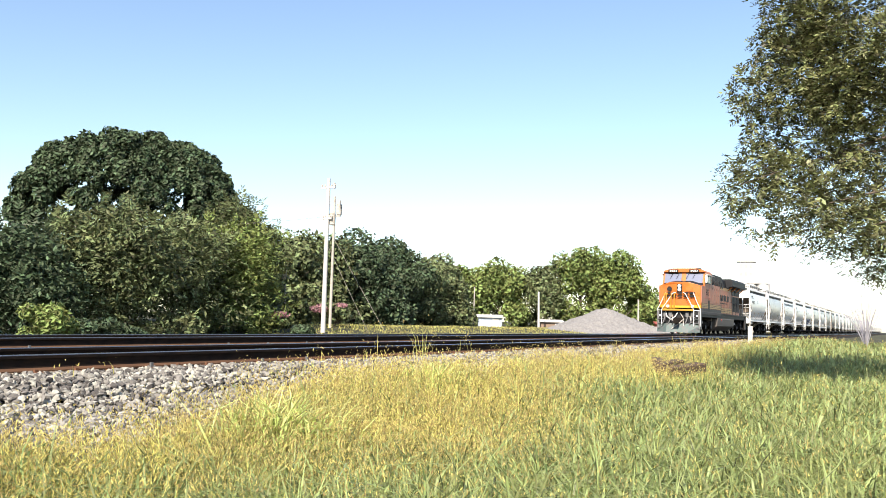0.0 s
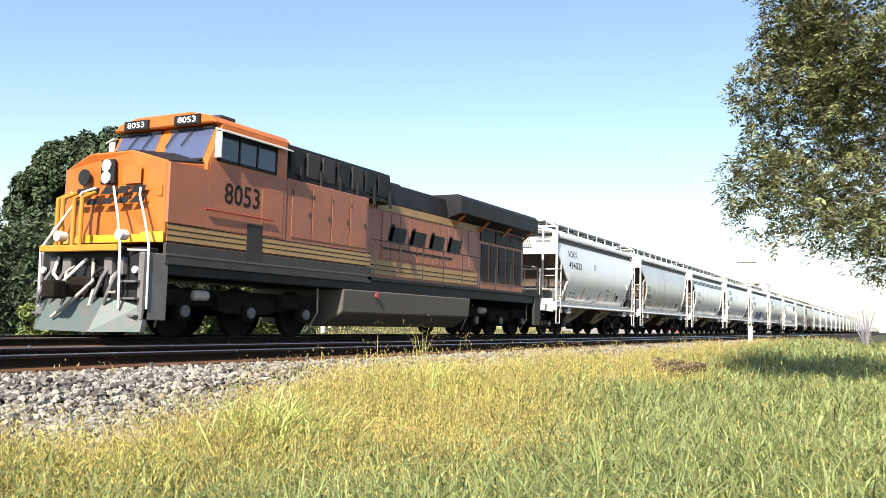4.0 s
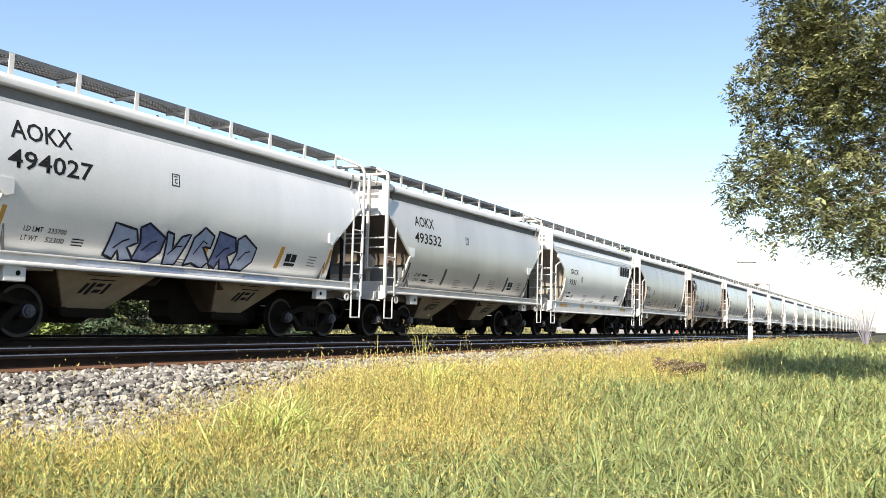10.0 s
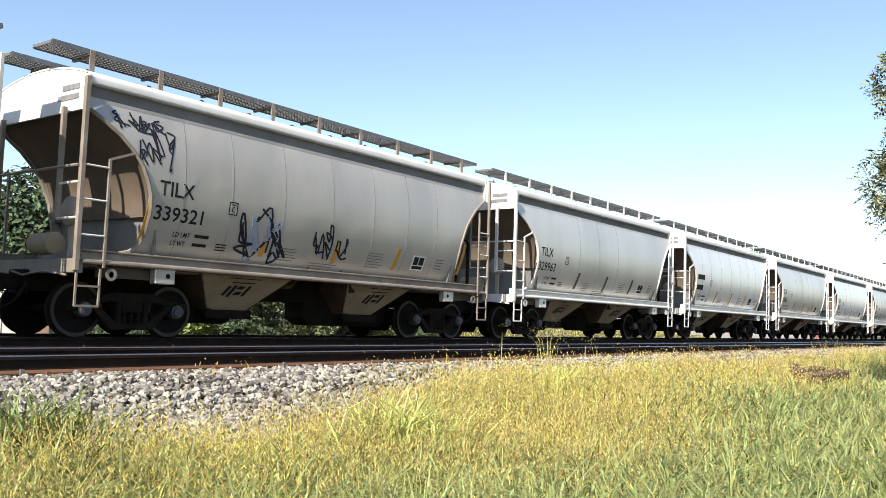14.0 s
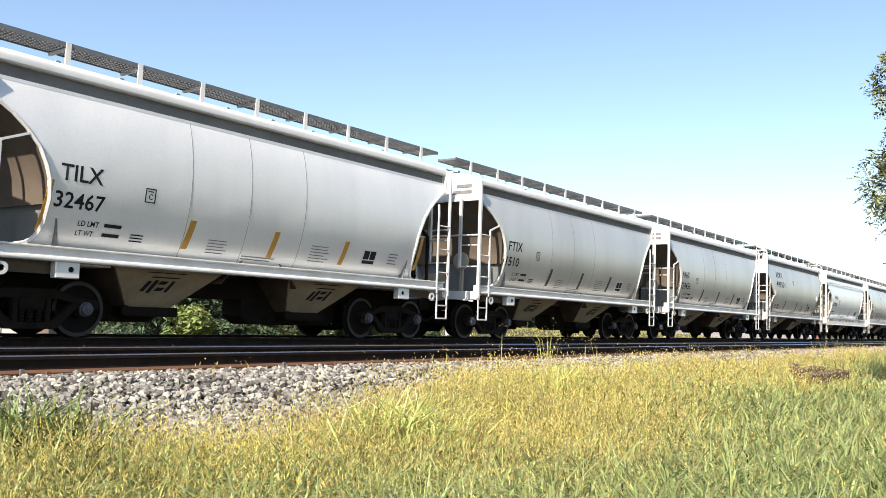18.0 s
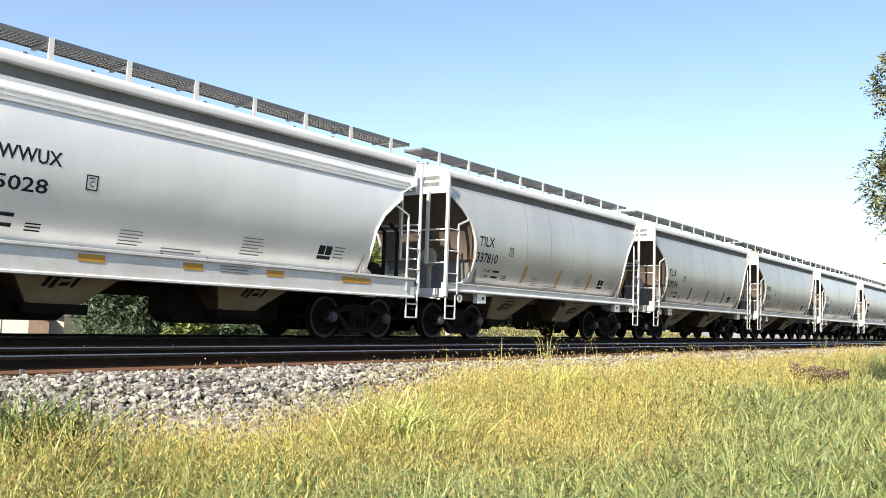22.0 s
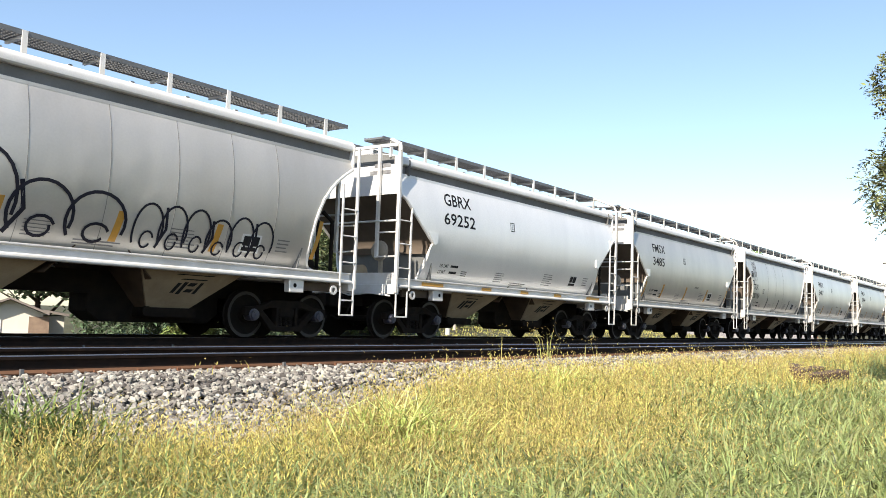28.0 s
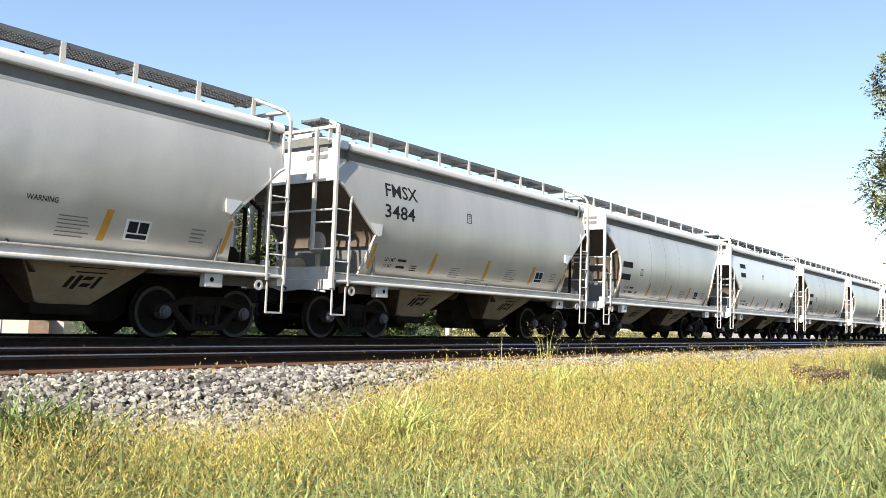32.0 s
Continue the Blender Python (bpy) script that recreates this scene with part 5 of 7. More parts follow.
        part("air_hose", Mesh().tube([(0.24, y, 1.3), (0.06, y - 0.05, 1.1), (0.0, y + 0.04, 0.8), (0.05, y + 0.16, 0.62)], 0.035, 7), STEP_GREY, L)
    part("jumper_cable", Mesh().tube([(0.33, 0.9, 1.55), (0.1, 0.75, 1.2), (0.06, 0.45, 1.0), (0.1, 0.15, 1.25), (0.3, 0.05, 1.5)], 0.035, 7), MARK_WHITE, L, smooth=60)
    part("jumper_cable", Mesh().tube([(0.33, -0.1, 1.5), (0.05, -0.45, 1.05), (-0.1, 0.0, 0.62), (-0.2, 0.35, 0.35)], 0.035, 7), POLE_GREY, L, smooth=60)
    # wide equipment section, hood and roof
    part("equipment_cabinet", Mesh().box(4.44, 7.88, -1.495, 1.495, 1.84, 3.68), ORANGE_SHADED, L, "orange equipment cabinet", bevel=0.02)
    part("inverter_cabinet", Mesh().cross([(-1.42, 3.68), (1.42, 3.68), (1.30, 4.52), (1.0, 4.62), (-1.0, 4.62), (-1.30, 4.52)], 4.5, 9.2), LOCO_BLACK, L, bevel=0.02)
    for s in (-1, 1):
        for i in range(7):
            x = 4.62 + i * 0.64
            part("louvre_panel", Mesh().box(x, x + 0.5, s * 1.36, s * 1.42, 3.82, 4.42), LOCO_GREY if i in (1, 2, 4) else LOCO_BLACK, L, bevel=0.01)
        for i in range(6):
            part("strut", Mesh().bar((5.0 + i * 0.8, s * 1.46, 3.55), (5.0 + i * 0.8, s * 1.44, 4.05), 0.06), LOCO_BLACK, L)
    part("engine_hood", Mesh().box(7.86, 15.6, -1.02, 1.02, 1.58, 3.80), ORANGE_SHADED, L, "engine hood with doors in orange dulled for shade", bevel=0.02)
    part("hood_top", Mesh().cross([(-1.03, 3.80), (1.03, 3.80), (0.92, 4.42), (0.6, 4.5), (-0.6, 4.5), (-0.92, 4.42)], 9.1, 15.6), LOCO_BLACK, L, bevel=0.02)
    part("exhaust_stack", Mesh().box(10.6, 11.3, -0.4, 0.4, 4.48, 4.62), LOCO_GREY, L, bevel=0.03)
    part("radiator_hood", Mesh().box(15.58, 19.6, -1.02, 1.02, 1.58, 3.9), ORANGE_SHADED, L, bevel=0.02)
    wing = [(-1.50, 3.96), (-1.02, 3.80), (1.02, 3.80), (1.50, 3.96), (1.50, 4.46), (1.38, 4.58), (-1.38, 4.58), (-1.50, 4.46)]
    part("radiator_wing", Mesh().cross(wing, 13.3, 19.9), LOCO_BLACK, L, "black overhanging radiator housing", bevel=0.02)
    for s in (-1, 1):
        for i in range(12):
            x = 9.3 + i * 0.5
            part("hood_door", Mesh().box(x, x + 0.46, s * 1.02, s * 1.04, 2.2, 3.5), ORANGE_SHADED, L, bevel=0.006)
        part("stripe", Mesh().box(9.0, 15.5, s * 1.022, s * 1.05, 3.56, 3.78), SHADED_YELLOW, L)
        part("stripe", Mesh().box(8.0, 15.5, s * 1.022, s * 1.05, 1.72, 2.12), SHADED_YELLOW, L)
        for z in (1.84, 1.97):
            part("pinstripe", Mesh().box(8.0, 15.5, s * 1.05, s * 1.054, z, z + 0.025), LOCO_BLACK, L)
        for i in range(5):
            x = 15.8 + i * 0.74
            part("radiator_door", Mesh().box(x, x + 0.58, s * 1.02, s * 1.05, 1.9, 3.2), LOCO_BLACK, L, bevel=0.01)
        for i in range(3):
            part("radiator_screen", Mesh().box(15.7 + i * 1.28, 16.85 + i * 1.28, s * 1.02, s * 1.06, 3.3, 3.76), LOCO_BLACK, L, bevel=0.01)
        for i in range(4):
            part("wing_brace", Mesh().bar((13.7 + i * 1.9, s * 1.04, 3.6), (13.7 + i * 1.9, s * 1.42, 3.94), 0.07), ORANGE, L)
        # walkway stanchions and rail
        for i in range(10):
            x = 8.3 + i * 1.3
            part("stanchion", Mesh().tube([(x, s * 1.48, 1.58), (x, s * 1.48, 2.62)], 0.018, 6), LOCO_GREY, L)
        part("walkway_rail", Mesh().tube([(8.1, s * 1.48, 2.62), (20.1, s * 1.48, 2.62)], 0.018, 6), LOCO_GREY, L)
        part("emblem_line", Mesh().box(9.35, 13.6, s * 1.045, s * 1.05, 2.46, 2.52), LOCO_BLACK, L)
        for i in range(4):
            x = 9.6 + i * 1.2
            for z, h, w in ((2.70, 0.44, 0.92),):
                part("emblem_stroke", Mesh().hexa([(x, s * 1.045, z), (x + w, s * 1.045, z), (x + w, s * 1.05, z), (x, s * 1.05, z)], [(x + 0.14, s * 1.045, z + h), (x + w + 0.14, s * 1.045, z + h), (x + w + 0.14, s * 1.05, z + h), (x + 0.14, s * 1.05, z + h)]), LOCO_BLACK, L)
            part("emblem_stroke", Mesh().hexa([(x + 0.02, s * 1.045, 2.72), (x + 0.22, s * 1.045, 2.72), (x + 0.22, s * 1.05, 2.72), (x + 0.02, s * 1.05, 2.72)], [(x + 0.2, s * 1.045, 3.22), (x + 0.4, s * 1.045, 3.22), (x + 0.4, s * 1.05, 3.22), (x + 0.2, s * 1.05, 3.22)]), LOCO_BLACK, L)
        part("rear_handrail", Mesh().tube([(20.3, s * 1.45, 0.5), (20.3, s * 1.45, 2.6), (20.1, s * 1.2, 2.7)], 0.024, 6), POLE_GREY, L)
        part("rear_step", Mesh().box(19.7, 20.3, s * 1.40, s * 1.50, 0.4, 1.5), LOCO_GREY, L)
    side_text("cab_number", "8053", 2.35, 2.80, 0.46, 1.12, MARK_BLACK, L, lambda z: -1.508, 0.005)
    part("rear_pilot", Mesh().box(20.2, 20.5, -1.4, 1.4, 0.5, 1.5), LOCO_BLACK, L, bevel=0.03)
    part("coupler", Mesh().box(20.4, 21.1, -0.12, 0.12, 0.76, 1.0).box(20.9, 21.22, -0.14, 0.20, 0.70, 1.04), TRUCK_STEEL, L, bevel=0.03)
    part("rear_cable", Mesh().tube([(20.52, -0.9, 1.3), (20.62, -0.7, 1.0), (20.62, -0.4, 1.0), (20.52, -0.2, 1.3)], 0.03, 6), POLE_GREY, L)
    # fuel tank
    m = Mesh().cross([(-0.9, 0.26), (0.9, 0.26), (1.45, 0.62), (1.5, 1.22), (-1.5, 1.22), (-1.45, 0.62)], 6.85, 14.1)
    part("fuel_tank", m, TANK_GREY, L, "dull grey-brown fuel tank", bevel=0.03)
    part("filler_cap", Mesh().lathe((8.4, -1.48, 1.1), (0, -1, 0), [(0, 0.08), (0.06, 0.08)], 12), MARK_RED, L)
    part("air_reservoir", Mesh().lathe((9.6, -1.32, 1.36), (1, 0, 0), [(-1.2, 0.04), (-1.15, 0.12), (1.15, 0.12), (1.2, 0.04)], 12), LOCO_BLACK, L, smooth=40)
    # trucks
    for x in (3.7, 17.2):
        t = new("truck")
        t.parent = L
        t.matrix_basis = pose(x, 0, 0)
        for s in (-1, 1):
            m = Mesh().prism([(-2.75, 0.72), (-2.6, 0.98), (-1.1, 0.98), (-0.9, 0.88), (0.9, 0.88), (1.1, 0.98), (2.6, 0.98), (2.75, 0.72), (2.4, 0.62), (1.2, 0.66), (0.7, 0.5), (-0.7, 0.5), (-1.2, 0.66), (-2.4, 0.62)], s * 0.98, s * 1.12)
            part("side_frame", m, TRUCK_STEEL, t, bevel=0.015)
            for dx in (-2.0, 0.0, 2.0):
                part("axle_box", Mesh().box(dx - 0.2, dx + 0.2, s * 1.0, s * 1.2, 0.34, 0.74), TRUCK_STEEL, t, bevel=0.03)
                part("axle_cap", Mesh().lathe((dx, s * 1.19, 0.533), (0, s, 0), [(0, 0.13), (0.05, 0.12), (0.06, 0.0)], 14), STEP_GREY, t, smooth=40)
            for dx in (-1.05, 1.05):
                m = Mesh()
                for q in range(6):
                    m.lathe((dx, s * 1.14, 0.56 + q * 0.06), (0, 0, 1), [(0, 0.08), (0.02, 0.10), (0.045, 0.08)], 10)
                part("coil_spring", m, TRUCK_STEEL, t)
            part("brake_cylinder", Mesh().lathe((-1.6, s * 1.2, 0.86), (1, 0, 0), [(-0.2, 0.06), (-0.16, 0.11), (0.18, 0.11), (0.22, 0.05)], 12), POLE_GREY, t, smooth=40)
            part("sand_pipe", Mesh().tube([(-2.6, s * 1.16, 1.2), (-2.62, s * 1.14, 0.6), (-2.45, s * 0.85, 0.2)], 0.025, 6), POLE_GREY, t)
            part("sand_pipe", Mesh().tube([(2.5, s * 1.16, 1.2), (2.55, s * 1.14, 0.6), (2.6, s * 0.85, 0.2)], 0.025, 6), POLE_GREY, t)
        part("truck_frame", Mesh().box(-2.2, 2.2, -0.9, 0.9, 0.6, 1.0), TRUCK_STEEL, t, bevel=0.03)
        for dx in (-2.0, 0.0, 2.0):
            m = Mesh().lathe((0, 0, 0), (0, 1, 0), [(-0.95, 0.09), (0.95, 0.09)], 12)
            for s in (-1, 1):
                m.lathe((0, s * 0.785, 0), (0, s, 0), [(-0.085, 0.36), (-0.085, 0.56), (-0.055, 0.56), (-0.045, 0.535), (0.05, 0.528), (0.05, 0.45), (0.0, 0.40), (0.0, 0.2), (0.06, 0.18)], 28)
            w = part("wheelset", m, WHEEL_STEEL, t, smooth=40)
            w.matrix_basis = pose(dx, 0, 0.533)
    return L


loco = build_loco()


# ---------------------------------------------------------------- trees and shrubs
def leaf_cloud(centres, radii, count, size, seed, long=2.0, shell=0.55, droop=0.0, weights=None):
    """Small folded leaves scattered through and over a group of clumps."""
    r = np.random.default_rng(seed)
    centres, radii = np.asarray(centres, float), np.asarray(radii, float)
    w = radii.prod(1) ** (2 / 3) if weights is None else np.asarray(weights, float)
    pick = r.choice(len(centres), count, p=w / w.sum())
    d = r.normal(size=(count, 3))
    d /= np.linalg.norm(d, axis=1)[:, None]
    rad = shell + (1 - shell) * r.random(count) ** 0.5
    rad *= 1 + 0.045 * r.normal(size=count)
    pos = centres[pick] + d * radii[pick] * rad[:, None]
    n = d * 0.7 + r.normal(size=(count, 3)) * 0.6
    n[:, 2] += 0.35
    n /= np.linalg.norm(n, axis=1)[:, None]
    a = np.cross(n, r.normal(size=(count, 3)))
    a[:, 2] -= droop * np.linalg.norm(a, axis=1)
    a /= np.linalg.norm(a, axis=1)[:, None]
    b = np.cross(n, a)
    s = size * (0.55 + 0.9 * r.random(count))
    a *= (s * long / 2)[:, None]
    b *= (s / 2)[:, None]
    n *= (s * 0.16)[:, None]
    v = np.stack([pos - a, pos + b + n, pos + a, pos - b + n], 1).reshape(-1, 3)
    i = np.arange(count) * 4
    f = np.concatenate([np.stack([i, i + 1, i + 2], -1), np.stack([i, i + 2, i + 3], -1)])
    return v, f


def sprig_cloud(centres, radii, count, length, leaflets, leaf, seed, slim=0.34, droop=0.5, up=0.2, weights=None, shell=0.45):
    """Feathered sprigs: leaflets in pairs along short curving stems that leave the clumps outwards."""
    r = np.random.default_rng(seed)
    centres, radii = np.asarray(centres, float), np.asarray(radii, float)
    w = radii.prod(1) ** (2 / 3) if weights is None else np.asarray(weights, float)
    pick = r.choice(len(centres), count, p=w / w.sum())
    d = r.normal(size=(count, 3))
    d /= np.linalg.norm(d, axis=1)[:, None]
    base = centres[pick] + d * radii[pick] * (shell + (1 - shell) * r.random(count) ** 0.6)[:, None]
    way = d + r.normal(size=(count, 3)) * 0.45
    way[:, 2] += up
    way /= np.linalg.norm(way, axis=1)[:, None]
    side = np.cross(way, np.array([0, 0, 1.0]) + r.normal(size=(count, 3)) * 0.35)
    side /= np.linalg.norm(side, axis=1)[:, None]
    size = 0.65 + 0.6 * r.random(count)
    vs = []
    for j in range(leaflets):
        u = (j // 2 + 0.6) / (leaflets / 2)
        p = base + way * (length * size * u)[:, None]
        p[:, 2] -= droop * length * size * u * u
        axis = side * (1 if j % 2 else -1) + way * (0.55 + 0.5 * u)
        axis[:, 2] -= droop * 0.6
        axis += r.normal(size=(count, 3)) * 0.22
        axis /= np.linalg.norm(axis, axis=1)[:, None]
        flat = np.cross(axis, np.cross(side, way) + r.normal(size=(count, 3)) * 0.35)
        flat /= np.linalg.norm(flat, axis=1)[:, None]
        s = (leaf * size * (1.15 - 0.45 * u) * (0.7 + 0.6 * r.random(count)))[:, None]
        vs.append(np.stack([p, p + axis * s * 0.45 + flat * s * slim / 2, p + axis * s, p + axis * s * 0.45 - flat * s * slim / 2], 1))
    v = np.stack(vs, 1).reshape(-1, 3)
    i = np.arange(count * leaflets) * 4
    return v, np.concatenate([np.stack([i, i + 1, i + 2], -1), np.stack([i, i + 2, i + 3], -1)])


def blob_clumps(centre, size, n, seed):
    """Uneven clumps that fill a crown."""
    r = np.random.default_rng(seed)
    d = r.normal(size=(n, 3))
    d /= np.linalg.norm(d, axis=1)[:, None]
    d[:, 2] = np.where(d[:, 2] < -0.5, -d[:, 2], d[:, 2])
    c = np.asarray(centre) + d * np.asarray(size) * (0.30 + 0.45 * r.random(n))[:, None]
    rr = np.asarray(size)[None, :] * (0.24 + 0.20 * r.random(n))[:, None]
    return c, rr


def limbs(r, h0, height, spread, trunk, count=10):
    m = Mesh()
    m.tube([(0, 0, -0.1), (0.05, 0.02, h0 * 0.6), (r.uniform(-0.2, 0.2), r.uniform(-0.2, 0.2), h0 + height * 0.22), (r.uniform(-0.3, 0.3), r.uniform(-0.3, 0.3), height * 0.72)], trunk, 9, trunk * 0.25)
    for k in range(count):
        a = r.uniform(0, 6.28)
        z0 = h0 + r.uniform(0, 0.35) * height
        q = r.uniform(0.45, 0.8) * spread
        e = Vector((math.cos(a) * q, math.sin(a) * q, z0 + height * r.uniform(0.12, 0.32)))
        m.tube([(0, 0, z0), (e.x * 0.45, e.y * 0.45, z0 + (e.z - z0) * 0.6), e], trunk * 0.38, 6, trunk * 0.08)
    return m


def tree(name, x, y, height, spread, count, leaf, mat, seed, label, base=0.15, category="tree", group="", long=1.7, clumps=26, trunk=0.28, squash=1.0, skirt=0, dome=False, sprigs=0, sprig=0.9):
    z = float(ground_z(x, y)) - 0.05
    t = thing(name, label, category, group, at=pose(x, y, z))
    r = random.Random(seed)
    h0 = height * base
    part("trunk", limbs(r, h0, height, spread, trunk), BARK, t, smooth=50)
    c, rr = blob_clumps((0, 0, h0 + (height - h0) * 0.5), (spread, spread * squash, (height - h0) * 0.55), clumps, seed)
    if skirt:
        g3 = np.random.default_rng(seed + 500)
        a = g3.random(skirt) * 6.283
        q = spread * (0.35 + 0.6 * g3.random(skirt))
        zz = height * (0.04 + 0.26 * g3.random(skirt))
        c = np.concatenate([c, np.stack([np.cos(a) * q, np.sin(a) * q, zz], -1)])
        rr = np.concatenate([rr, np.full((skirt, 3), spread * 0.26) * (0.7 + 0.6 * g3.random((skirt, 1)))])
    c[:, 2] = np.maximum(c[:, 2], rr[:, 2] * 0.75)
    if dome:
        # many overlapping clumps set on one broad dome
        g4 = np.random.default_rng(seed)
        d = g4.normal(size=(560, 3))
        d /= np.linalg.norm(d, axis=1)[:, None]
        d[:, 2] = np.where(d[:, 2] < -0.35, -d[:, 2], d[:, 2])
        swell = 1 + 0.025 * np.sin(d[:, 0] * 7 + 1) * np.sin(d[:, 1] * 6) + 0.03 * np.sin(d[:, 2] * 11)
        c = np.array([0, 0, height * 0.55]) + d * np.array([spread, spread, height * 0.45]) * (0.92 * swell + 0.018 * g4.normal(size=560))[:, None]
        rr = np.full((560, 3), spread * 0.06) * (0.65 + 0.75 * g4.random((560, 1))) * np.array([1, 1, 1.15])
    if sprigs:
        v, f = sprig_cloud(c, rr, sprigs, sprig, 12, sprig * 0.30, seed, 0.30, 0.35, 0.55, shell=0.7)
        v2, f2 = leaf_cloud(c, rr * 0.9, count, leaf, seed, long)
        v, f = np.concatenate([v, v2]), np.concatenate([f, f2 + len(v)])
    else:
        v, f = leaf_cloud(c, rr, count, leaf, seed, long)
    v[:, 2] = np.maximum(v[:, 2], 0.02)
    part("crown", quick_mesh("crown", v, f, mat), mat, t)
    return t


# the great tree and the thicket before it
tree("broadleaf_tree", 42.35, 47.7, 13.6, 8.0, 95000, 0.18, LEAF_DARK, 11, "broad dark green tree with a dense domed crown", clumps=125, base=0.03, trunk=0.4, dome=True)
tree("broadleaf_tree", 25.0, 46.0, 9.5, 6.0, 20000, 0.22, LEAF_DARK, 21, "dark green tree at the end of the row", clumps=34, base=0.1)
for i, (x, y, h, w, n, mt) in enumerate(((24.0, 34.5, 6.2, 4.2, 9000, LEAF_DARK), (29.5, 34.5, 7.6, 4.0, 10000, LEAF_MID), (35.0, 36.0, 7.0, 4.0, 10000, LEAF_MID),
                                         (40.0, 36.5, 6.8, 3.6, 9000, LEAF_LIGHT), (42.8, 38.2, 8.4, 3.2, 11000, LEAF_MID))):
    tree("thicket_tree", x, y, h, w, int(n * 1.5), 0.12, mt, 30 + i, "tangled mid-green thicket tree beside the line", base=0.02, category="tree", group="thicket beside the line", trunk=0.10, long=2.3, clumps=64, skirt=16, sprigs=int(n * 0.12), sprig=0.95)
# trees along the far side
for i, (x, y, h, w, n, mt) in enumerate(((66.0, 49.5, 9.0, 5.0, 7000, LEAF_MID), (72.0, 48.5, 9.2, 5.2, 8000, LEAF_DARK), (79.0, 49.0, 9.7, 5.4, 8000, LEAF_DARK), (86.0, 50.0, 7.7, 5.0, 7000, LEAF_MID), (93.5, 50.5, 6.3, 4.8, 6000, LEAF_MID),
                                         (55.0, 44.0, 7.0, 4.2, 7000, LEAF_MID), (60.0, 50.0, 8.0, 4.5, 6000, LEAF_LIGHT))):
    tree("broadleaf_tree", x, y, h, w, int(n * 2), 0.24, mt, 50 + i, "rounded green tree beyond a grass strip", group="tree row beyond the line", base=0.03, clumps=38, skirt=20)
for i, (x, y, h, w, n, mt) in enumerate(((112.0, 57.0, 8.4, 4.6, 4500, LEAF_LIGHT), (119.0, 54.0, 10.2, 5.0, 5000, LEAF_LIGHT), (122.0, 48.5, 9.4, 4.4, 5000, LEAF_MID), (126.0, 43.5, 12.9, 5.8, 6000, LEAF_LIGHT), (128.0, 38.0, 11.0, 5.2, 6000, LEAF_LIGHT),
                                         (131.0, 34.6, 6.6, 3.6, 4000, LEAF_LIGHT), (106.0, 58.0, 9.5, 4.6, 4500, LEAF_MID))):
    tree("broadleaf_tree", x, y, h, w, int(n * 1.8), 0.32, mt, 60 + i, "pale green tree in a far row", group="far tree row", base=0.04, clumps=32, skirt=14)
# crape myrtles in bloom below the poles
for i, (x, y, h, w) in enumerate(((50.3, 35.6, 1.75, 2.0), (41.9, 34.0, 1.5, 1.3))):
    c = tree("flowering_shrub", x, y, h, w, 2600, 0.14, LEAF_MID, 70 + i, "round shrub dotted with pink blossom", base=0.03, category="shrub", trunk=0.05, clumps=14)
    cc, rr = blob_clumps((0, 0, h * 0.62), (w, w, h * 0.42), 9, 75 + i)
    part("blossom", quick_mesh("blossom", *leaf_cloud(cc, rr * 0.8, 1500, 0.12, 78 + i, 1.3), BLOSSOM), BLOSSOM, c)
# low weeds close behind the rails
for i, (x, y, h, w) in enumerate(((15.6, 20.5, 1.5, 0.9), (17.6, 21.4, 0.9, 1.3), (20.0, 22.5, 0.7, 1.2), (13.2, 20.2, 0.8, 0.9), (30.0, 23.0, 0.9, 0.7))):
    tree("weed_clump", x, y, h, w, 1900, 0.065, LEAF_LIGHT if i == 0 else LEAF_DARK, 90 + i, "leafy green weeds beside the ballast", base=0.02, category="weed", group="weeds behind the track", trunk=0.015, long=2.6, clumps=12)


def bare_shrub(x, y, height):
    """A sprawling pale shrub of thin arching twigs."""
    t = thing("bare_shrub", "pale sprawling shrub of thin arching twigs", "shrub", at=pose(x, y, float(ground_z(x, y)) - 0.05))
    r = random.Random(12)
    m = Mesh()
    tips = []
    for k in range(26):
        a, q, h = r.uniform(0, 6.28), r.uniform(0.5, 2.6), height * r.uniform(0.55, 1.0)
        p = [(0, 0, 0), (math.cos(a) * q * 0.35, math.sin(a) * q * 0.35, h * 0.6), (math.cos(a) * q * 0.75, math.sin(a) * q * 0.75, h), (math.cos(a) * q * 1.15, math.sin(a) * q * 1.15, h * 0.86)]
        m.tube(p, 0.02, 4, 0.008)
        tips += p[2:]
    part("twig", m, TWIG_PALE, t)
    v, f = sprig_cloud(tips, np.full((len(tips), 3), 0.3), 160, 0.5, 8, 0.07, 4, 0.25, 0.5, 0.1)
    part("leaves", quick_mesh("leaves", v, f, TWIG_PALE), TWIG_PALE, t, kind="stuff")
    return t


bare_shrub(62.0, 2.1, 3.6)


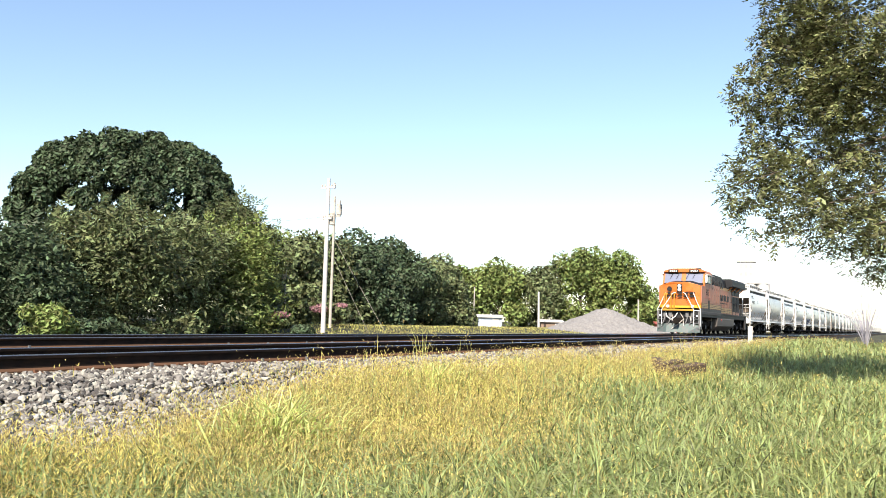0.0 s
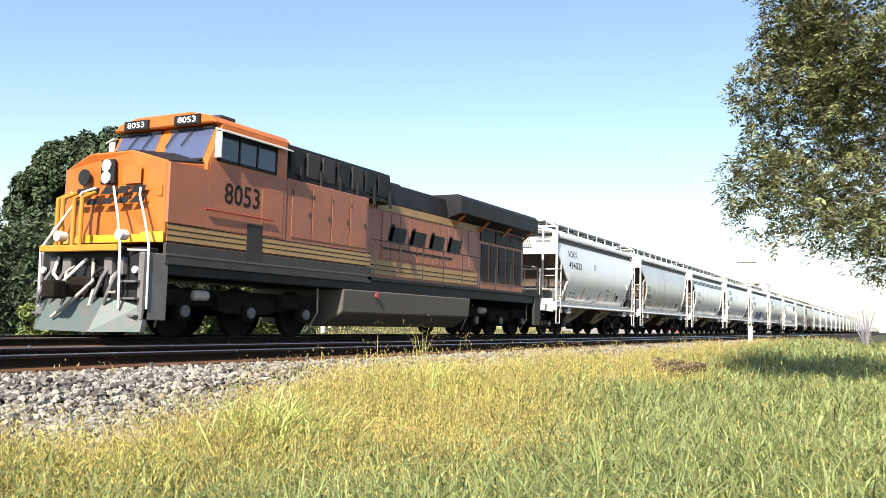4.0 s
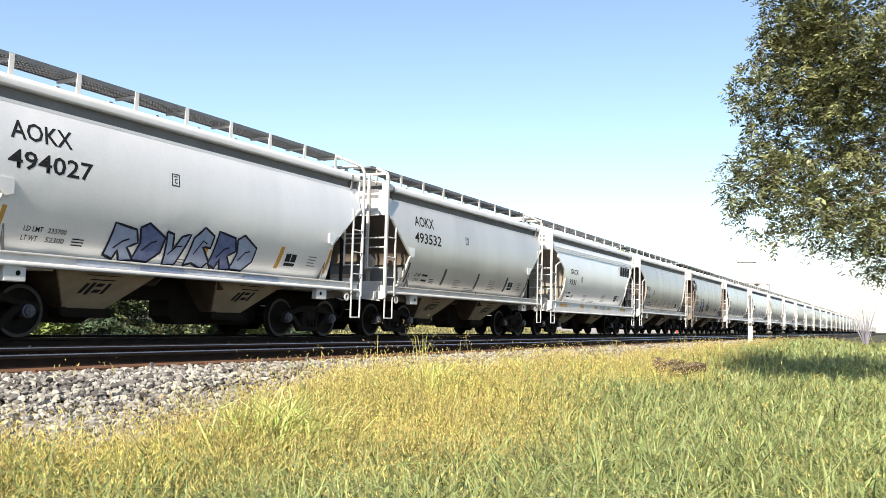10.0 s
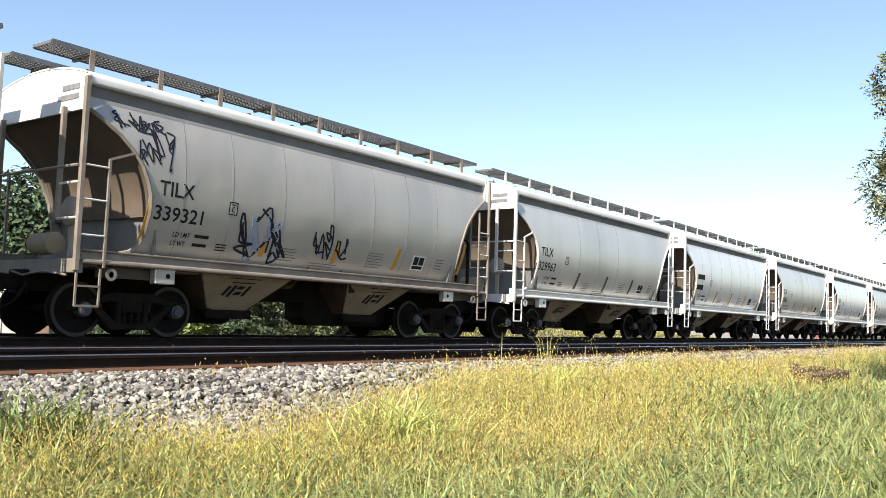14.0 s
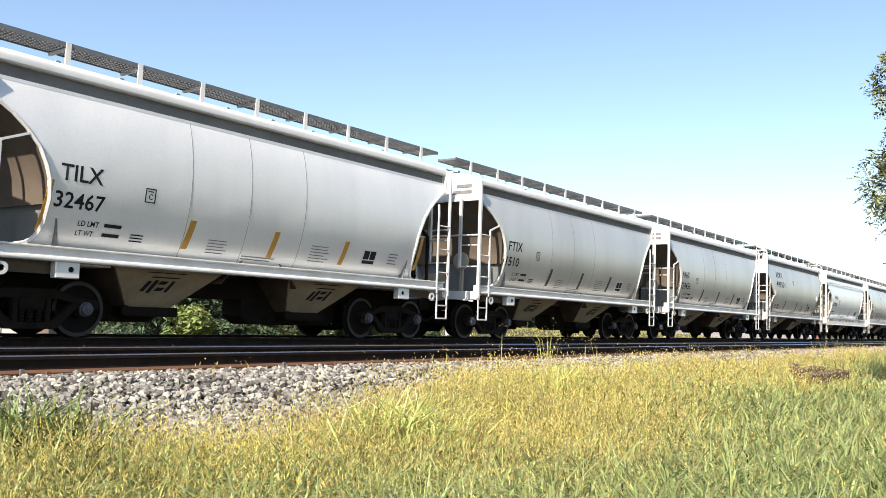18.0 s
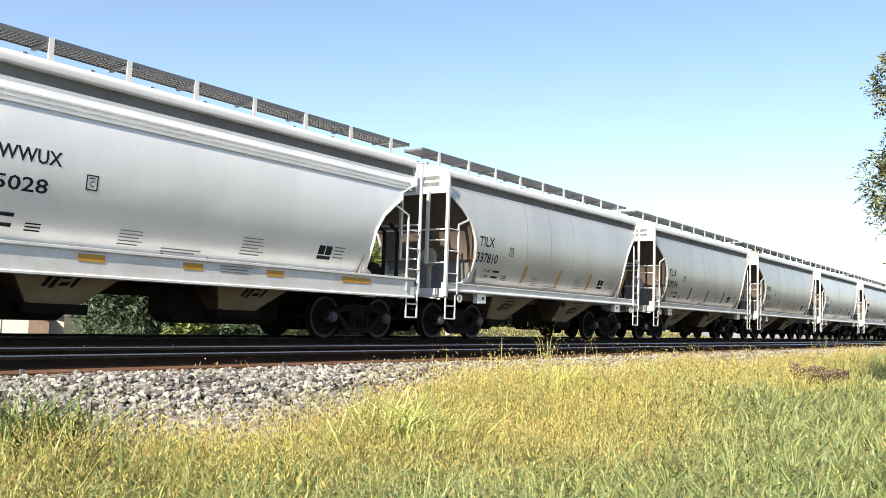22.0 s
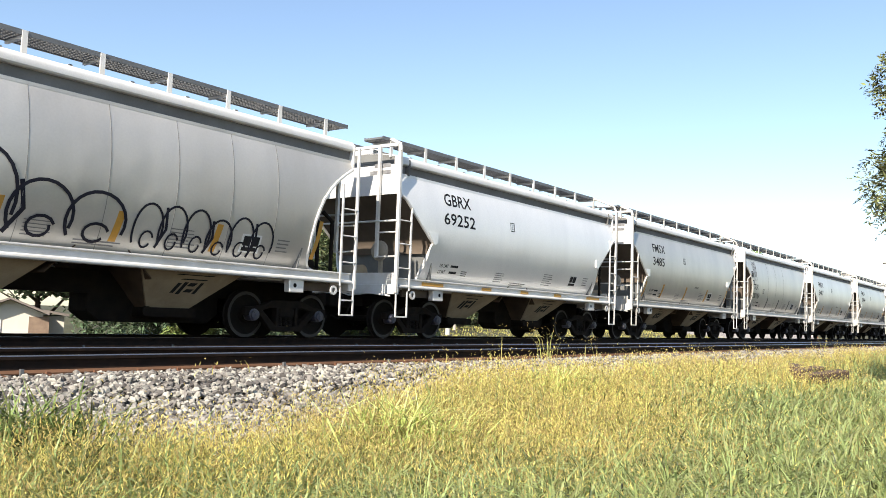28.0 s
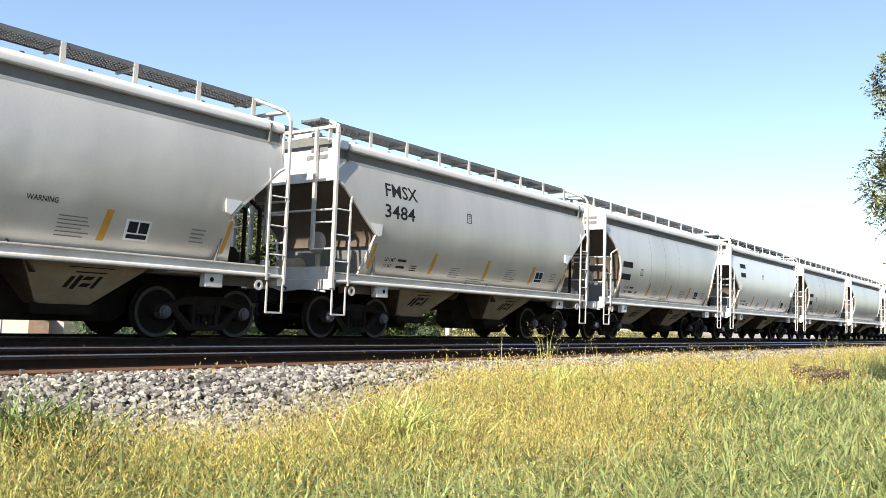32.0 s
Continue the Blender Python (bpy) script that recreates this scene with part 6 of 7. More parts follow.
def overhanging_tree():
    """The tree whose lower boughs hang into the view."""
    x, y = 21.5, -3.68
    z = float(ground_z(x, y)) - 0.1
    t = thing("overhanging_tree", "feathery olive-green tree with drooping boughs", "tree", at=pose(x, y, z))
    r = random.Random(5)
    m = limbs(r, 2.6, 12.0, 6.0, 0.32, 12)
    tips = [(-2.6, 6.7, 4.2), (-2.2, 6.3, 6.2), (-2.4, 6.0, 7.6), (-2.8, 5.4, 3.6), (-2.0, 5.0, 5.2), (-2.6, 4.4, 3.2), (-2.2, 4.2, 6.8), (-2.4, 3.4, 4.4), (-2.0, 2.6, 5.8), (-2.8, 2.4, 3.4), (-1.0, 5.2, 8.0), (-1.2, 3.2, 8.4)]
    for q in tips:
        q = Vector(q) + Vector((0, 0, 0.35 if q[2] < 4.5 else 0))
        s0 = Vector((0.1, 0.1, 2.8 + r.random() * 3.0))
        midp = s0.lerp(q, 0.55) + Vector((0, 0, 0.8))
        m.tube([s0, midp, q], 0.075, 6, 0.012)
        for k in range(7):
            a = midp.lerp(q, r.random())
            m.tube([a, a + Vector((r.uniform(-0.6, 0.6), r.uniform(-0.4, 0.7), r.uniform(-0.7, 0.5)))], 0.013, 4, 0.004)
    part("trunk", m, BARK, t, smooth=50)
    g = np.random.default_rng(5)
    cs, rs = [], []
    for k in range(420):
        # boughs of the side that faces the line: a full crown with an uneven lower edge
        yy = g.uniform(-6.5, 6.2)
        zz = g.uniform(2.6, 13.0)
        xx = g.uniform(-3.4, 3.4)
        if (yy / 6.9) ** 2 + ((zz - 7.2) / 6.3) ** 2 + (xx / 4.2) ** 2 > 1.0:
            continue
        if zz < 3.7 + 0.5 * math.sin(yy * 1.3) - 0.12 * yy:
            continue
        cs.append((xx, yy, zz))
        rs.append([g.uniform(0.5, 0.9), g.uniform(0.55, 1.0), g.uniform(0.4, 0.75)])
    for q in tips:
        q = (q[0], q[1], q[2] + (0.35 if q[2] < 4.5 else 0))
        cs.append(q)
        rs.append([0.5, 0.62, 0.5])
        cs.append((q[0], q[1] - 0.4, q[2] + 0.3))
        rs.append([0.6, 0.6, 0.5])
    for k in range(46):
        zz = g.uniform(3.9, 9.6)
        cs.append((g.uniform(-2.6, -1.0), g.uniform(4.6, 6.75) - 0.10 * max(0, zz - 6), zz))
        rs.append([g.uniform(0.4, 0.7), g.uniform(0.4, 0.7), g.uniform(0.4, 0.7)])
    for q in ((-2.6, 5.9, 3.5), (-2.5, 3.0, 3.1), (-2.6, 1.6, 2.8), (-2.4, 0.9, 3.0), (-2.5, 5.2, 3.6)):
        cs.append(q)
        rs.append([0.25, 0.28, 0.42])
    v, f = sprig_cloud(cs, np.array(rs) * 0.82, 26000, 0.30, 10, 0.12, 6, 0.36, 0.28, 0.05)
    part("crown", quick_mesh("crown", v, f, LEAF_NEAR), LEAF_NEAR, t)
    return t


overhanging_tree()


# ---------------------------------------------------------------- grass and stones
def fan_points(n, r0, r1, a0, a1, g):
    """Ground points spread evenly over angle and over the logarithm of distance."""
    r = r0 * (r1 / r0) ** g.random(n)
    a = np.radians(a0 + (a1 - a0) * g.random(n))
    return r * np.cos(a), r * np.sin(a), r


def grass_blades(x, y, h, w, g, lean=0.45):
    """Bent tapering blades, three faces each."""
    n = len(x)
    z = ground_z(x, y) - 0.02
    a = g.random(n) * 2 * np.pi
    tilt = lean * (0.2 + g.random(n))
    side = a + np.pi / 2 + g.normal(size=n) * 0.5
    dx, dy = np.cos(a) * tilt * h, np.sin(a) * tilt * h
    sx, sy = np.cos(side) * w / 2, np.sin(side) * w / 2
    p0 = np.stack([x, y, z], -1)
    p1 = p0 + np.stack([dx * 0.3, dy * 0.3, h * 0.58], -1)
    p2 = p0 + np.stack([dx, dy, h * (0.98 - 0.35 * tilt)], -1)
    s = np.stack([sx, sy, np.zeros(n)], -1)
    v = np.stack([p0 - s, p0 + s, p1 + s * 0.8, p1 - s * 0.8, p2], 1).reshape(-1, 3)
    i = np.arange(n) * 5
    f = np.concatenate([np.stack([i, i + 1, i + 2], -1), np.stack([i, i + 2, i + 3], -1), np.stack([i + 3, i + 2, i + 4], -1)])
    return v, f, p2


def seed_heads(tip, length, w, g):
    n = len(tip)
    d = np.stack([g.normal(size=n) * 0.6, g.normal(size=n) * 0.6, 0.1 + g.random(n)], -1)
    d /= np.linalg.norm(d, axis=1)[:, None]
    a = g.random(n) * np.pi
    s = np.stack([np.cos(a), np.sin(a), np.zeros(n)], -1) * w[:, None] / 2
    t = np.stack([-np.sin(a), np.cos(a), np.zeros(n)], -1) * w[:, None] / 2
    m = tip + d * (length * 0.4)[:, None]
    e = tip + d * length[:, None]
    v = np.stack([tip, m - s, m + s, m - t, m + t, e], 1).reshape(-1, 3)
    i = np.arange(n) * 6
    f = np.concatenate([np.stack(q, -1) for q in ((i, i + 1, i + 2), (i + 5, i + 2, i + 1), (i, i + 3, i + 4), (i + 5, i + 4, i + 3))])
    return v, f


def stuff(name, v, f, mat, label, category):
    return tagged(new(name, quick_mesh(name, v, f, mat)), label, category, kind="stuff")


g = np.random.default_rng(21)


def border(x):
    """Where the grass stops at the ballast."""
    return 5.5 + 0.16 * np.sin(x * 0.8) + 0.12 * np.sin(x * 2.1 + 1) + 1.0 * smooth_step(4.4, 8.6, x) + 0.2 * smooth_step(9, 14, x)


def dry_share(x, y):
    """How far the grass has turned to straw: most along the ballast, little near the eye."""
    return smooth_step(-1.0, 1.3, y - (3.35 + 0.06 * (x - 6) + 0.5 * np.sin(x * 0.6)))


x, y, r = fan_points(340000, 3.8, 75, -3, 69, g)
keep = y < border(x) + g.normal(size=len(x)) * 0.12 + (g.random(len(x)) < 0.25) * 1.0 * g.random(len(x))
x, y, r = x[keep], y[keep], r[keep]
tuft = np.sin(x * 17 + 2.1 * np.sin(y * 13)) * np.sin(y * 19 + 1.7 * np.sin(x * 11)) + 0.6 * np.sin(x * 5.3 + y * 3.1) * np.sin(y * 6.1 - x * 2.2)
keep = g.random(len(x)) < np.clip(0.62 + 0.75 * tuft, 0.10, 1.0)
x, y, r, tuft = x[keep], y[keep], r[keep], tuft[keep]
dry = 0.78 * dry_share(x, y) * (0.6 + 0.4 * smooth_step(2.5, 6.5, x)) + 0.06 > g.random(len(x))
thin = smooth_step(0, 0.9, border(x) - y)
h = (0.17 + 0.26 * g.random(len(x)) + 0.22 * g.random(len(x)) ** 6) * (0.45 + 0.55 * thin) * (1 + 0.25 * np.clip(tuft, -1, 1))
w = 0.0062 + 0.0007 * r
v, f, tip = grass_blades(x[~dry], y[~dry], h[~dry] * 1.05, w[~dry] * 1.7, g, 1.12)
stuff("green_grass", v, f, GRASS_GREEN, "long bright green grass bending over", "grass")
v, f, tip = grass_blades(x[dry], y[dry], h[dry] * 1.08, w[dry] * 0.6, g, 0.7)
stuff("dry_grass", v, f, GRASS_DRY, "straw-yellow grass along the ballast", "grass")
pick = g.random(len(tip)) < 0.75
rt = np.hypot(tip[pick][:, 0], tip[pick][:, 1])
many = np.repeat(tip[pick], 5, 0) + g.normal(size=(5 * pick.sum(), 3)) * np.array([0.06, 0.06, 0.075])
rt = np.repeat(rt, 5)
v, f = seed_heads(many, 0.016 + 0.026 * g.random(len(many)) + 0.0008 * rt, 0.0042 + 0.0006 * rt, g)
stuff("seed_heads", v, f, SEED, "tan seed heads over dry grass", "grass")

# straw strip beyond the tracks
n = 16000
x, y = 42 + 95 * g.random(n) ** 1.3, 19.5 + 22 * g.random(n)
v, f, tip = grass_blades(x, y, 0.09 + 0.13 * g.random(n), np.full(n, 0.06), g, 0.9)
stuff("far_dry_grass", v, f, GRASS_DRY, "low straw-coloured grass beyond the tracks", "grass")

# long dark blades that arch over the lawn
n = 260
x, y, r = fan_points(n, 4.2, 14, 0, 40, g)
keep = y < border(x) - 1.6
v, f, tip = grass_blades(x[keep], y[keep], 0.42 + 0.34 * g.random(keep.sum()), np.full(keep.sum(), 0.014), g, 1.15)
stuff("arching_grass", v, f, LEAF_MID, "long dark green blades arching over the grass", "grass")

# tall tufts
for k, (tx, ty, n, hh, lab) in enumerate(((5.69, 4.50, 360, 0.8, "bright green tuft of long blades"), (10.28, 5.50, 300, 0.62, "bright green tuft of long blades"), (3.0, 5.5, 330, 0.72, "dark green tuft of long blades"), (8.11, 1.65, 50, 0.42, "coarse green tuft of grass blades"), (15.0, 6.4, 60, 0.45, "pale green tuft of grass blades"))):
    px_, py_ = tx + g.normal(size=n) * 0.26, ty + g.normal(size=n) * 0.2
    v, f, tip = grass_blades(px_, py_, hh * (0.5 + 0.5 * g.random(n)), np.full(n, 0.02), g, 0.95)
    tagged(new("grass_tuft", quick_mesh("grass_tuft", v, f, (TUFT_GREEN, TUFT_GREEN, LEAF_LIGHT, LEAF_MID, TUFT_GREEN)[k])), lab, "grass tuft", "grass tufts")

# ballast stones
ICO = np.array([(0, 0, 1), (0.894, 0, 0.447), (0.276, 0.851, 0.447), (-0.724, 0.526, 0.447), (-0.724, -0.526, 0.447), (0.276, -0.851, 0.447),
                (0.724, 0.526, -0.447), (-0.276, 0.851, -0.447), (-0.894, 0, -0.447), (-0.276, -0.851, -0.447), (0.724, -0.526, -0.447), (0, 0, -1)])
ICF = np.array([(0, 1, 2), (0, 2, 3), (0, 3, 4), (0, 4, 5), (0, 5, 1), (1, 6, 2), (2, 7, 3), (3, 8, 4), (4, 9, 5), (5, 10, 1),
                (6, 7, 2), (7, 8, 3), (8, 9, 4), (9, 10, 5), (10, 6, 1), (11, 7, 6), (11, 8, 7), (11, 9, 8), (11, 10, 9), (11, 6, 10)])


def stones(x, y, lift, size, g):
    n = len(x)
    v = ICO[None] * (1 + 0.28 * g.normal(size=(n, 12, 1)))
    v = v * (size[:, None, None] * (0.65 + 0.6 * g.random((n, 1, 3)))) * np.array([1.15, 1.0, 0.8])
    a, b = g.random(n) * 6.28, g.random(n) * 6.28
    ca, sa, cb, sb = np.cos(a)[:, None], np.sin(a)[:, None], np.cos(b)[:, None], np.sin(b)[:, None]
    X, Y, Z = v[..., 0], v[..., 1], v[..., 2]
    Y, Z = Y * cb - Z * sb, Y * sb + Z * cb
    X, Y = X * ca - Y * sa, X * sa + Y * ca
    v = np.stack([X + x[:, None], Y + y[:, None], Z + (ground_z(x, y) + lift)[:, None]], -1).reshape(-1, 3)
    f = (ICF[None] + (np.arange(n) * 12)[:, None, None]).reshape(-1, 3)
    return v, f


x, y, r = fan_points(175000, 5.5, 60, 5, 72, g)
near = (y > border(x) - 0.5) & (y < 8.28)
mid = (y > 8.6) & (y < 12.9) & (np.abs(y - 9.15 - 0.754) > 0.12)
keep = near | (mid & (g.random(len(x)) < 0.12))
x, y, r = x[keep], y[keep], r[keep]
v, f = stones(x, y, 0.004 + 0.045 * g.random(len(x)) ** 1.5, 0.0195 + 0.018 * g.random(len(x)) ** 2 + 0.0006 * r, g)
stuff("ballast_stones", v, f, STONE, "crushed pale grey ballast stones", "gravel")


# ---------------------------------------------------------------- things beside the line
def utility_pole(x, y, top, r, mat, label, lean=0.0, arms=(), drum=None):
    z = float(ground_z(x, y)) - 0.3
    p = thing("utility_pole", label, "utility pole", "utility poles", at=pose(x, y, z, 0, lean, 0))
    h = top - z
    part("shaft", Mesh().tube([(0, 0, 0), (0, 0, h * 0.5), (0, 0, h)], r, 12, r * 0.7), mat, p, smooth=50)
    for a, w in arms:
        part("crossarm", Mesh().box(-0.06, 0.06, -w, w, h - a - 0.06, h - a + 0.06), mat, p)
        for s in (-1, -0.5, 0.5, 1):
            part("insulator", Mesh().lathe((0, s * w * 0.92, h - a + 0.06), (0, 0, 1), [(0, 0.03), (0.06, 0.06), (0.12, 0.05), (0.16, 0.02)], 8), POLE_GREY, p)
    if drum:
        part("transformer", Mesh().lathe((0.28, -0.2, h - drum - 0.4), (0, 0, 1), [(0, 0.16), (0.03, 0.2), (0.75, 0.2), (0.8, 0.12)], 14), POLE_GREY, p, smooth=40)
        part("cutout", Mesh().box(-0.05, 0.05, -0.5, -0.42, h - 0.7, h - 0.3), POLE_GREY, p)
    return p


utility_pole(44.5, 32.35, 9.35, 0.16, POLE_PALE, "tall pale utility pole with small fittings", arms=((0.6, 0.55), (2.6, 0.35)), drum=2.6)
utility_pole(48.8, 34.9, 8.9, 0.11, POLE_GREY, "weathered grey utility pole with a crossarm", arms=((1.4, 0.5),), drum=0.9)
utility_pole(46.9, 37.4, 3.6, 0.06, POLE_GREY, "thin grey service pole with a bracket", arms=((0.5, 0.3),))
utility_pole(97.6, 50.7, 3.6, 0.13, POLE_GREY, "short grey utility pole before trees")
utility_pole(100.6, 49.2, 4.9, 0.10, POLE_GREY, "thin grey utility pole before trees")
utility_pole(104.0, 41.5, 4.5, 0.16, POLE_PALE, "pale leaning utility pole", lean=-2.5)
utility_pole(108.0, 29.6, 3.8, 0.14, POLE_GREY, "weathered utility pole by the gravel heap")


def wire(name, a, b, sag, label):
    a, b = Vector(a), Vector(b)
    pts = [a.lerp(b, i / 10) - Vector((0, 0, sag * 4 * (i / 10) * (1 - i / 10))) for i in range(11)]
    return tagged(part(name, Mesh().tube(pts, 0.011, 4), POLE_GREY, None), label, "wire")


wire("guy_wire", (44.5, 32.35, 5.2), (47.2, 30.6, -0.6), 0.0, "pale steel guy wire of the pole")
wire("guy_wire", (48.8, 34.9, 6.0), (49.8, 30.9, -0.6), 0.05, "pale steel guy wire of the pole")
wire("service_wire", (44.5, 32.35, 6.9), (30.0, 48.0, 5.5), 0.6, "thin service wire between poles")

# gravel heap
def gravel_heap():
    g2 = np.random.default_rng(3)
    n = 46
    xs, ys = np.meshgrid(np.linspace(-9, 9, n), np.linspace(-9, 9, n))
    d1 = np.hypot(xs * 0.9, ys * 0.75)
    z = np.maximum(0, 3.15 - 0.52 * d1)
    d2 = np.hypot(xs - 1.0, (ys - 4.4) * 0.8)
    z = np.maximum(z, 1.5 - 0.42 * d2)
    d3 = np.hypot(xs + 1.0, (ys + 4.6) * 0.8)
    z = np.maximum(z, 1.5 - 0.35 * d3)
    z = np.where(z > 0, z + 0.06 * g2.normal(size=z.shape), -0.3)
    v = np.stack([xs, ys, z], -1).reshape(-1, 3)
    i = (np.arange(n - 1)[:, None] * n + np.arange(n - 1)[None, :]).ravel()
    f = np.stack([i, i + 1, i + n + 1, i + n], -1)
    ob = tagged(new("gravel_heap", quick_mesh("gravel_heap", v, f, PILE_GRAVEL, False)), "conical heap of grey crushed gravel", "gravel heap", kind="stuff")
    ob.matrix_basis = pose(95.4, 30.0, -0.66)


gravel_heap()


def small_shed(x, y, w, d, h, wall, roof, rz, label):
    s = thing("shed", label, "shed", at=pose(x, y, float(ground_z(x, y)) - 0.02, 0, 0, rz))
    for i in range(int(w / 0.4)):
        part("wall_panel", Mesh().box(-w / 2 + i * 0.4 + 0.01, -w / 2 + i * 0.4 + 0.39, -d / 2, -d / 2 + 0.05, 0, h), wall, s)
    part("wall", Mesh().box(-w / 2, w / 2, -d / 2 + 0.05, d / 2, 0, h), wall, s)
    part("roof", Mesh().hexa([(-w / 2 - 0.2, -d / 2 - 0.3, h), (w / 2 + 0.2, -d / 2 - 0.3, h), (w / 2 + 0.2, d / 2 + 0.2, h + 0.3), (-w / 2 - 0.2, d / 2 + 0.2, h + 0.3)], [(-w / 2 - 0.2, -d / 2 - 0.3, h + 0.08), (w / 2 + 0.2, -d / 2 - 0.3, h + 0.08), (w / 2 + 0.2, d / 2 + 0.2, h + 0.38), (-w / 2 - 0.2, d / 2 + 0.2, h + 0.38)]), roof, s)
    part("door", Mesh().box(w / 2 - 1.1, w / 2 - 0.3, -d / 2 - 0.03, -d / 2, 0, h * 0.85), POLE_PALE, s)
    return s


small_shed(95.0, 44.3, 2.8, 2.2, 1.15, SHED_METAL, POLE_PALE, -62, "small blue-grey metal shed in dry grass")
small_shed(110.0, 42.1, 3.0, 2.3, 0.8, POLE_BROWN, POLE_PALE, -62, "low dark shed with a pale roof")
small_shed(118.0, 28.5, 2.8, 3.0, 1.3, RED_PAINT, RED_PAINT, -70, "small red shed beside the gravel heap")


def house():
    """A low house beyond the line, down the bank; its gable looks at the tracks."""
    hs = thing("house", "cream house with a weathered grey-brown gable roof", "house", at=pose(20.82, 41.02, -2.10, 0, 0, 63.1))
    h, e, w = 2.93, 2.18, 1.72
    part("wall", Mesh().box(0, 9, -w + 0.25, w - 0.25, 0, e), WALL_CREAM, hs)
    part("gable", Mesh().cross([(-w + 0.25, e), (w - 0.25, e), (0, h - 0.12)], 0, 0.12), WALL_CREAM, hs)
    for s in (-1, 1):
        part("roof", Mesh().hexa([(-0.5, s * w, e - 0.06), (9.4, s * w, e - 0.06), (9.4, 0, h - 0.1), (-0.5, 0, h - 0.1)], [(-0.5, s * w, e + 0.06), (9.4, s * w, e + 0.06), (9.4, 0, h), (-0.5, 0, h)]), ROOF_GREY, hs, "weathered shingle roof slope")
    part("side_wing", Mesh().box(1.2, 7, -2.48, -w + 0.25, 0, e - 0.1), WALL_CREAM, hs)
    part("wing_roof", Mesh().hexa([(0.9, -2.68, e - 0.12), (7.3, -2.68, e - 0.12), (7.3, -w + 0.2, e + 0.1), (0.9, -w + 0.2, e + 0.1)], [(0.9, -2.68, e), (7.3, -2.68, e), (7.3, -w + 0.2, e + 0.2), (0.9, -w + 0.2, e + 0.2)]), ROOF_GREY, hs)
    part("door", Mesh().box(-0.04, 0.0, -1.75, -0.85, 0, e - 0.15), POLE_BROWN, hs)
    for y in (0.9,):
        q = part("window", Mesh().box(-0.03, 0.0, y - 0.5, y + 0.5, 0.9, 1.8), GLASS, hs)
        for y0, y1, z0, z1 in ((-0.56, -0.5, 0.84, 1.86), (0.5, 0.56, 0.84, 1.86), (-0.5, 0.5, 0.84, 0.9), (-0.5, 0.5, 1.8, 1.86)):
            part("window_frame", Mesh().box(-0.05, 0.0, y + y0, y + y1, z0, z1), MARK_WHITE, q)
    return hs


house()


def elevator():
    e = thing("grain_elevator", "pale concrete grain elevator with a headhouse", "grain elevator", at=pose(395.0, 60.0, float(ground_z(395, 60)), 0, 0, 8))
    for i in range(3):
        part("silo", Mesh().lathe((0, -6.5 + i * 5.2, 0), (0, 0, 1), [(0, 2.9), (20.8, 2.9)], 24), CONCRETE, e, smooth=40)
    part("gallery", Mesh().box(-3.0, 3.0, -8.6, 6.6, 20.8, 22.2), CONCRETE, e)
    part("headhouse", Mesh().box(-2.2, 2.2, -2.6, 3.4, 22.2, 30.2), CONCRETE, e)
    part("headhouse_roof", Mesh().box(-2.6, 2.6, -3.6, 4.4, 30.2, 30.8), POLE_GREY, e)
    for i in range(3):
        for z in (24.2, 27.6):
            part("window", Mesh().box(-2.25, -2.2, -1.9 + i * 1.9, -0.9 + i * 1.9, z, z + 1.6), POLE_GREY, e)
    part("mast", Mesh().tube([(0, 2, 30.8), (0, 2, 33)], 0.12, 6), POLE_GREY, e)


elevator()

# white marker post in the verge
mp = thing("marker_post", "weathered white trackside marker post", "marker post", at=pose(45.5, 6.77, float(ground_z(45.5, 6.77)) - 0.1, 0, 0, 5))
part("post", Mesh().box(-0.06, 0.06, -0.11, 0.11, 0, 1.02), POLE_PALE, mp, bevel=0.02)
part("cap", Mesh().box(-0.07, 0.07, -0.12, 0.12, 1.02, 1.06), POLE_PALE, mp, bevel=0.01)

# discarded timbers in the grass
for x, y, rz, ln in ((19.2, 4.25, -18, 1.5), (19.9, 4.75, -8, 1.3), (20.3, 5.1, 14, 0.9)):
    z = float(ground_z(x, y))
    t = Mesh().box(-ln / 2, ln / 2, -0.13, 0.13, 0, 0.2).make("discarded_tie", bevel=0.02)
    t.materials.append(OLD_TIMBER)
    ob = tagged(new("discarded_tie", t), "rust-brown discarded timber lying in the grass", "timber", "discarded timbers")
    ob.matrix_basis = pose(x, y, z + 0.20, 4, -3, rz)

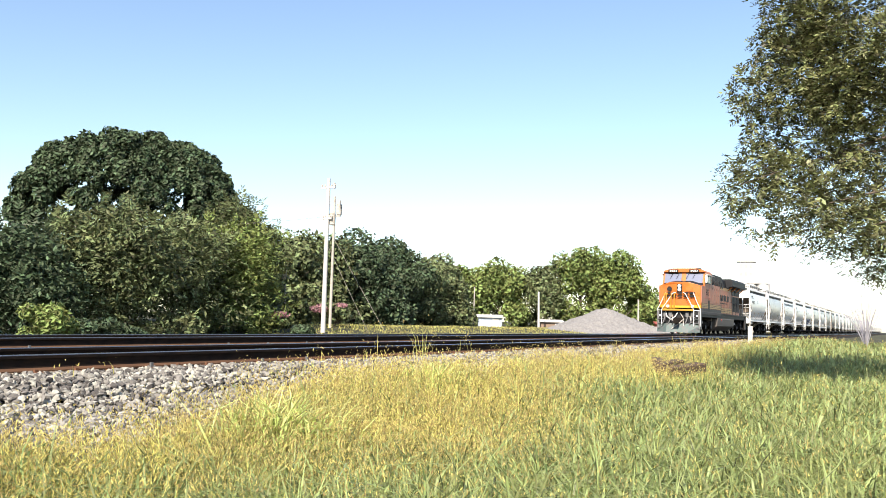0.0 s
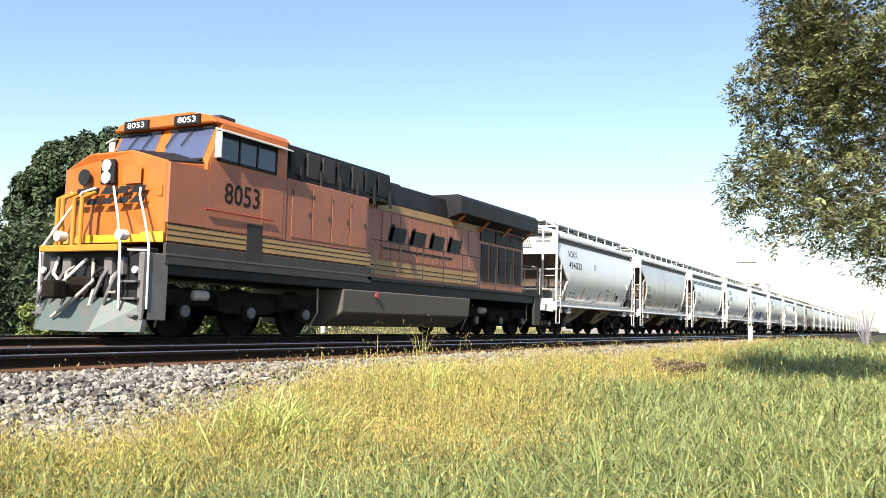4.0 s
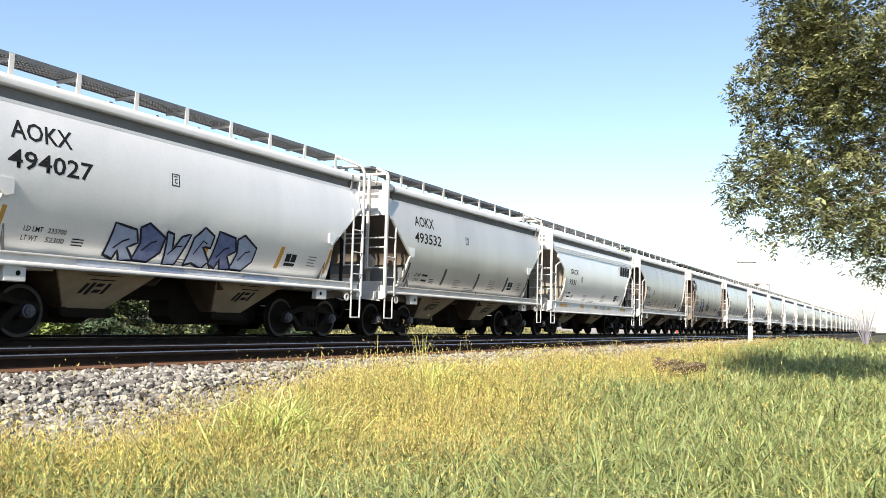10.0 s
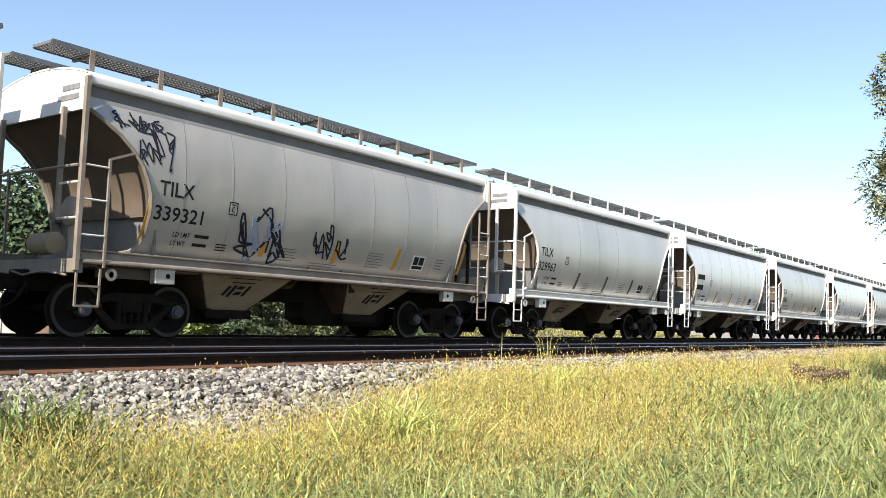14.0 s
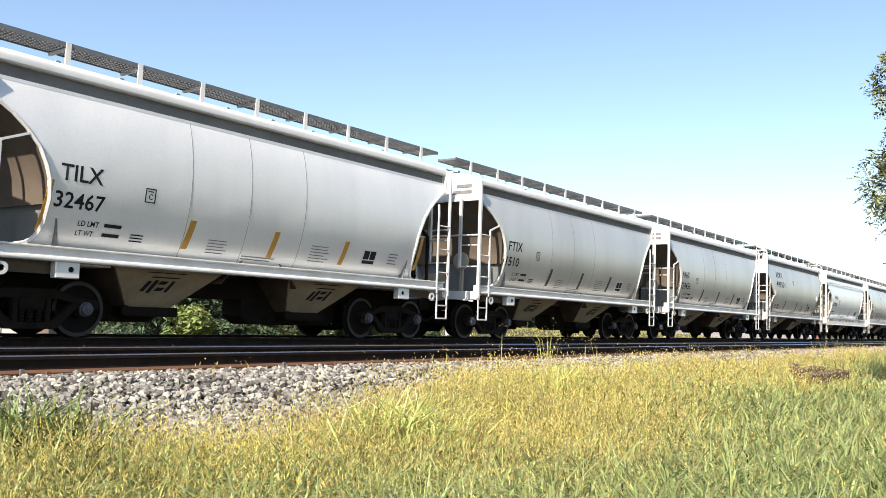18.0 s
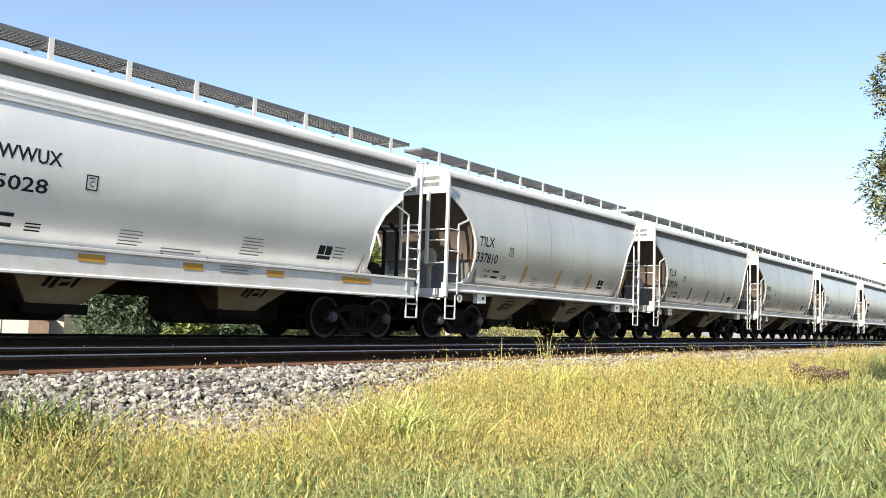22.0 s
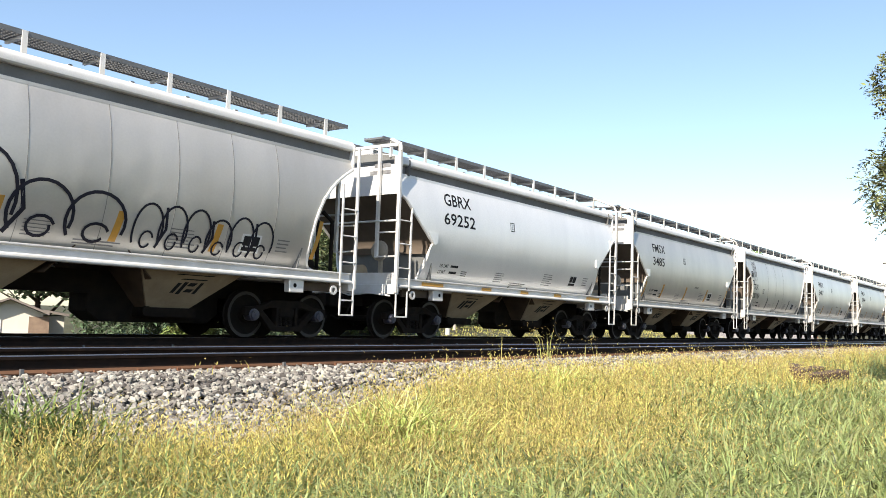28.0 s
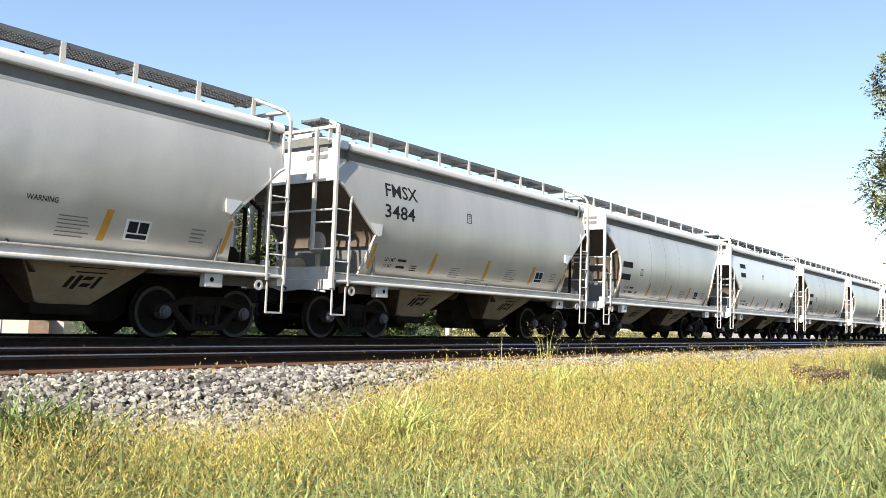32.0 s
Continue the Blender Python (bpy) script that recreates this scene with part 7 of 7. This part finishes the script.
# dry weeds standing on the ballast beside the rail
wg = np.random.default_rng(44)
for k, (x, y, n, h) in enumerate(((13.8, 7.8, 15, 0.72), (12.2, 7.8, 3, 0.62), (15.6, 7.75, 5, 0.5), (24.5, 7.5, 6, 0.42), (10.6, 7.75, 2, 0.35), (5.9, 7.6, 3, 0.22), (33.0, 7.4, 9, 0.45))):
    px_, py_ = x + wg.normal(size=n) * 0.28, y + wg.normal(size=n) * 0.08
    v, f, tip = grass_blades(px_, py_, h * (0.5 + 0.6 * wg.random(n)), np.full(n, 0.012), wg, 0.5)
    wd = thing("dry_weed", "dry tan weed on the ballast shoulder", "weed", "dry weeds by the rail")
    part("stalks", quick_mesh("stalks", v, f, GRASS_DRY), GRASS_DRY, wd)
    sv, sf = seed_heads(np.repeat(tip, 5, 0) + wg.normal(size=(n * 5, 3)) * 0.06, np.full(n * 5, 0.045), np.full(n * 5, 0.012), wg)
    part("seed_heads", quick_mesh("seed_heads", sv, sf, SEED), SEED, wd, kind="stuff")


# ---------------------------------------------------------------- motion of the train
def front(t):
    """Place along the track of the first car's front post."""
    gain = float(np.interp(t, (14.0, 15.0, 16.0, 17.0, 18.0, 18.5, 19.0, 20.0), (0.0, 0.30, 0.62, 0.93, 0.98, 1.2, 1.40, 1.38)))
    lag = float(np.interp(t, (7.0, 9.0, 9.5, 10.0, 11.0, 11.5, 12.0, 14.0, 17.0, 18.0, 19.0, 20.0, 21.0, 23.0, 24.0, 25.0, 25.5, 26.5, 28.0, 30.0, 32.0),
                          (0.0, 0.15, -0.1, -0.32, -0.36, -0.12, 0.18, 0.2, 0.2, 0.24, 0.07, -0.08, 0.06, 0.2, 0.36, -0.42, -0.42, 0.0, 0.33, 0.12, 0.06)))
    return 83.022 - 12.4157 * t - 0.0255676 * t * t + 0.00027872 * t ** 3 - gain + lag


def motions():
    times = [0.5 * i for i in range(65)]
    for k, c in enumerate(cars):
        walk(c, [(t, pose(front(t) + sum(PITCHES[:k]) - (0.3 if KINDS[k] == "deep" else 0), CENTRE, 0)) for t in times])
    walk(loco, [(t, pose(front(t) - 21.8, CENTRE, 0)) for t in times])
    # the wheels roll; wheels of one size and place in their truck turn alike
    turned = {}
    for c in [*cars, loco]:
        for o in c.children_recursive:
            if o.name.split(".")[0] != "wheelset":
                continue
            key = (round(o.location.x, 3), round(o.location.z, 3))
            if key not in turned:
                x, z = key
                rows = [(i / 30, pose(x, 0, z, 0, math.degrees((front(i / 30) - front(0)) / z) % 360, 0)) for i in range(961)]
                walk(o, rows)
                turned[key] = o.animation_data
            else:
                o.rotation_mode = "QUATERNION"
                o.animation_data_create()
                o.animation_data.action = turned[key].action
                o.animation_data.action_slot = turned[key].action_slot


motions()
